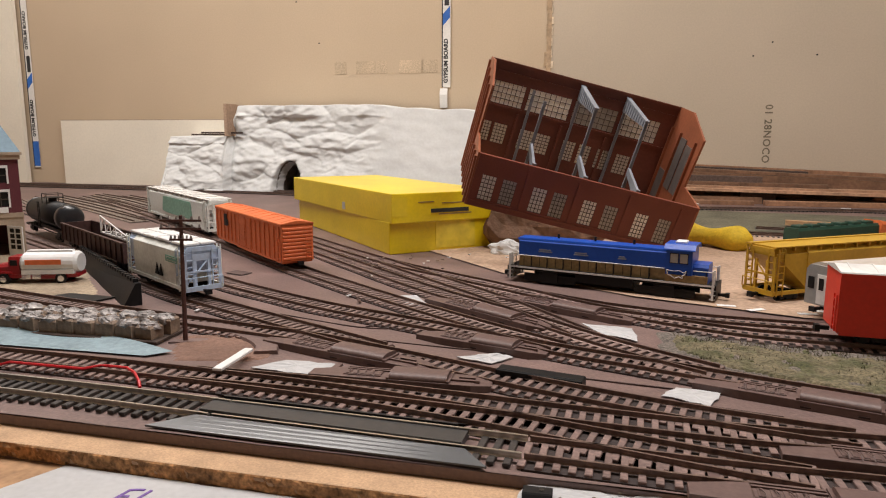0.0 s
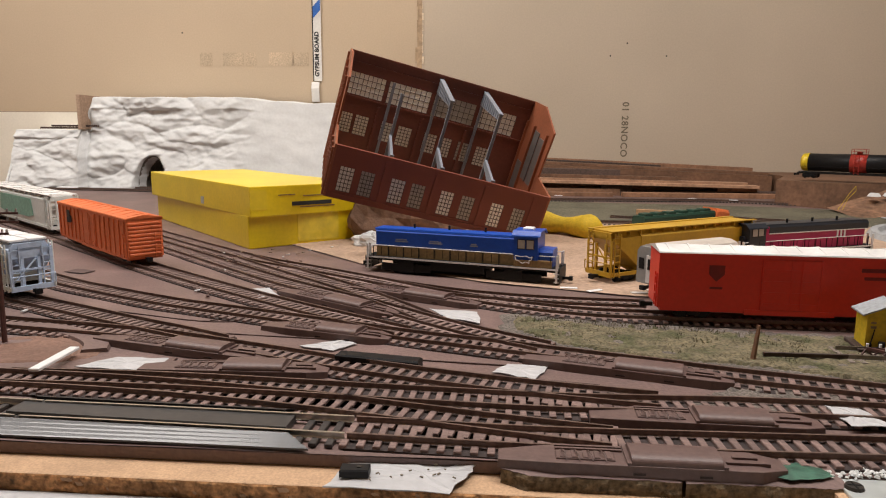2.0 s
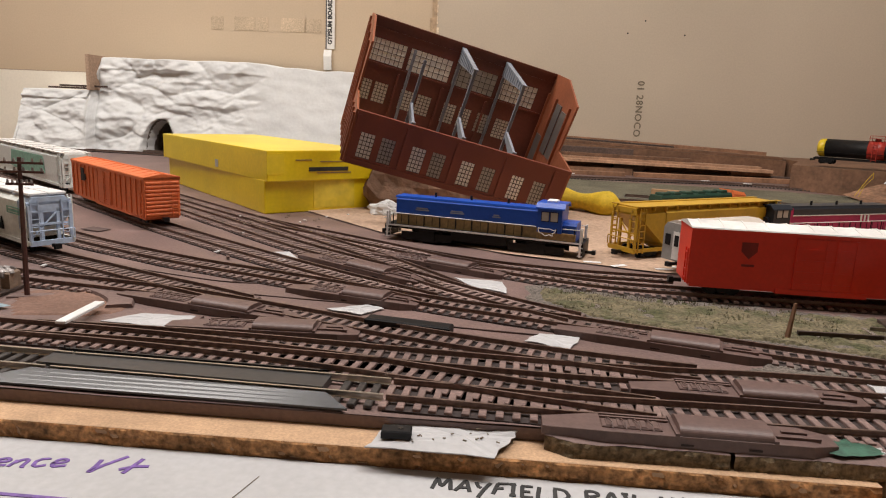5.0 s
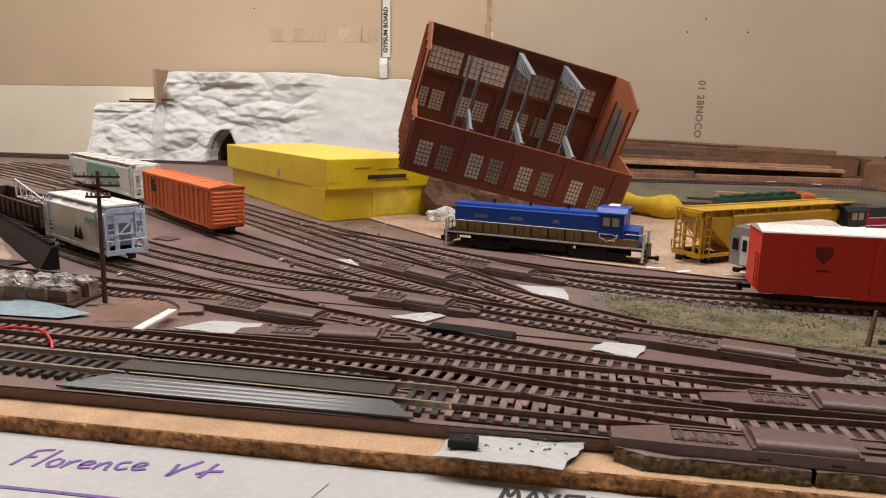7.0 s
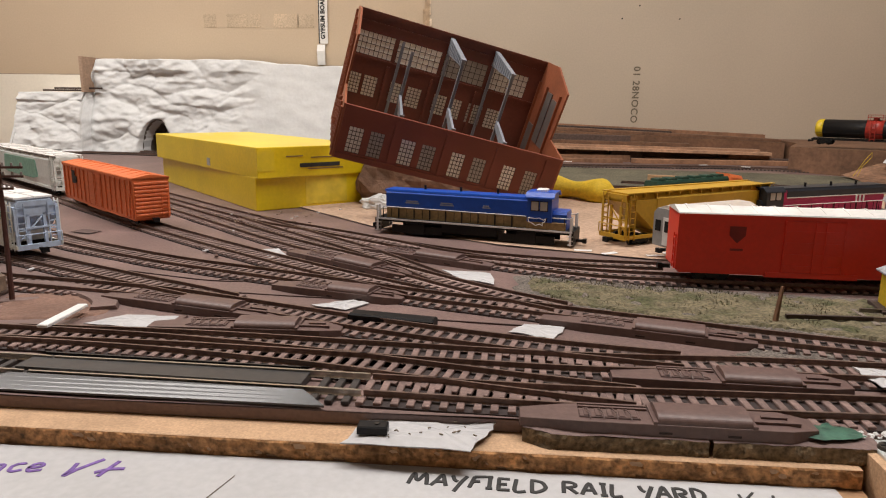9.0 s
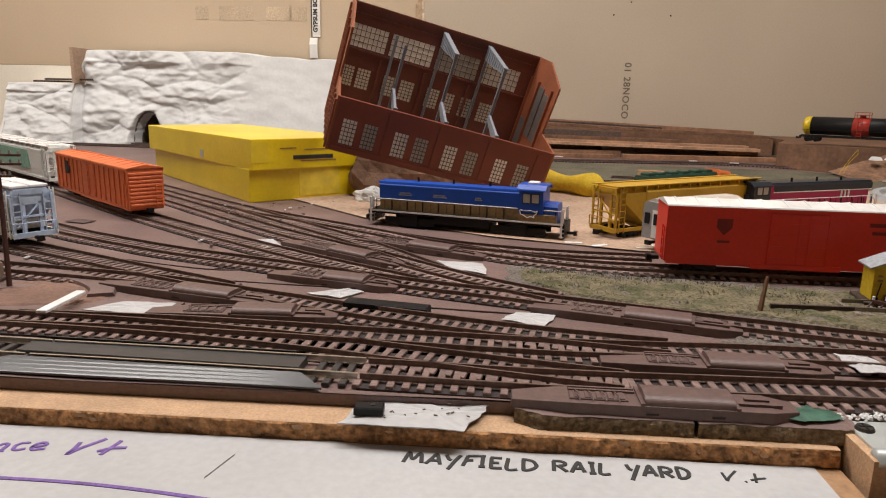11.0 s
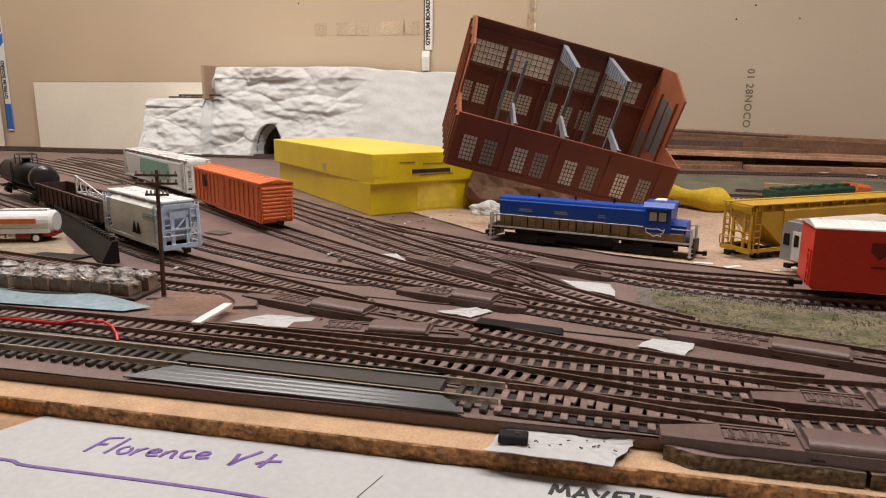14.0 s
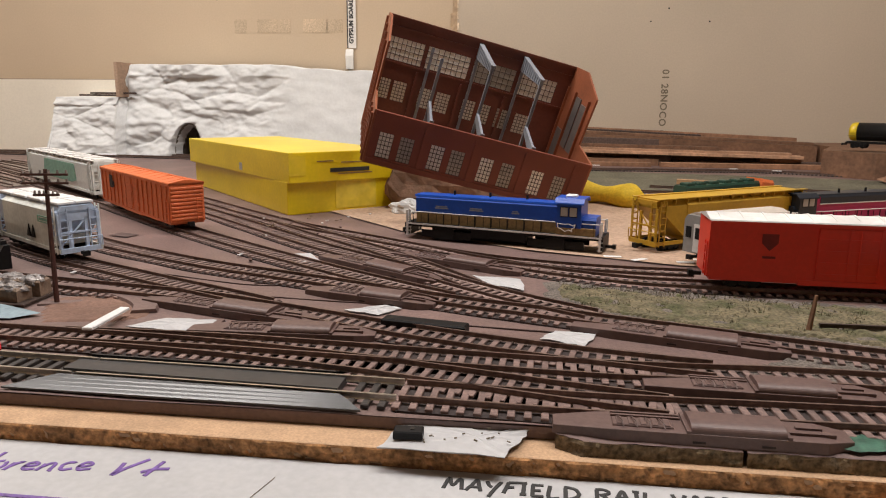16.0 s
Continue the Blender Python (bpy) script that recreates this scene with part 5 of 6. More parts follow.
truss = thing("truss_load", gondola.matrix_basis @ pose(.045, -.004, .0300, 0, 0, 0), "white lattice truss lying in the gondola", "truss")
ts = Shape().box(-.045, .055, -.0008, .0008, .000, .0014).rods([(-.045, 0, .018), (.055, 0, .001)], .0009, 5).rods([(-.045, 0, .0), (-.045, 0, .018)], .0009, 5)
ts.box(-.045, .055, .0100, .0116, .000, .0014)
for k in range(6):
    x = -.045 + k * .016
    ts.rod((x, 0, .001), (x + .012, 0, .018 - (k + .7) * .0028), .0006, 5).rod((x + .012, 0, .018 - (k + .7) * .0028), (x + .016, 0, .001), .0006, 5).rod((x, 0, .001), (x + .008, .0108, .001), .0005, 5)
part("lattice", ts, WHITE, truss)

coach = thing("passenger_car", place((0.274, 0.496), (0.353, 0.525)) @ Matrix.Diagonal((1, .90, .86, 1)), "grey passenger car with a pale roof beside the red car", "passenger car")
ch = 0.042
cs = Shape().prism([(-.0160, .0125), (.0160, .0125), (.0160, .042), (.0125, .0465), (-.0125, .0465), (-.0160, .042)], -ch, ch)
part("body", cs, mat("grey_coach_paint", (0.30, 0.30, 0.29), 0.45, scale=300, vary=0.08, bump=0.04), coach)
part("roof", Shape().prism([(-.0163, .0415), (-.0125, .0468), (-.006, .0492), (.006, .0492), (.0125, .0468), (.0163, .0415)], -ch + .002, ch), mat("cream_roof_paint", (0.52, 0.46, 0.40), 0.5, scale=300, vary=0.06, bump=0.04), coach)
part("end_door", Shape().box(-ch - .0008, -ch, -.0042, .0042, .014, .039), SILVER, coach)
part("door_window", Shape().box(-ch - .0011, -ch - .0006, -.0022, .0022, .026, .036), BLACK, coach)
for y in (-.0105, .0105):
    part("end_window", Shape().box(-ch - .0005, -ch + .0004, y - .0028, y + .0028, .026, .036), BLACK, coach)
for k in range(6):
    part("window", Shape().box(-ch + .010 + k * .0155, -ch + .021 + k * .0155, -.0163, -.0158, .027, .037), BLACK, coach)
trucks(coach, 2 * ch, 0.022)

black_car = tank_car(place((0.426, 0.390), (0.576, 0.349)), 0.155, BLACK, BLACK, "black tank car coupled behind the red car")


# ---- yellow cartons and the tilted building ----
box_m = pose(-0.0640, 0.7600, 0.0, 0, 0, math.degrees(0.516))
carton = thing("carton", box_m, "yellow two-part cardboard box with a loose lid", "cardboard box")
LA, LB = 0.344, 0.135
part("tray", Shape().box(0, LB, 0, LA, 0.0, 0.0365), YELLOWBOX, carton, bevel=0.0012)
lid_m = pose(LB / 2, LA / 2, 0.0350, 0, 0, 1.2) @ pose(-LB / 2, -LA / 2, 0)
lid = part("lid", Shape().box(-.003, LB + .003, -.004, LA + .004, 0.0, 0.0335), YELLOWBOX, carton, "overhanging yellow lid", m=lid_m, bevel=0.0012)
part("sticker", Shape().box(-.0036, -.0028, .135, .144, .004, .013), PAPER, lid, "small white price sticker")
part("printed_bar", Shape().box(.046, .096, -.0046, -.0038, .0105, .0150), INK, lid, "black printed name bar")
for k, (a, b, z) in enumerate(((.06, .09, .0205), (.056, .1, .008), (.03, .05, .0225))):
    part("printed_bar", Shape().box(a, b, -.0045, -.0038, z, z + .0012), GOLD, lid, "small printed line")
part("clear_tape", Shape().box(-.0034, .016, -.0043, -.0037, .008, .030), mat("clear_tape", (0.80, 0.61, 0.04), 0.12, vary=0.08, bump=0.02), lid, "glossy clear tape patch")
# Paler yellow puts the glare on the taped tray into the colour.
part("paper_patch", Shape().box(.058, .110, -.0006, -.0002, .004, .035), mat("pale_tape_glare", (0.80, 0.62, 0.06), 0.22, scale=60, vary=0.2, bump=0.03), carton, "pale tape patch with glare in its colour")

house_m = pose(0.0201, 0.699, 0.0635, 13.03, 14.0, 3.62)
shop = thing("model_workshop", house_m, "unfinished red brick model workshop tipped on its side", "model building")
SL, SW, H1, H2 = 0.2276, 0.1517, 0.0549, 0.1319


def pierced(x0, x1, z0, z1, y0, y1, holes):
    """A wall in x and z with rectangular openings, built from strips."""
    s = Shape()
    xs = sorted({x0, x1, *[h[0] for h in holes], *[h[1] for h in holes]})
    for a, b in zip(xs, xs[1:]):
        mid = (a + b) / 2
        cuts = sorted((h[2], h[3]) for h in holes if h[0] < mid < h[1])
        z = z0
        for c, d in cuts:
            if c > z:
                s.box(a, b, y0, y1, z, c)
            z = d
        s.box(a, b, y0, y1, z, z1)
    return s


def glazing(parent, h, y, cols, rows, pane=PANEGLASS):
    a, b, c, d = h
    # The pane's flat colour stands for the light seen through it.
    w = part("window", Shape().box(a, b, y - .0003, y + .0003, c, d), pane, parent, "opaque pane coloured for the light behind it")
    g = Shape()
    for k in range(cols + 1):
        x = a + (b - a) * k / cols
        g.box(x - .0003, x + .0003, y - .0008, y + .0008, c, d)
    for k in range(rows + 1):
        z = c + (d - c) * k / rows
        g.box(a, b, y - .0008, y + .0008, z - .0003, z + .0003)
    part("muntin", g, MUNTIN, w, "dark window bars")


def fr(pairs, z0, z1):
    return [(a * SL, b * SL, z0, z1) for a, b in pairs]


low = fr(((.036, .100), (.130, .192), (.268, .332), (.362, .425), (.500, .562), (.600, .662), (.745, .805), (.852, .912)), .0085, .0345)
nw = pierced(0, SL, 0, H1, 0, .0022, low)
near_wall = part("near_wall", nw, BRICK, shop, "red-brown moulded brick wall")
for x in (0.0, .225, .455, .69, .93):
    part("pilaster", Shape().box(x * SL, x * SL + .005, -.0012, 0, .0064, H1 - .0042), BRICK, near_wall)
part("string_course", Shape().box(0, SL, -.0018, 0, H1 - .004, H1), BRICK, near_wall)
part("string_course", Shape().box(0, SL, -.0014, 0, .004, .0062), BRICK, near_wall)
for k in range(4):
    part("sill", Shape().box((.032 + .235 * k) * SL, (.20 + .235 * k) * SL, -.0010, 0, .0068, .0083), BRICK, near_wall)
for k, h in enumerate(low):
    glazing(near_wall, h, .0012, 4, 6, PANEDIM if k % 2 else PANEGLASS)
big = fr(((.02, .205), (.225, .45), (.47, .70), (.72, .93)), .0825, .1085)
small = fr(((.018, .080), (.095, .165), (.235, .31), (.325, .40), (.47, .54), (.56, .625), (.66, .74), (.765, .84)), .0366, .0604)
fw = pierced(0, SL, 0, H2, SW - .0022, SW, big + small)
fw.box(0, SL, SW - .0045, SW - .0022, H2 - .003, H2).box(0, SL, SW - .0035, SW - .0022, .0790, .0810).box(0, SL, SW - .0032, SW - .0022, H2 - .013, H2 - .0115)
far_wall = part("far_wall", fw, BRICKIN, shop, "dark brown inner face of the wall")
for k, h in enumerate(big):
    glazing(far_wall, h, SW - .0012, 8, 4, PANEDIM if k == 2 else PANEGLASS)
for k, h in enumerate(small):
    glazing(far_wall, h, SW - .0012, 4, 6, PANEGLASS)
PROF = [(0, 0), (SW, 0), (SW, H2), (.105, H2 + .002), (.050, .114), (.058, .062), (0, H1)]
part("left_end_wall", Shape().prism(PROF, -.0022, 0), BRICKORANGE, shop, "brick end wall with pilasters")
for k in range(7):
    y = .004 + k * .0235
    part("pilaster", Shape().box(-.0045, -.0022, y, y + .004, 0, (.050 if y < .055 else .106 + (y - .055) * .25)), BRICKORANGE, shop)
part("right_end_wall", Shape().prism([(0, 0), (.016, 0), (.016, H1 + .002), (0, H1)], SL, SL + .0022).prism([(.016, .036), (.058, .036), (.058, .062), (.016, H1 + .002)], SL, SL + .0022).prism([(.058, 0), (SW, 0), (SW, H2), (.105, H2 + .002), (.050, .114)], SL, SL + .0022), BRICKORANGE, shop, "orange-brown end wall with a doorway")
for y0, y1, z0, z1 in ((.070, .088, .045, .100), (.092, .110, .045, .104), (.118, .140, .012, .060)):
    part("end_window", Shape().box(SL - .0012, SL - .0002, y0, y1, z0, z1), PANEGREY, shop, "large grey end window")
for y in (.064, .114, .145):
    part("rib", Shape().box(SL - .003, SL - .0001, y - .001, y + .001, 0, .108), BRICKORANGE, shop)
for k, (f, za, zb) in enumerate(((.245, .108, .111), (.480, .126, .117), (.724, .126, .117))):
    x = f * SL
    for y, z1 in ((SW - .006, za), (.055, zb)):
        part("column", Shape().box(x - .0013, x + .0013, y - .0003, y + .0003, .0, z1).box(x - .0016, x - .0010, y - .0013, y + .0013, .0, z1).box(x + .0010, x + .0016, y - .0013, y + .0013, .0, z1), STEELGREY, shop, "blue-grey steel column")
    if k:
        tr = Shape().prism([(.0530, zb), (.0530, zb - .006), (SW - .004, za - .016), (SW - .004, za)], x - .0022, x - .0014).prism([(.0530, zb + .0012), (.0530, zb - .0004), (SW - .004, za - .0004), (SW - .004, za + .0012)], x - .0026, x + .0026)
        for q in range(10):
            y = .058 + q * .0093
            t = (y - .053) / (SW - .057)
            tr.box(x - .0030, x + .0018, y - .0006, y + .0006, zb - .005 - t * (zb - za + .010), zb + t * (za - zb))
        part("roof_truss", tr, STEELGREY, shop, "ribbed blue-grey roof truss")
    part("aisle_bracket", Shape().prism([(.003, H1 - .010), (.003, H1 + .001), (.055, .066), (.055, .060)], x - .0022, x + .0006).box(x - .0028, x + .0016, .003, .006, .030, H1 + .002), STEELGREY, shop, "blue-grey aisle bracket")
    part("pilaster", Shape().box(x - .012, x - .009, SW - .006, SW - .0045, 0, .076), BRICKIN, shop)


def boulder(sx, sy, sz, seed, n=12, rough=0.35, flat=True):
    """A rough stone: a squashed ball pushed in and out by noise."""
    v, f = [], []
    for i in range(n + 1):
        for j in range(2 * n):
            a, b = math.pi * i / n, math.tau * j / (2 * n)
            d = Vector((math.sin(a) * math.cos(b), math.sin(a) * math.sin(b), math.cos(a)))
            r = 1 + rough * noise.noise(d * 1.6 + Vector((seed, 0, 0))) + rough * 0.5 * noise.noise(d * 4 + Vector((0, seed, 0))) + rough * .28 * noise.noise(d * 11 + Vector((seed, seed, 0)))
            p = Vector((d.x * sx, d.y * sy, d.z * sz)) * r
            if flat:
                p.z = max(p.z, -sz * 0.55)
            v.append(tuple(p))
    for i in range(n):
        for j in range(2 * n):
            f.append((i * 2 * n + j, i * 2 * n + (j + 1) % (2 * n), (i + 1) * 2 * n + (j + 1) % (2 * n), (i + 1) * 2 * n + j))
    return Shape().add(v, f)


solid("plaster_chunk", boulder(.020, .012, .010, 3.0), PLASTER, pose(0.066, 0.772, 0.0053, 0, 0, 10), "broken white plaster chunk on the board", "plaster chunk")
solid("brown_block", boulder(.075, .045, .052, 8.0, rough=.2), mat("crumpled_brown_foam", (0.22, 0.13, 0.085), 0.9, scale=90, vary=0.3, bump=0.7), pose(0.115, 0.825, 0.030), "rough brown block propping up the workshop", "foam block")
sp = Shape()
n = 14
rows = []
for k in range(22):
    t = k / 21
    r = .017 * (1 + .25 * math.sin(t * 9)) * min(1, 4 * t + .35, 5 * (1 - t) + .45)
    rows.append([(-.065 + .13 * t, r * 1.1 * math.cos(a), .016 + r * .95 * math.sin(a)) for a in [i * math.tau / n for i in range(n)]])
sp.add([p for r in rows for p in r], [(k * n + i, k * n + (i + 1) % n, (k + 1) * n + (i + 1) % n, (k + 1) * n + i) for k in range(21) for i in range(n)] + [tuple(range(n)), tuple(range(21 * n, 22 * n))])
ybot = thing("yellow_bottle", place((0.284, 0.866), (0.342, 0.800)) @ Matrix.Scale(0.82, 4), "yellow lumpy plastic bottle lying behind the locomotive", "bottle")
part("body", sp, SPONGE, ybot, smooth=True)
part("opening", Shape().rod((.046, -.008, .019), (.046, -.0188, .019), .0046, 12), BLACK, ybot, "dark hole in the side")

# ---- white plaster mountain with the tunnel ----
mount = thing("plaster_mountain", BENCH, "white plaster rock mountain with a tunnel mouth", "plaster mountain")
nu, nz = 260, 90
v, f, keep = [], [], {}
U0, U1 = -1.035, -0.22
for j in range(nz + 1):
    for i in range(nu + 1):
        u = U0 + (U1 - U0) * i / nu
        t = j / nz
        h = .128 + .074 * min(1, max(0, (u + .885) / .02)) + .006 * noise.noise((u * 14, 0, 2)) - .018 * max(0, (u + .55) / .3)
        z = t * h
        q = Vector((u * 8.5, z * 15, 0))
        d, pts = noise.voronoi(q + Vector((noise.noise(q * 1.1), noise.noise(q * 1.1 + Vector((5, 5, 5))), 0)) * .45)
        tip = noise.noise(pts[0] * 3.7) * (q.x - pts[0].x) + noise.noise(pts[0] * 5.1 + Vector((2, 7, 0))) * (q.y - pts[0].y)
        bulge = min(1.0, (d[1] - d[0]) * 2.6) ** .6 * (.62 + .38 * noise.noise((pts[0].x * 7, pts[0].y * 7, 1))) + .55 * tip
        rock = 1 - min(1, max(0, (u + .58) / .10))
        rock = .05 + .95 * rock
        cap = .012 * rock * min(1, max(0, (t - .86) / .02)) * (.5 + noise.noise((u * 9, 3, 3)))
        out = .050 * (1 - t) + .0115 * rock * bulge + cap + .010 * rock * noise.noise(q * 1.3) + .007 * (.5 - abs(noise.noise(q * 2.6))) * rock + .0035 * noise.noise(q * 6.0) * rock + .0012 * noise.noise(q * 12) * rock + .0016 * noise.noise(q * 3)
        hole = math.hypot((u + .725) / .036, z / .072)
        if hole < 1.02:
            out -= .05 * min(1, (1.02 - hole) / .06)
        lean = .03 * (1 if u < -.875 else 0)
        v.append((u, 1.525 - out - lean, t * h))
for j in range(nz):
    for i in range(nu):
        a = j * (nu + 1) + i
        c = Vector(v[a])
        if ((c.x + .725) / .036) ** 2 + (c.z / .072) ** 2 < .86:
            continue
        f.append((a, a + 1, a + nu + 2, a + nu + 1))
tl = len(v)
for i in range(nu + 1):
    p = v[nz * (nu + 1) + i]
    v.append((p[0], 1.60, p[2] + .003))
for i in range(nu):
    a = nz * (nu + 1) + i
    f.append((a, a + 1, tl + i + 1, tl + i))
relief = Shape().add(v, f)
part("rock_face", relief, PLASTER, mount, smooth=True)
part("end_face", Shape().prism([(1.43, 0), (1.60, 0), (1.60, .130), (1.50, .128)], U0 - .002, U0 + .003), PLASTER, mount)
part("cut_edge", Shape().box(-.879, -.872, 1.47, 1.60, .13, .205), TANBOARD, mount, "raw tan foam edge")
tube = Shape()
arc = [(-.725 + .036 * math.cos(math.pi * k / 14), .072 * math.sin(math.pi * k / 14)) for k in range(15)]
tube.add([(x, 1.49, z) for x, z in arc] + [(x, 1.59, z) for x, z in arc], [(k, k + 1, k + 16, k + 15) for k in range(14)] + [tuple(range(15, 30))])
part("tunnel_lining", tube, mat("grey_tunnel", (0.20, 0.17, 0.14), 0.85, scale=80, vary=0.4, bump=0.3), mount, "dark tunnel lining")
for k in range(2):
    solid("dark_strip", Shape().box(-.055, .055, -.004, .004, 0, .004), PLANKDARK, BENCH @ pose(-.93 + .03 * k, 1.505 - .012 * k, .1315 + k * .0045, 0, 0, 6 - 9 * k), "dark wooden strip lying on the plaster ledge", "wood strip")

# ---- right back: stacked strips, shelf, brown rock, turntable ----
random.seed(21)
bank = Shape()
nb = 70
for i in range(nb + 1):
    u = .60 + .9 * i / nb
    rise = min(1, .15 + (u - .60) / .14)
    for r, (dv, z) in enumerate(((1.10, 0.001), (1.135, .014), (1.165, .026), (1.19, .036), (1.222, .0462))):
        bank.v.append((u, dv + .022 * noise.noise((u * 22, r * .9, 4)), max(.0005, z * rise + .006 * noise.noise((u * 35, r, 8)) * (r not in (0, 4)))))
bank.f += [(i * 5 + r, (i + 1) * 5 + r, (i + 1) * 5 + r + 1, i * 5 + r + 1) for i in range(nb) for r in range(4)]
solid("dirt_bank", bank, mat("brown_clay_bank", (0.21, 0.115, 0.068), 0.85, scale=120, vary=0.35, bump=0.6, big=30, big_vary=0.3), BENCH, "rough brown clay bank below the shelf", "clay bank", kind="structure")
shelf = solid("shelf", Shape().add([(u, v, z) for z in (0, .0455) for u, v in ((.625, 1.46), (.56, 1.33), (.62, 1.26), (.74, 1.222), (2.19, 1.222), (2.19, 1.615), (.625, 1.615))], [tuple(range(7)), tuple(range(7, 14))] + [(i, (i + 1) % 7, 7 + (i + 1) % 7, 7 + i) for i in range(7)]), PLANK, BENCH, "raised wooden shelf along the back wall", "shelf", kind="structure")
solid("shelf_2", Shape().add([(u, v, z) for u, z1 in ((-.10, .072), (.618, .043)) for v, z in ((1.50, 0), (1.615, 0), (1.615, z1), (1.50, z1))], [(0, 1, 2, 3), (4, 5, 6, 7), (0, 1, 5, 4), (1, 2, 6, 5), (2, 3, 7, 6), (3, 0, 4, 7)]), PLANK, BENCH, "sloping wooden shelf under the drywall", "shelf", kind="structure")


def wood_strip(u0, u1, v, zl, zr, d, w, m, label="long brown wooden strip stacked by the wall"):
    """A sawn lath from u0 to u1 whose underside runs from zl to zr."""
    n = 24
    s = Shape()
    for i in range(n + 1):
        t = i / n
        x, z, b = (t - .5) * (u1 - u0), (zr - zl) * (t - .5), .0010 * noise.noise((t * 5 + u0 * 9, v * 7, d * 90))
        c = .0006
        s.v += [(x, -w / 2 + b, z), (x, w / 2 + b, z), (x, w / 2 + b, z + d - c), (x, w / 2 + b - c, z + d), (x, -w / 2 + b + c, z + d), (x, -w / 2 + b, z + d - c)]
    s.f += [(6 * i + k, 6 * i + (k + 1) % 6, 6 * i + 6 + (k + 1) % 6, 6 * i + 6 + k) for i in range(n) for k in range(6)] + [tuple(range(6)), tuple(range(6 * n, 6 * n + 6))]
    return solid("wood_strip", s, m, BENCH @ pose((u0 + u1) / 2, v, (zl + zr) / 2 + .0002, 0, 0, random.uniform(-.5, .5)), label, "wood strip", "stacked wood strips")


PLANKPALE = mat("pale_sawn_stripwood", (0.40, 0.235, 0.145), 0.75, scale=160, vary=0.2, bump=0.2, big=25, big_vary=0.2, piece=0.2)
for u0, u1, v, zl, zr, d, w, m in ((-.10, .615, 1.53, .0723, .0433, .006, .030, PLANK), (-.08, .40, 1.565, .0717, .0520, .009, .024, PLANKDARK), (.02, .61, 1.60, .0672, .0435, .012, .020, PLANK),
                                   (-.09, .30, 1.484, 0, 0, .014, .026, PLANK), (.33, .66, 1.486, 0, 0, .011, .022, PLANKDARK), (.30, .63, 1.452, 0, 0, .009, .020, PLANK), (-.05, .28, 1.448, 0, 0, .008, .020, PLANK),
                                   (-.06, .06, 1.486, .0142, .0142, .014, .020, PLANKDARK), (.26, .325, 1.486, 0, 0, .023, .024, PLANKDARK), (.50, .58, 1.484, .0112, .0112, .007, .022, PLANK),
                                   (-.09, .58, 1.480, .0290, .0185, .006, .030, PLANKPALE), (-.10, .56, 1.486, .0352, .0248, .005, .024, PLANKPALE), (-.08, .42, 1.488, .0404, .0326, .007, .020, PLANK), (-.10, .30, 1.490, .0474, .0412, .012, .016, PLANKDARK)):
    wood_strip(u0, u1, v, zl, zr, d, w, m)
solid("far_mat", Shape().add([(-.15, 1.06, .0022), (.5, 1.0, .0022), (.75, .98, .0022), (1.4, .98, .0022), (1.4, 1.14, .0022), (.8, 1.17, .0022), (.5, 1.26, .0022), (-.15, 1.34, .0022)], [tuple(range(8))]), mat("grey_green_ground", (0.115, 0.105, 0.07), 0.95, scale=300, vary=0.4, bump=0.5, big=14, big_vary=0.3), BENCH, "grey-green scatter ground at the back", "ground cover")
rock = thing("brown_rock", BENCH @ pose(1.01, 1.36, 0.0455), "rust-brown model rock wall on the shelf", "model rock")
part("upper_rock", boulder(.150, .09, .085, 5.0, 44, .22), ROCKBROWN, rock, m=pose(-.01, 0.02, .070))
part("lower_rock", boulder(.165, .10, .05, 9.0, 40, .22), ROCKBROWN, rock, m=pose(.02, 0, .021))
part("plaster_edge", boulder(.018, .012, .016, 2.0, 10, .4), PLASTER, rock, "white plaster lump", m=pose(-.168, -.05, .012))
crumbs = Shape()
for k in range(60):
    x, y, r = random.uniform(-.07, .07), random.uniform(-.012, .012), random.uniform(.002, .006)
    crumbs.box(x - r, x + r, y - r, y + r, 0, r, pose(0, 0, 0, 0, 0, 0), top=r * .5)
tagged(part("plaster_scraps", crumbs, PLASTER, m=BENCH @ pose(.72, 1.170, .030)), "white plaster scraps below the shelf", "plaster scraps", kind="stuff")
paper = solid("white_card", Shape().box(-.05, .05, -.018, .018, 0, .0012), PAPER, BENCH @ pose(.68, 1.085, .0030, 2, 0, 4), "white card scrap lying by the shelf", "card")
wire = Shape().rods([(0, 0, 0.003), (.006, .0, .02), (.016, -.004, .034), (.014, -.006, .042), (.006, -.005, .030), (-.012, -.01, .004)], .0004, 5)
solid("yellow_wire", wire, SPONGE, BENCH @ pose(.60, 1.16, 0.006), "thin bent yellow wire by the shelf", "wire")
pit = thing("turntable", pose(0.835, 0.705, 0.0) @ Matrix.Diagonal((1.02, 1.02, 1, 1)), "round grey turntable pit with track stubs", "turntable")
ring = Shape()
n = 56
ring.add([(r * math.cos(i * math.tau / n), r * math.sin(i * math.tau / n), z) for r, z in ((.150, .0012), (.146, .0075), (.138, .0075), (.134, .002)) for i in range(n)],
         [(k * n + i, k * n + (i + 1) % n, (k + 1) * n + (i + 1) % n, (k + 1) * n + i) for k in range(3) for i in range(n)])
part("pit_rim", ring, CONCRETE, pit, "pale grey rim")
part("pit_floor", Shape().rod((0, 0, .0014), (0, 0, .0022), .136, n), CONCRETE, pit)
part("bridge", Shape().cbox(-.13, .13, -.016, .016, .0022, .007, .001), PLANKDARK, pit, m=pose(0, 0, 0, 0, 0, 72))
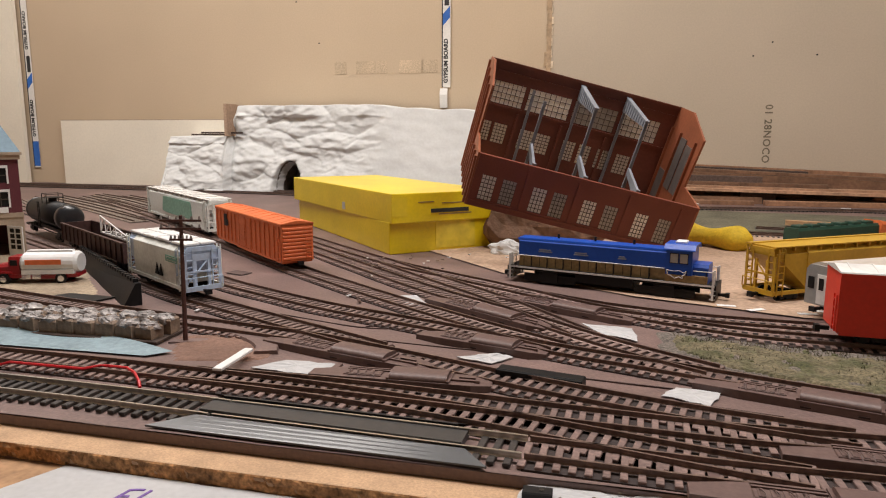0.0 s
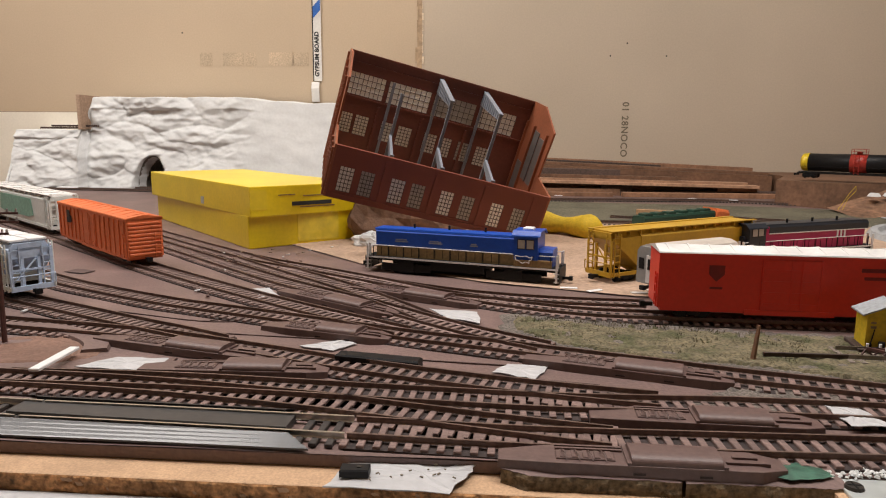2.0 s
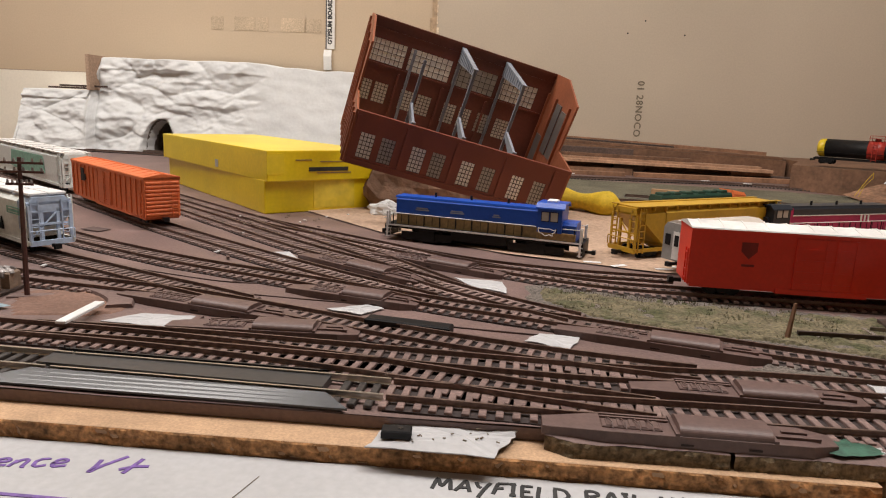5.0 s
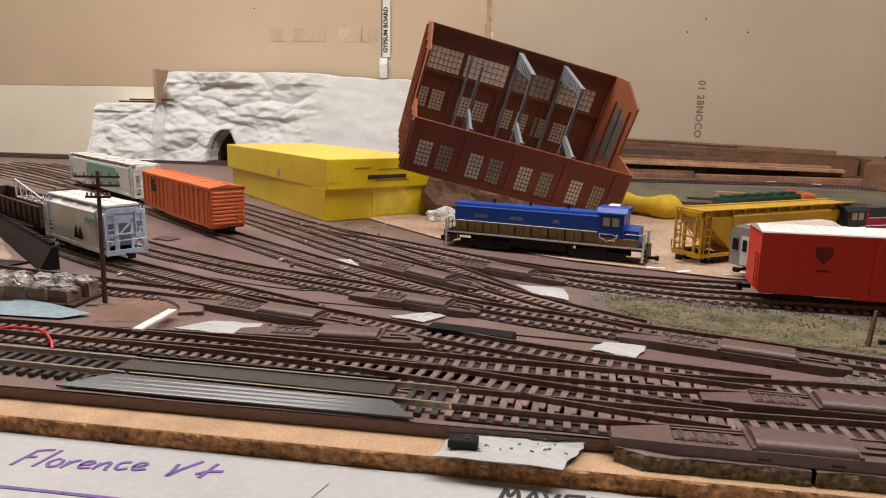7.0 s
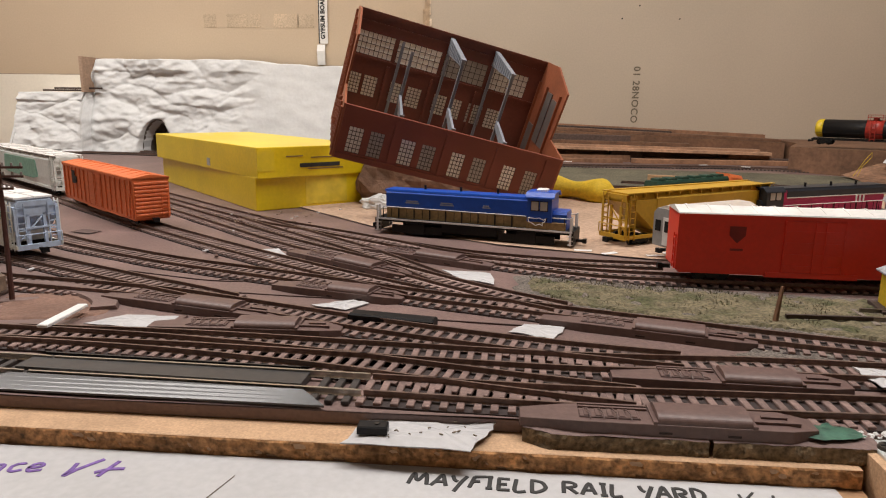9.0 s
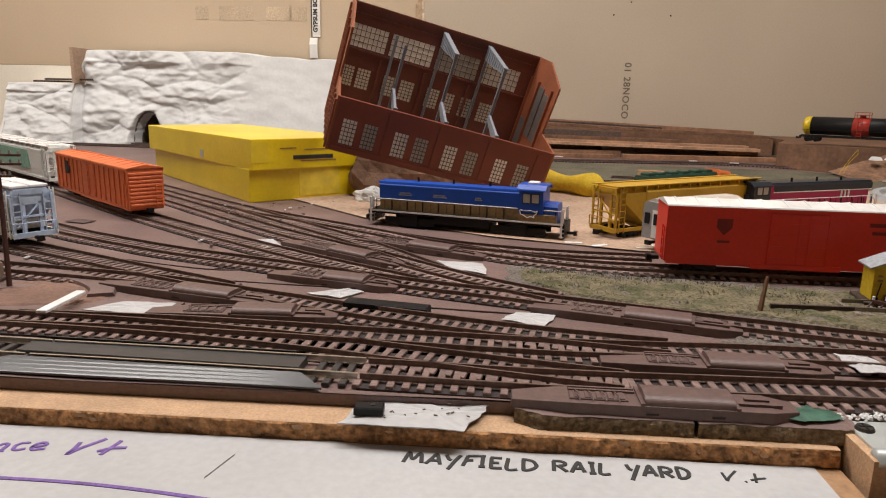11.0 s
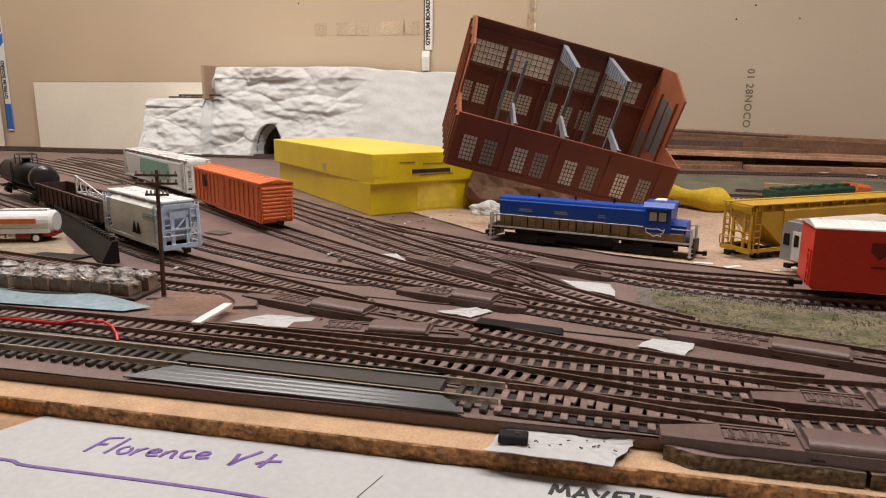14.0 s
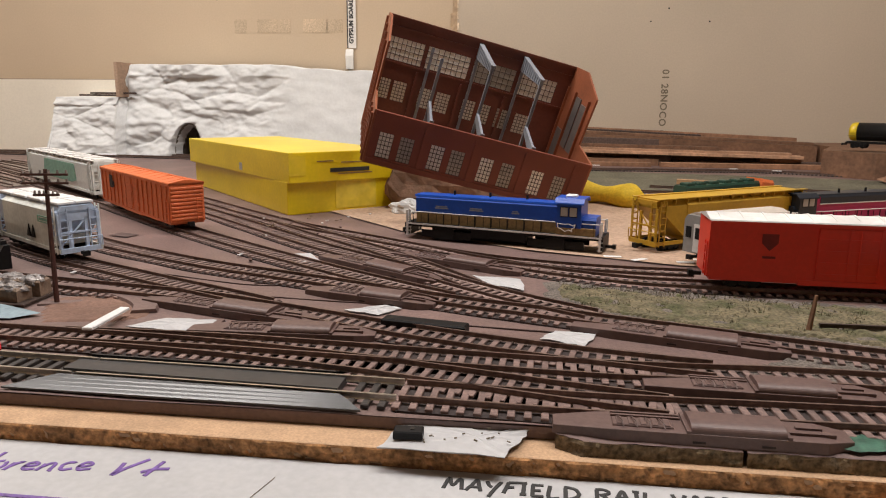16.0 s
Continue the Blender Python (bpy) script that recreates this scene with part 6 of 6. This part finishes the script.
for k, (a, b) in enumerate((((.40, .93), (.62, .86)), ((.44, .99), (.66, .885)), ((.52, 1.03), (.70, .90)))):
    track([a, ((a[0] + b[0]) / 2, (a[1] + b[1]) / 2), b], TIEDARK, STEELRAIL, "loose dark track by the turntable")
solid("wood_strip", Shape().box(-.06, .06, -.006, .006, 0, .007), mat("pale_stripwood", (0.42, 0.25, 0.13), 0.7, scale=150, vary=0.2), pose(.545, .985, .0046, 0, 0, -28), "pale loose wooden strip", "wood strip", "stacked wood strips")

# ---- grass, ballast ----
def patch(pts, z, m, name, label, category, seed, amp=.0015, step=.003):
    """Uneven ground cover inside an outline."""
    xs, ys = [p[0] for p in pts], [p[1] for p in pts]
    def inside(x, y):
        c = False
        for (x1, y1), (x2, y2) in zip(pts, pts[1:] + pts[:1]):
            if (y1 > y) != (y2 > y) and x < (x2 - x1) * (y - y1) / (y2 - y1) + x1:
                c = not c
        return c
    s, idx = Shape(), {}
    nx, ny = int((max(xs) - min(xs)) / step) + 1, int((max(ys) - min(ys)) / step) + 1
    v, f = [], []
    for j in range(ny + 1):
        for i in range(nx + 1):
            x, y = min(xs) + i * step, min(ys) + j * step
            wob = .005 * noise.noise((x * 60, y * 60, seed))
            if inside(x + wob, y - wob):
                idx[i, j] = len(v)
                v.append((x, y, z + amp * (.5 + noise.noise((x * 120, y * 120, seed)))))
    for (i, j), a in idx.items():
        q = [idx.get((i + 1, j)), idx.get((i + 1, j + 1)), idx.get((i, j + 1))]
        if None not in q:
            f.append((a, *q))
    rim = [(i, j) for i, j in idx if any((i + a, j + b) not in idx for a in (-1, 0, 1) for b in (-1, 0, 1))]
    for key in rim:
        x, y, q = v[idx[key]]
        v[idx[key]] = (x, y, -.0004)
    s.add(v, f)
    return tagged(part(name, s, m), label, category, kind="stuff")


patch([(0.145, 0.470), (0.24, 0.425), (0.34, 0.392), (0.50, 0.345), (0.55, 0.24), (0.40, 0.24), (0.30, 0.288), (0.24, 0.325), (0.18, 0.365), (0.135, 0.41)], .0003, BALLAST, "ballast", "grey ballast round the right-hand tracks", "ballast", 3, .0012)
patch([(0.155, 0.455), (0.23, 0.412), (0.30, 0.395), (0.36, 0.376), (0.48, 0.345), (0.52, 0.28), (0.36, 0.292), (0.31, 0.300), (0.25, 0.337), (0.21, 0.352), (0.165, 0.385), (0.145, 0.42)], .0011, GRASS, "grass_mat", "short dry green static grass", "grass", 9, .0016, .0025)
patch([(0.19, 0.278), (0.30, 0.243), (0.45, 0.20), (0.45, 0.27), (0.36, 0.285), (0.27, 0.305), (0.23, 0.315), (0.20, 0.30)], .0002, BALLAST, "ballast", "grey ballast between the tracks", "ballast", 5, .0012)
random.seed(31)
tuft = Shape()
count = 0
while count < 5200:
    x, t = random.uniform(.155, .50), random.random()
    hi, lo = .452 - (x - .155) * .38, .40 - (x - .155) * (.55 if x < .30 else .40)
    lo = max(lo, .288)
    y = lo + (hi - lo) * t
    if noise.noise((x * 40, y * 40, 1)) < -.12:
        count += 1
        continue
    hgt, a, w = random.uniform(.0010, .0028), random.uniform(0, math.tau), .00035
    dx, dy = random.uniform(-.0015, .0015), random.uniform(-.0015, .0015)
    tuft.add([(x - w * math.cos(a), y - w * math.sin(a), .001), (x + w * math.cos(a), y + w * math.sin(a), .001), (x + dx, y + dy, .001 + hgt)], [(0, 1, 2)])
    count += 1
tagged(part("grass_blades", tuft, GRASS), "tufts of dry green static grass", "grass", kind="stuff")
foam = Shape()
for k in range(170):
    x = random.uniform(.16, .50)
    y = random.uniform(max(.41 - (x - .155) * .5, .295), .445 - (x - .155) * .38)
    r = random.uniform(.0005, .0015)
    foam.box(-r * 1.5, r * 1.5, -r, r, -.0004, r * .8, pose(x, y, .0012, random.uniform(-12, 12), random.uniform(-12, 12), random.uniform(0, 180)), top=r * .6)
tagged(part("foam_clumps", foam, mat("green_foam", (0.115, 0.115, 0.055), 0.95, scale=700, vary=0.5, bump=0.8)), "small clumps of green ground foam", "ground foam", kind="stuff")

shed = thing("yard_shed", place((0.3385, 0.3600), (0.3695, 0.3480), .0022) @ Matrix.Scale(0.72, 4), "small yellow shed with a grey roof on a wooden deck", "model shed")
yel = mat("yellow_shed_paint", (0.62, 0.44, 0.02), 0.6, scale=300, vary=0.15, bump=0.1)
part("deck", Shape().cbox(-.022, .022, -.019, .016, 0, .0026, .0004), PLANKDARK, shed)
part("wall", Shape().prism([(-.012, .0026), (.012, .0026), (.012, .030), (-.012, .030)], -.0155, .0155).add([(-.0155, -.012, .030), (.0155, -.012, .030), (.0155, .012, .030), (-.0155, .012, .030), (0.004, -.012, .0385), (0.004, .012, .0385)], [(0, 1, 4), (3, 2, 5), (1, 2, 5, 4), (0, 3, 5, 4)]), yel, shed)
part("roof_slope", Shape().add([(-.0195, -.0145, .0290), (0.004, -.0145, .0395), (0.004, .0145, .0395), (-.0195, .0145, .0290), (-.0195, -.0145, .0302), (0.004, -.0145, .0407), (0.004, .0145, .0407), (-.0195, .0145, .0302)], [(0, 1, 2, 3), (4, 5, 6, 7), (0, 1, 5, 4), (1, 2, 6, 5), (2, 3, 7, 6), (3, 0, 4, 7)]), mat("grey_shed_roof", (0.33, 0.35, 0.37), 0.6, scale=300, vary=0.2), shed)
part("roof_slope", Shape().add([(.0195, -.0145, .0275), (0.004, -.0145, .0395), (0.004, .0145, .0395), (.0195, .0145, .0275), (.0195, -.0145, .0287), (0.004, -.0145, .0407), (0.004, .0145, .0407), (.0195, .0145, .0287)], [(0, 1, 2, 3), (4, 5, 6, 7), (0, 1, 5, 4), (1, 2, 6, 5), (2, 3, 7, 6), (3, 0, 4, 7)]), BROWNCAR, shed)
part("door", Shape().box(-.001, .0085, -.0126, -.012, .0028, .026), mat("yellow_door", (0.55, 0.36, 0.02), 0.6), shed)
part("porthole", Shape().rod((.004, -.0127, .0215), (.004, -.0131, .0215), .0020, 12), BLACK, shed)
part("chimney", Shape().rod((.006, .004, .036), (.006, .004, .047), .0011, 8), STEELGREY, shed)
part("barrel", Shape().rod((-.0045, -.0155, .0026), (-.0045, -.0155, .0085), .0026, 12), BLACK, shed)
part("shovel", Shape().rod((-.0125, -.0135, .003), (-.0095, -.0124, .018), .0005, 5).box(-.0140, -.0110, -.0142, -.0134, .0026, .006), BLACK, shed)
part("notice", Shape().box(-.0125, -.0085, -.0126, -.0121, .0185, .0205).box(-.0125, -.0088, -.0126, -.0121, .0225, .0240), GOLD, shed, "small printed notice bars")
for k in range(3):
    horse = thing("saw_horse", pose(0.3395 + k * .0065, 0.3325 - k * .0022, .0015, 0, 0, -62), "small brown track bumper stake with white tips", "bumper stake", "bumper stakes")
    part("beam", Shape().box(-.011, .011, -.0008, .0008, .004, .0056), POLEBROWN, horse)
    for x in (-.010, 0, .010):
        part("tip", Shape().rod((x, 0, .0056), (x, 0, .0076), .0008, 8), WHITE, horse)
        part("leg", Shape().rods([(x - .002, -.003, 0), (x, 0, .005), (x + .002, .003, 0)], .0006, 5), POLEBROWN, horse)
track([(0.322, 0.345), (0.37, 0.332), (0.44, 0.315)], TIEGREY, GREYRAIL, "short siding with grey ties beside the shed")
solid("stake", Shape().box(-.0011, .0011, -.0011, .0011, 0, .020, top=.0004), PLANK, pose(0.2675, 0.346, .001, 3, 4, 20), "thin wooden stake in the grass", "stake")
solid("beam", Shape().box(-.026, .026, -.0010, .0010, 0, .0022), PLANKDARK, place((0.275, 0.3475), (0.325, 0.3365), .0022), "long thin wooden beam lying in the grass", "beam")


# ---- left yard: pole, pallets, sheet, truck, fire station ----
pole = thing("telegraph_pole", pose(-0.1635, 0.4310, 0.0, 0, 1.1, 8) @ Matrix.Diagonal((1, 1, .93, 1)), "brown model telegraph pole with crossarms", "telegraph pole")
part("shaft", Shape().rod((0, 0, 0), (0, 0, .088), .0016, 8, .0011), POLEBROWN, pole)
for z, w in ((.084, .0125), (.0785, .0125), (.071, .007)):
    arm = part("crossarm", Shape().box(-w, w, -.0022, -.0009, z, z + .0014), POLEBROWN, pole)
    for k in range(6):
        x = -w + .001 + k * (2 * w - .002) / 5
        part("insulator", Shape().rod((x, -.0015, z + .0014), (x, -.0015, z + .0036), .0008, 7, .0005), CLEARISH, arm, "cloudy clear insulator")
part("foot", Shape().cbox(-.010, .014, -.0035, .0035, 0, .0012, .0004), GROUND, pole)

random.seed(17)
pallet_pose = place((-0.307, 0.460), (-0.174, 0.434))
pal = solid("pallet_board", Shape().cbox(-.070, .066, -.013, .017, 0.0005, .0024, .0004), PLANKDARK, pallet_pose, "thin dark board under the wrapped bales", "board")
for row, y in ((0, -.004), (1, .009)):
    for k in range(9):
        x = -.062 + k * .0146 + random.uniform(-.001, .001) + row * .004
        if x > .060:
            continue
        h = random.uniform(.0078, .0098) + row * .0018
        bale = thing("wrapped_bale", pallet_pose @ pose(x, y, .0025, 0, 0, random.uniform(-10, 10)), "small kraft bale wrapped in cloudy plastic", "bale", "wrapped bales")
        part("carton", Shape().cbox(-.0066, .0066, -.0055, .0055, 0, h, .0014), KRAFT, bale)
        top_lump = boulder(.0069, .0060, .0036, random.uniform(0, 50), 10, .36, False)
        part("wrap", top_lump, CLEARISH, bale, "crumpled cloudy plastic wrap", m=pose(random.uniform(-.001, .001), random.uniform(-.001, .001), h - .0010, random.uniform(-9, 9), 0, random.uniform(-12, 12)))
sh = Shape()
nx, ny = 40, 8
for j in range(ny + 1):
    for i in range(nx + 1):
        t, w = i / nx, j / ny
        x = -.42 + .245 * t + .014 * (1 - w) * t
        front = .398 - .19 * (x + .173)
        y = front + (1 - w) * (.010 + .022 * min(1, 4 * (1 - t)))
        sh.v.append((x, y, .0008 + .0050 * (1 - w) * (.55 + .45 * math.sin(t * 15 + .8)) * (1.05 - t) ** .5))
sh.f += [(j * (nx + 1) + i, j * (nx + 1) + i + 1, (j + 1) * (nx + 1) + i + 1, (j + 1) * (nx + 1) + i) for j in range(ny) for i in range(nx)]
solid("blue_sheet", sh, TARP, pose(0, 0, .0004), "wavy blue-grey sheet laid beside the track", "sheet", smooth=True)
patch([(-0.178, 0.446), (-0.135, 0.448), (-0.104, 0.425), (-0.098, 0.400), (-0.115, 0.386), (-0.158, 0.392), (-0.166, 0.41)], .0004, DIRTPATCH, "dirt_patch", "reddish brown bare patch by the pole", "dirt", 2, .0006)
arc_pts = spline([(-0.181, 0.466), (-0.150, 0.458), (-0.125, 0.441), (-0.109, 0.422), (-0.104, 0.403)], .004)
solid("curved_kerb", ribbon(arc_pts, 0, [(-.0075, 0), (.0075, 0), (.0065, .0022), (-.0065, .0022)]), GROUND, pose(0, 0, .0003), "curved brown roadbed off-cut", "roadbed piece")
wpts = [Vector(p) for p in ((-0.252, 0.371, .002), (-0.240, 0.373, .0052), (-0.215, 0.368, .0052), (-0.195, 0.366, .0042), (-0.185, 0.369, .0052), (-0.170, 0.366, .0050), (-0.163, 0.360, .0045), (-0.157, 0.352, .0030), (-0.154, 0.3465, .0012))]
solid("red_wire", Shape().rods(wpts, .0008, 6), REDWIRE, pose(0, 0, 0), "thin red wire lying over the track", "wire")
solid("white_strip", Shape().cbox(-.0185, .0185, -.0027, .0027, 0, .0016, .0004), WHITE, place((-0.119, 0.3655), (-0.113, 0.398), .0046), "white plastic strip across the track", "plastic strip")
solid("white_strip", Shape().cbox(-.0035, .0035, -.0022, .0022, 0, .0016, .0004), WHITE, pose(-.1225, .3535, .0005, 0, 0, 10), "small white plastic scrap", "plastic strip")
random.seed(12)
for k in range(7):
    x, y = random.choice(((-.19, .52), (-.06, .55), (-.01, .66), (.02, .64), (-.13, .48), (.08, .30), (-.05, .49)))
    solid("paint_chip", Shape().box(-.004, .004, -.0012, .0012, 0, .0008), PAPER if k % 2 else BROWNCAR, pose(x + random.uniform(-.02, .02), y + random.uniform(-.02, .02), .0012, 0, 0, random.uniform(0, 180)), "small loose chip on the board", "chip", "loose chips")

tw = thing("trestle_ramp", place((-0.388, 0.712), (-0.238, 0.523)), "black plastic ramp wall with a notched top", "ramp wall")
rs = Shape().add([(-.120, -.004, 0), (.120, -.010, 0), (.120, .004, 0), (-.120, .004, 0), (-.120, .000, .014), (.120, .000, .0175), (.120, .004, .0175), (-.120, .004, .014)], [(3, 2, 1, 0), (4, 5, 6, 7), (0, 1, 5, 4), (1, 2, 6, 5), (2, 3, 7, 6), (3, 0, 4, 7)])
part("wall", rs, BLACK, tw)
for k in range(26):
    part("notch", Shape().box(-.115 + k * .009, -.111 + k * .009, -.0005, .0035, .0138 + k * .00013, .0168 + k * .00013), BLACK, tw)
solid("dark_card", Shape().add([(-.040, -.012, 0.0012), (.020, -.020, 0.0012), (.034, .0, .0012), (-.01, .012, .0012), (-.040, -.012, 0), (.020, -.020, 0), (.034, .0, 0), (-.01, .012, 0)], [(0, 1, 2, 3), (4, 5, 6, 7), (0, 1, 5, 4), (1, 2, 6, 5), (2, 3, 7, 6), (3, 0, 4, 7)]), BLACK, pose(-.300, .545, .0006), "dark flat card beside the ramp", "card")

truck = thing("tanker_truck", place((-0.335, 0.612), (-0.392, 0.605)) @ Matrix.Scale(1.08, 4), "red toy tanker truck with a white tank", "toy truck")
RT = mat("toy_red_paint", (0.30, 0.012, 0.015), 0.3, vary=0.06, bump=0.02)
CHROME = mat("chrome", (0.75, 0.75, 0.75), 0.15, metal=1.0, vary=0.05, bump=0)
part("chassis", Shape().box(-.031, .030, -.009, .009, .0052, .0082).box(-.020, .010, -.0105, .0105, .0045, .0075), RT, truck)
tp = [(.0115 * math.cos(a), .0165 + .0095 * math.sin(a)) for a in [k * math.tau / 20 for k in range(20)]]
tk = part("tank", Shape().prism(tp, -.029, .011).prism(tp, .011, .0135, taper=[(y * .8, .0165 + (z - .0165) * .8) for y, z in tp]).prism([(y * .8, .0165 + (z - .0165) * .8) for y, z in tp], -.0315, -.029, taper=tp).box(-.029, .0115, -.0118, .0118, .0085, .0120).box(-.026, .010, -.003, .003, .0255, .0270), WHITE, truck, "white rounded tank", smooth=False)
part("stripe", Shape().box(-.020, .008, .0112, .0121, .0165, .0205), ORANGE, tk, "orange-red side stripe")
part("cab", Shape().prism([(-.0085, .008), (.0085, .008), (.0085, .0185), (.0070, .0225), (-.0070, .0225), (-.0085, .0185)], .0142, .0225), RT, truck)
part("bonnet", Shape().prism([(-.0072, .007), (.0072, .007), (.0072, .0140), (.005, .0160), (-.005, .0160), (-.0072, .0140)], .0225, .0325).box(.020, .0325, -.0100, .0100, .0090, .0105), RT, truck)
part("window", Shape().box(.0158, .0212, -.0088, .0088, .0155, .0200), BLACK, truck)
part("bumper", Shape().box(.0325, .0340, -.0095, .0095, .0045, .0075), CHROME, truck)
part("fuel_tank", Shape().box(-.003, .004, .0085, .0108, .0045, .0085).box(.005, .012, .0085, .0108, .0045, .0085), CHROME, truck)
for x in (.0265, -.0185):
    for s in (-1, 1):
        w = part("wheel", Shape().rod((x, s * .0075, .0046), (x, s * .0108, .0046), .0046, 18), BLACK, truck, "black tyre")
        part("hub", Shape().rod((x, s * .0106, .0046), (x, s * .0111, .0046), .0026, 12), CHROME, w, "chrome hub")

fire = thing("fire_station", pose(-0.4690, 0.7507, 0.0, 0, 0, 36), "maroon brick model fire station with a blue-grey roof", "model building")
FW, FD, FH = .085, .10, .105
def station_holes():
    return [(-.026, -.012, .080, .096), (-.026, -.012, .054, .070), (-.068, -.054, .080, .096), (-.068, -.054, .054, .070), (-.062, -.016, 0.0, .034)]
part("front_wall", pierced(-FW, 0, .046, FH, 0, .003, [h for h in station_holes() if h[2] > .04]), MAROON, fire, "maroon brick front")
part("side_wall", Shape().box(-.003, 0, .003, FD, .046, FH).box(-FW, -FW + .003, .003, FD, .046, FH).box(-FW + .003, -.003, FD - .003, FD, 0, FH), MAROON, fire)
part("stone_base", pierced(-FW, 0, 0, .046, 0, .003, [(-.062, -.016, 0.0005, .034)]).box(-.003, .0008, .003, FD, 0, .046).box(-FW, .001, -.0012, 0, .042, .047), TRIM, fire, "tan stone ground floor")
part("cornice", Shape().box(-FW - .002, .002, -.003, FD, FH, FH + .005).box(-FW - .004, .004, -.005, FD, FH + .005, FH + .008), TRIM, fire, "stone cornice")
part("roof", Shape().add([(-FW - .003, -.004, FH + .008), (.003, -.004, FH + .008), (.003, FD, FH + .008), (-FW - .003, FD, FH + .008), (-FW + .022, .030, FH + .062), (-.026, .030, FH + .062), (-.026, FD - .03, FH + .062), (-FW + .022, FD - .03, FH + .062)], [(3, 2, 1, 0), (4, 5, 6, 7), (0, 1, 5, 4), (1, 2, 6, 5), (2, 3, 7, 6), (3, 0, 4, 7)]), SLATE, fire)
for h in station_holes()[:4]:
    a, b, c, d = h
    w = part("window", Shape().box(a, b, .0012, .0018, c, d), BLACK, fire, "dark window with a white arch")
    part("arch", Shape().box(a - .0018, a, -.0012, .0, c - .001, d + .001).box(b, b + .0018, -.0012, .0, c - .001, d + .001).box(a - .0018, b + .0018, -.0014, 0, d, d + .0028), WHITE, w)
    part("sash", Shape().box(a, b, .0004, .0012, (c + d) / 2 - .0005, (c + d) / 2 + .0005).box((a + b) / 2 - .0004, (a + b) / 2 + .0004, .0004, .0012, c, d), MUNTIN, w)
part("sign_board", Shape().box(-.060, -.013, -.0024, -.0012, .0475, .0535), WHITE, fire, "white sign board")
part("printed_bar", Shape().box(-.050, -.024, -.0028, -.0024, .0495, .0512), INK, fire)
dr = part("door", Shape().box(0, .0012, -.022, 0, .001, .033), WHITE, fire, "open white folding door", m=pose(-.016, -.0005, 0, 0, 0, 35))
for i in range(2):
    for j in range(4):
        part("pane", Shape().box(-.0004, .0016, -.019 + i * .009, -.013 + i * .009, .008 + j * .006, .0125 + j * .006), BLACK, dr)
part("brass_thing", Shape().rod((-.034, .010, .0), (-.034, .010, .018), .005, 12), GOLD, fire, "brassy object inside the doorway")

# ---- small left-overs ----
patch([(-0.60, 0.60), (-0.45, 0.555), (-0.31, 0.535), (-0.285, 0.560), (-0.345, 0.655), (-0.44, 0.745), (-0.56, 0.74), (-0.62, 0.68)], .0005, mat("sandy_road", (0.30, 0.235, 0.165), 0.85, scale=400, vary=0.25, bump=0.4, big=18, big_vary=0.25), "sandy_ground", "sandy tan ground under the toy truck", "ground cover", 6, .0006)
patch([(-0.42, 0.49), (-0.318, 0.475), (-0.300, 0.45), (-0.40, 0.455)], .0006, mat("yellow_scatter", (0.36, 0.29, 0.04), 0.9, scale=500, vary=0.4, bump=0.6), "yellow_scatter", "yellow ground scatter beside the bales", "ground cover", 8, .0012)
# Flat tile laid on the board; its dark colour is the hole's shade.
solid("board_hole", Shape().box(-.011, .011, -.007, .007, 0, .0003), JOINT, pose(-.199, .651, .0008, 0, 0, -30), "flat dark tile for the shade of a slot in the board", "slot")
solid("black_card", Shape().add([(0, 0, .001), (.045, -.028, .001), (.02, -.075, .001), (-.04, -.05, .001), (0, 0, 0), (.045, -.028, 0), (.02, -.075, 0), (-.04, -.05, 0)], [(0, 1, 2, 3), (4, 5, 6, 7), (0, 1, 5, 4), (1, 2, 6, 5), (2, 3, 7, 6), (3, 0, 4, 7)]), BLACK, BENCH @ pose(-.243, .224, -.0120), "black card corner on the bench lip", "card")
random.seed(44)
for u, v in ((.115, 1.405), (.165, 1.395), (.42, 1.37), (.49, 1.345)):
    solid("paint_chip", Shape().box(-.008, .008, -.003, .003, 0, .0012), WHITE, BENCH @ pose(u, v, .0048, 0, 0, random.uniform(-30, 30)), "small white chip on the back track", "chip", "loose chips")
for k in range(26):
    x, y = random.uniform(-.05, .07), random.uniform(.70, .76)
    if k > 8:
        x, y = random.uniform(-.10, .02), random.uniform(.62, .72)
    solid("debris_chip", Shape().box(-.0016, .0016, -.0009, .0009, 0, .0008), random.choice((WHITE, KRAFT, GREYRAIL, BROWNCAR)), pose(x, y, .0014 if k <= 8 else .0048, 0, 0, random.uniform(0, 180)), "tiny loose chip of debris", "chip", "loose chips")
for u, v in ((-.02, .568), (.0, .560), (.035, .556), (.05, .566)):
    p = BENCH @ Vector((u + .12, v, 0))
    solid("paint_fleck", Shape().box(-.007, .007, -.0025, .0025, 0, .0003), WHITE, pose(p.x, p.y, .0014, 0, 0, random.uniform(-20, 20)), "white paint fleck on the bare board", "paint fleck", "loose chips")
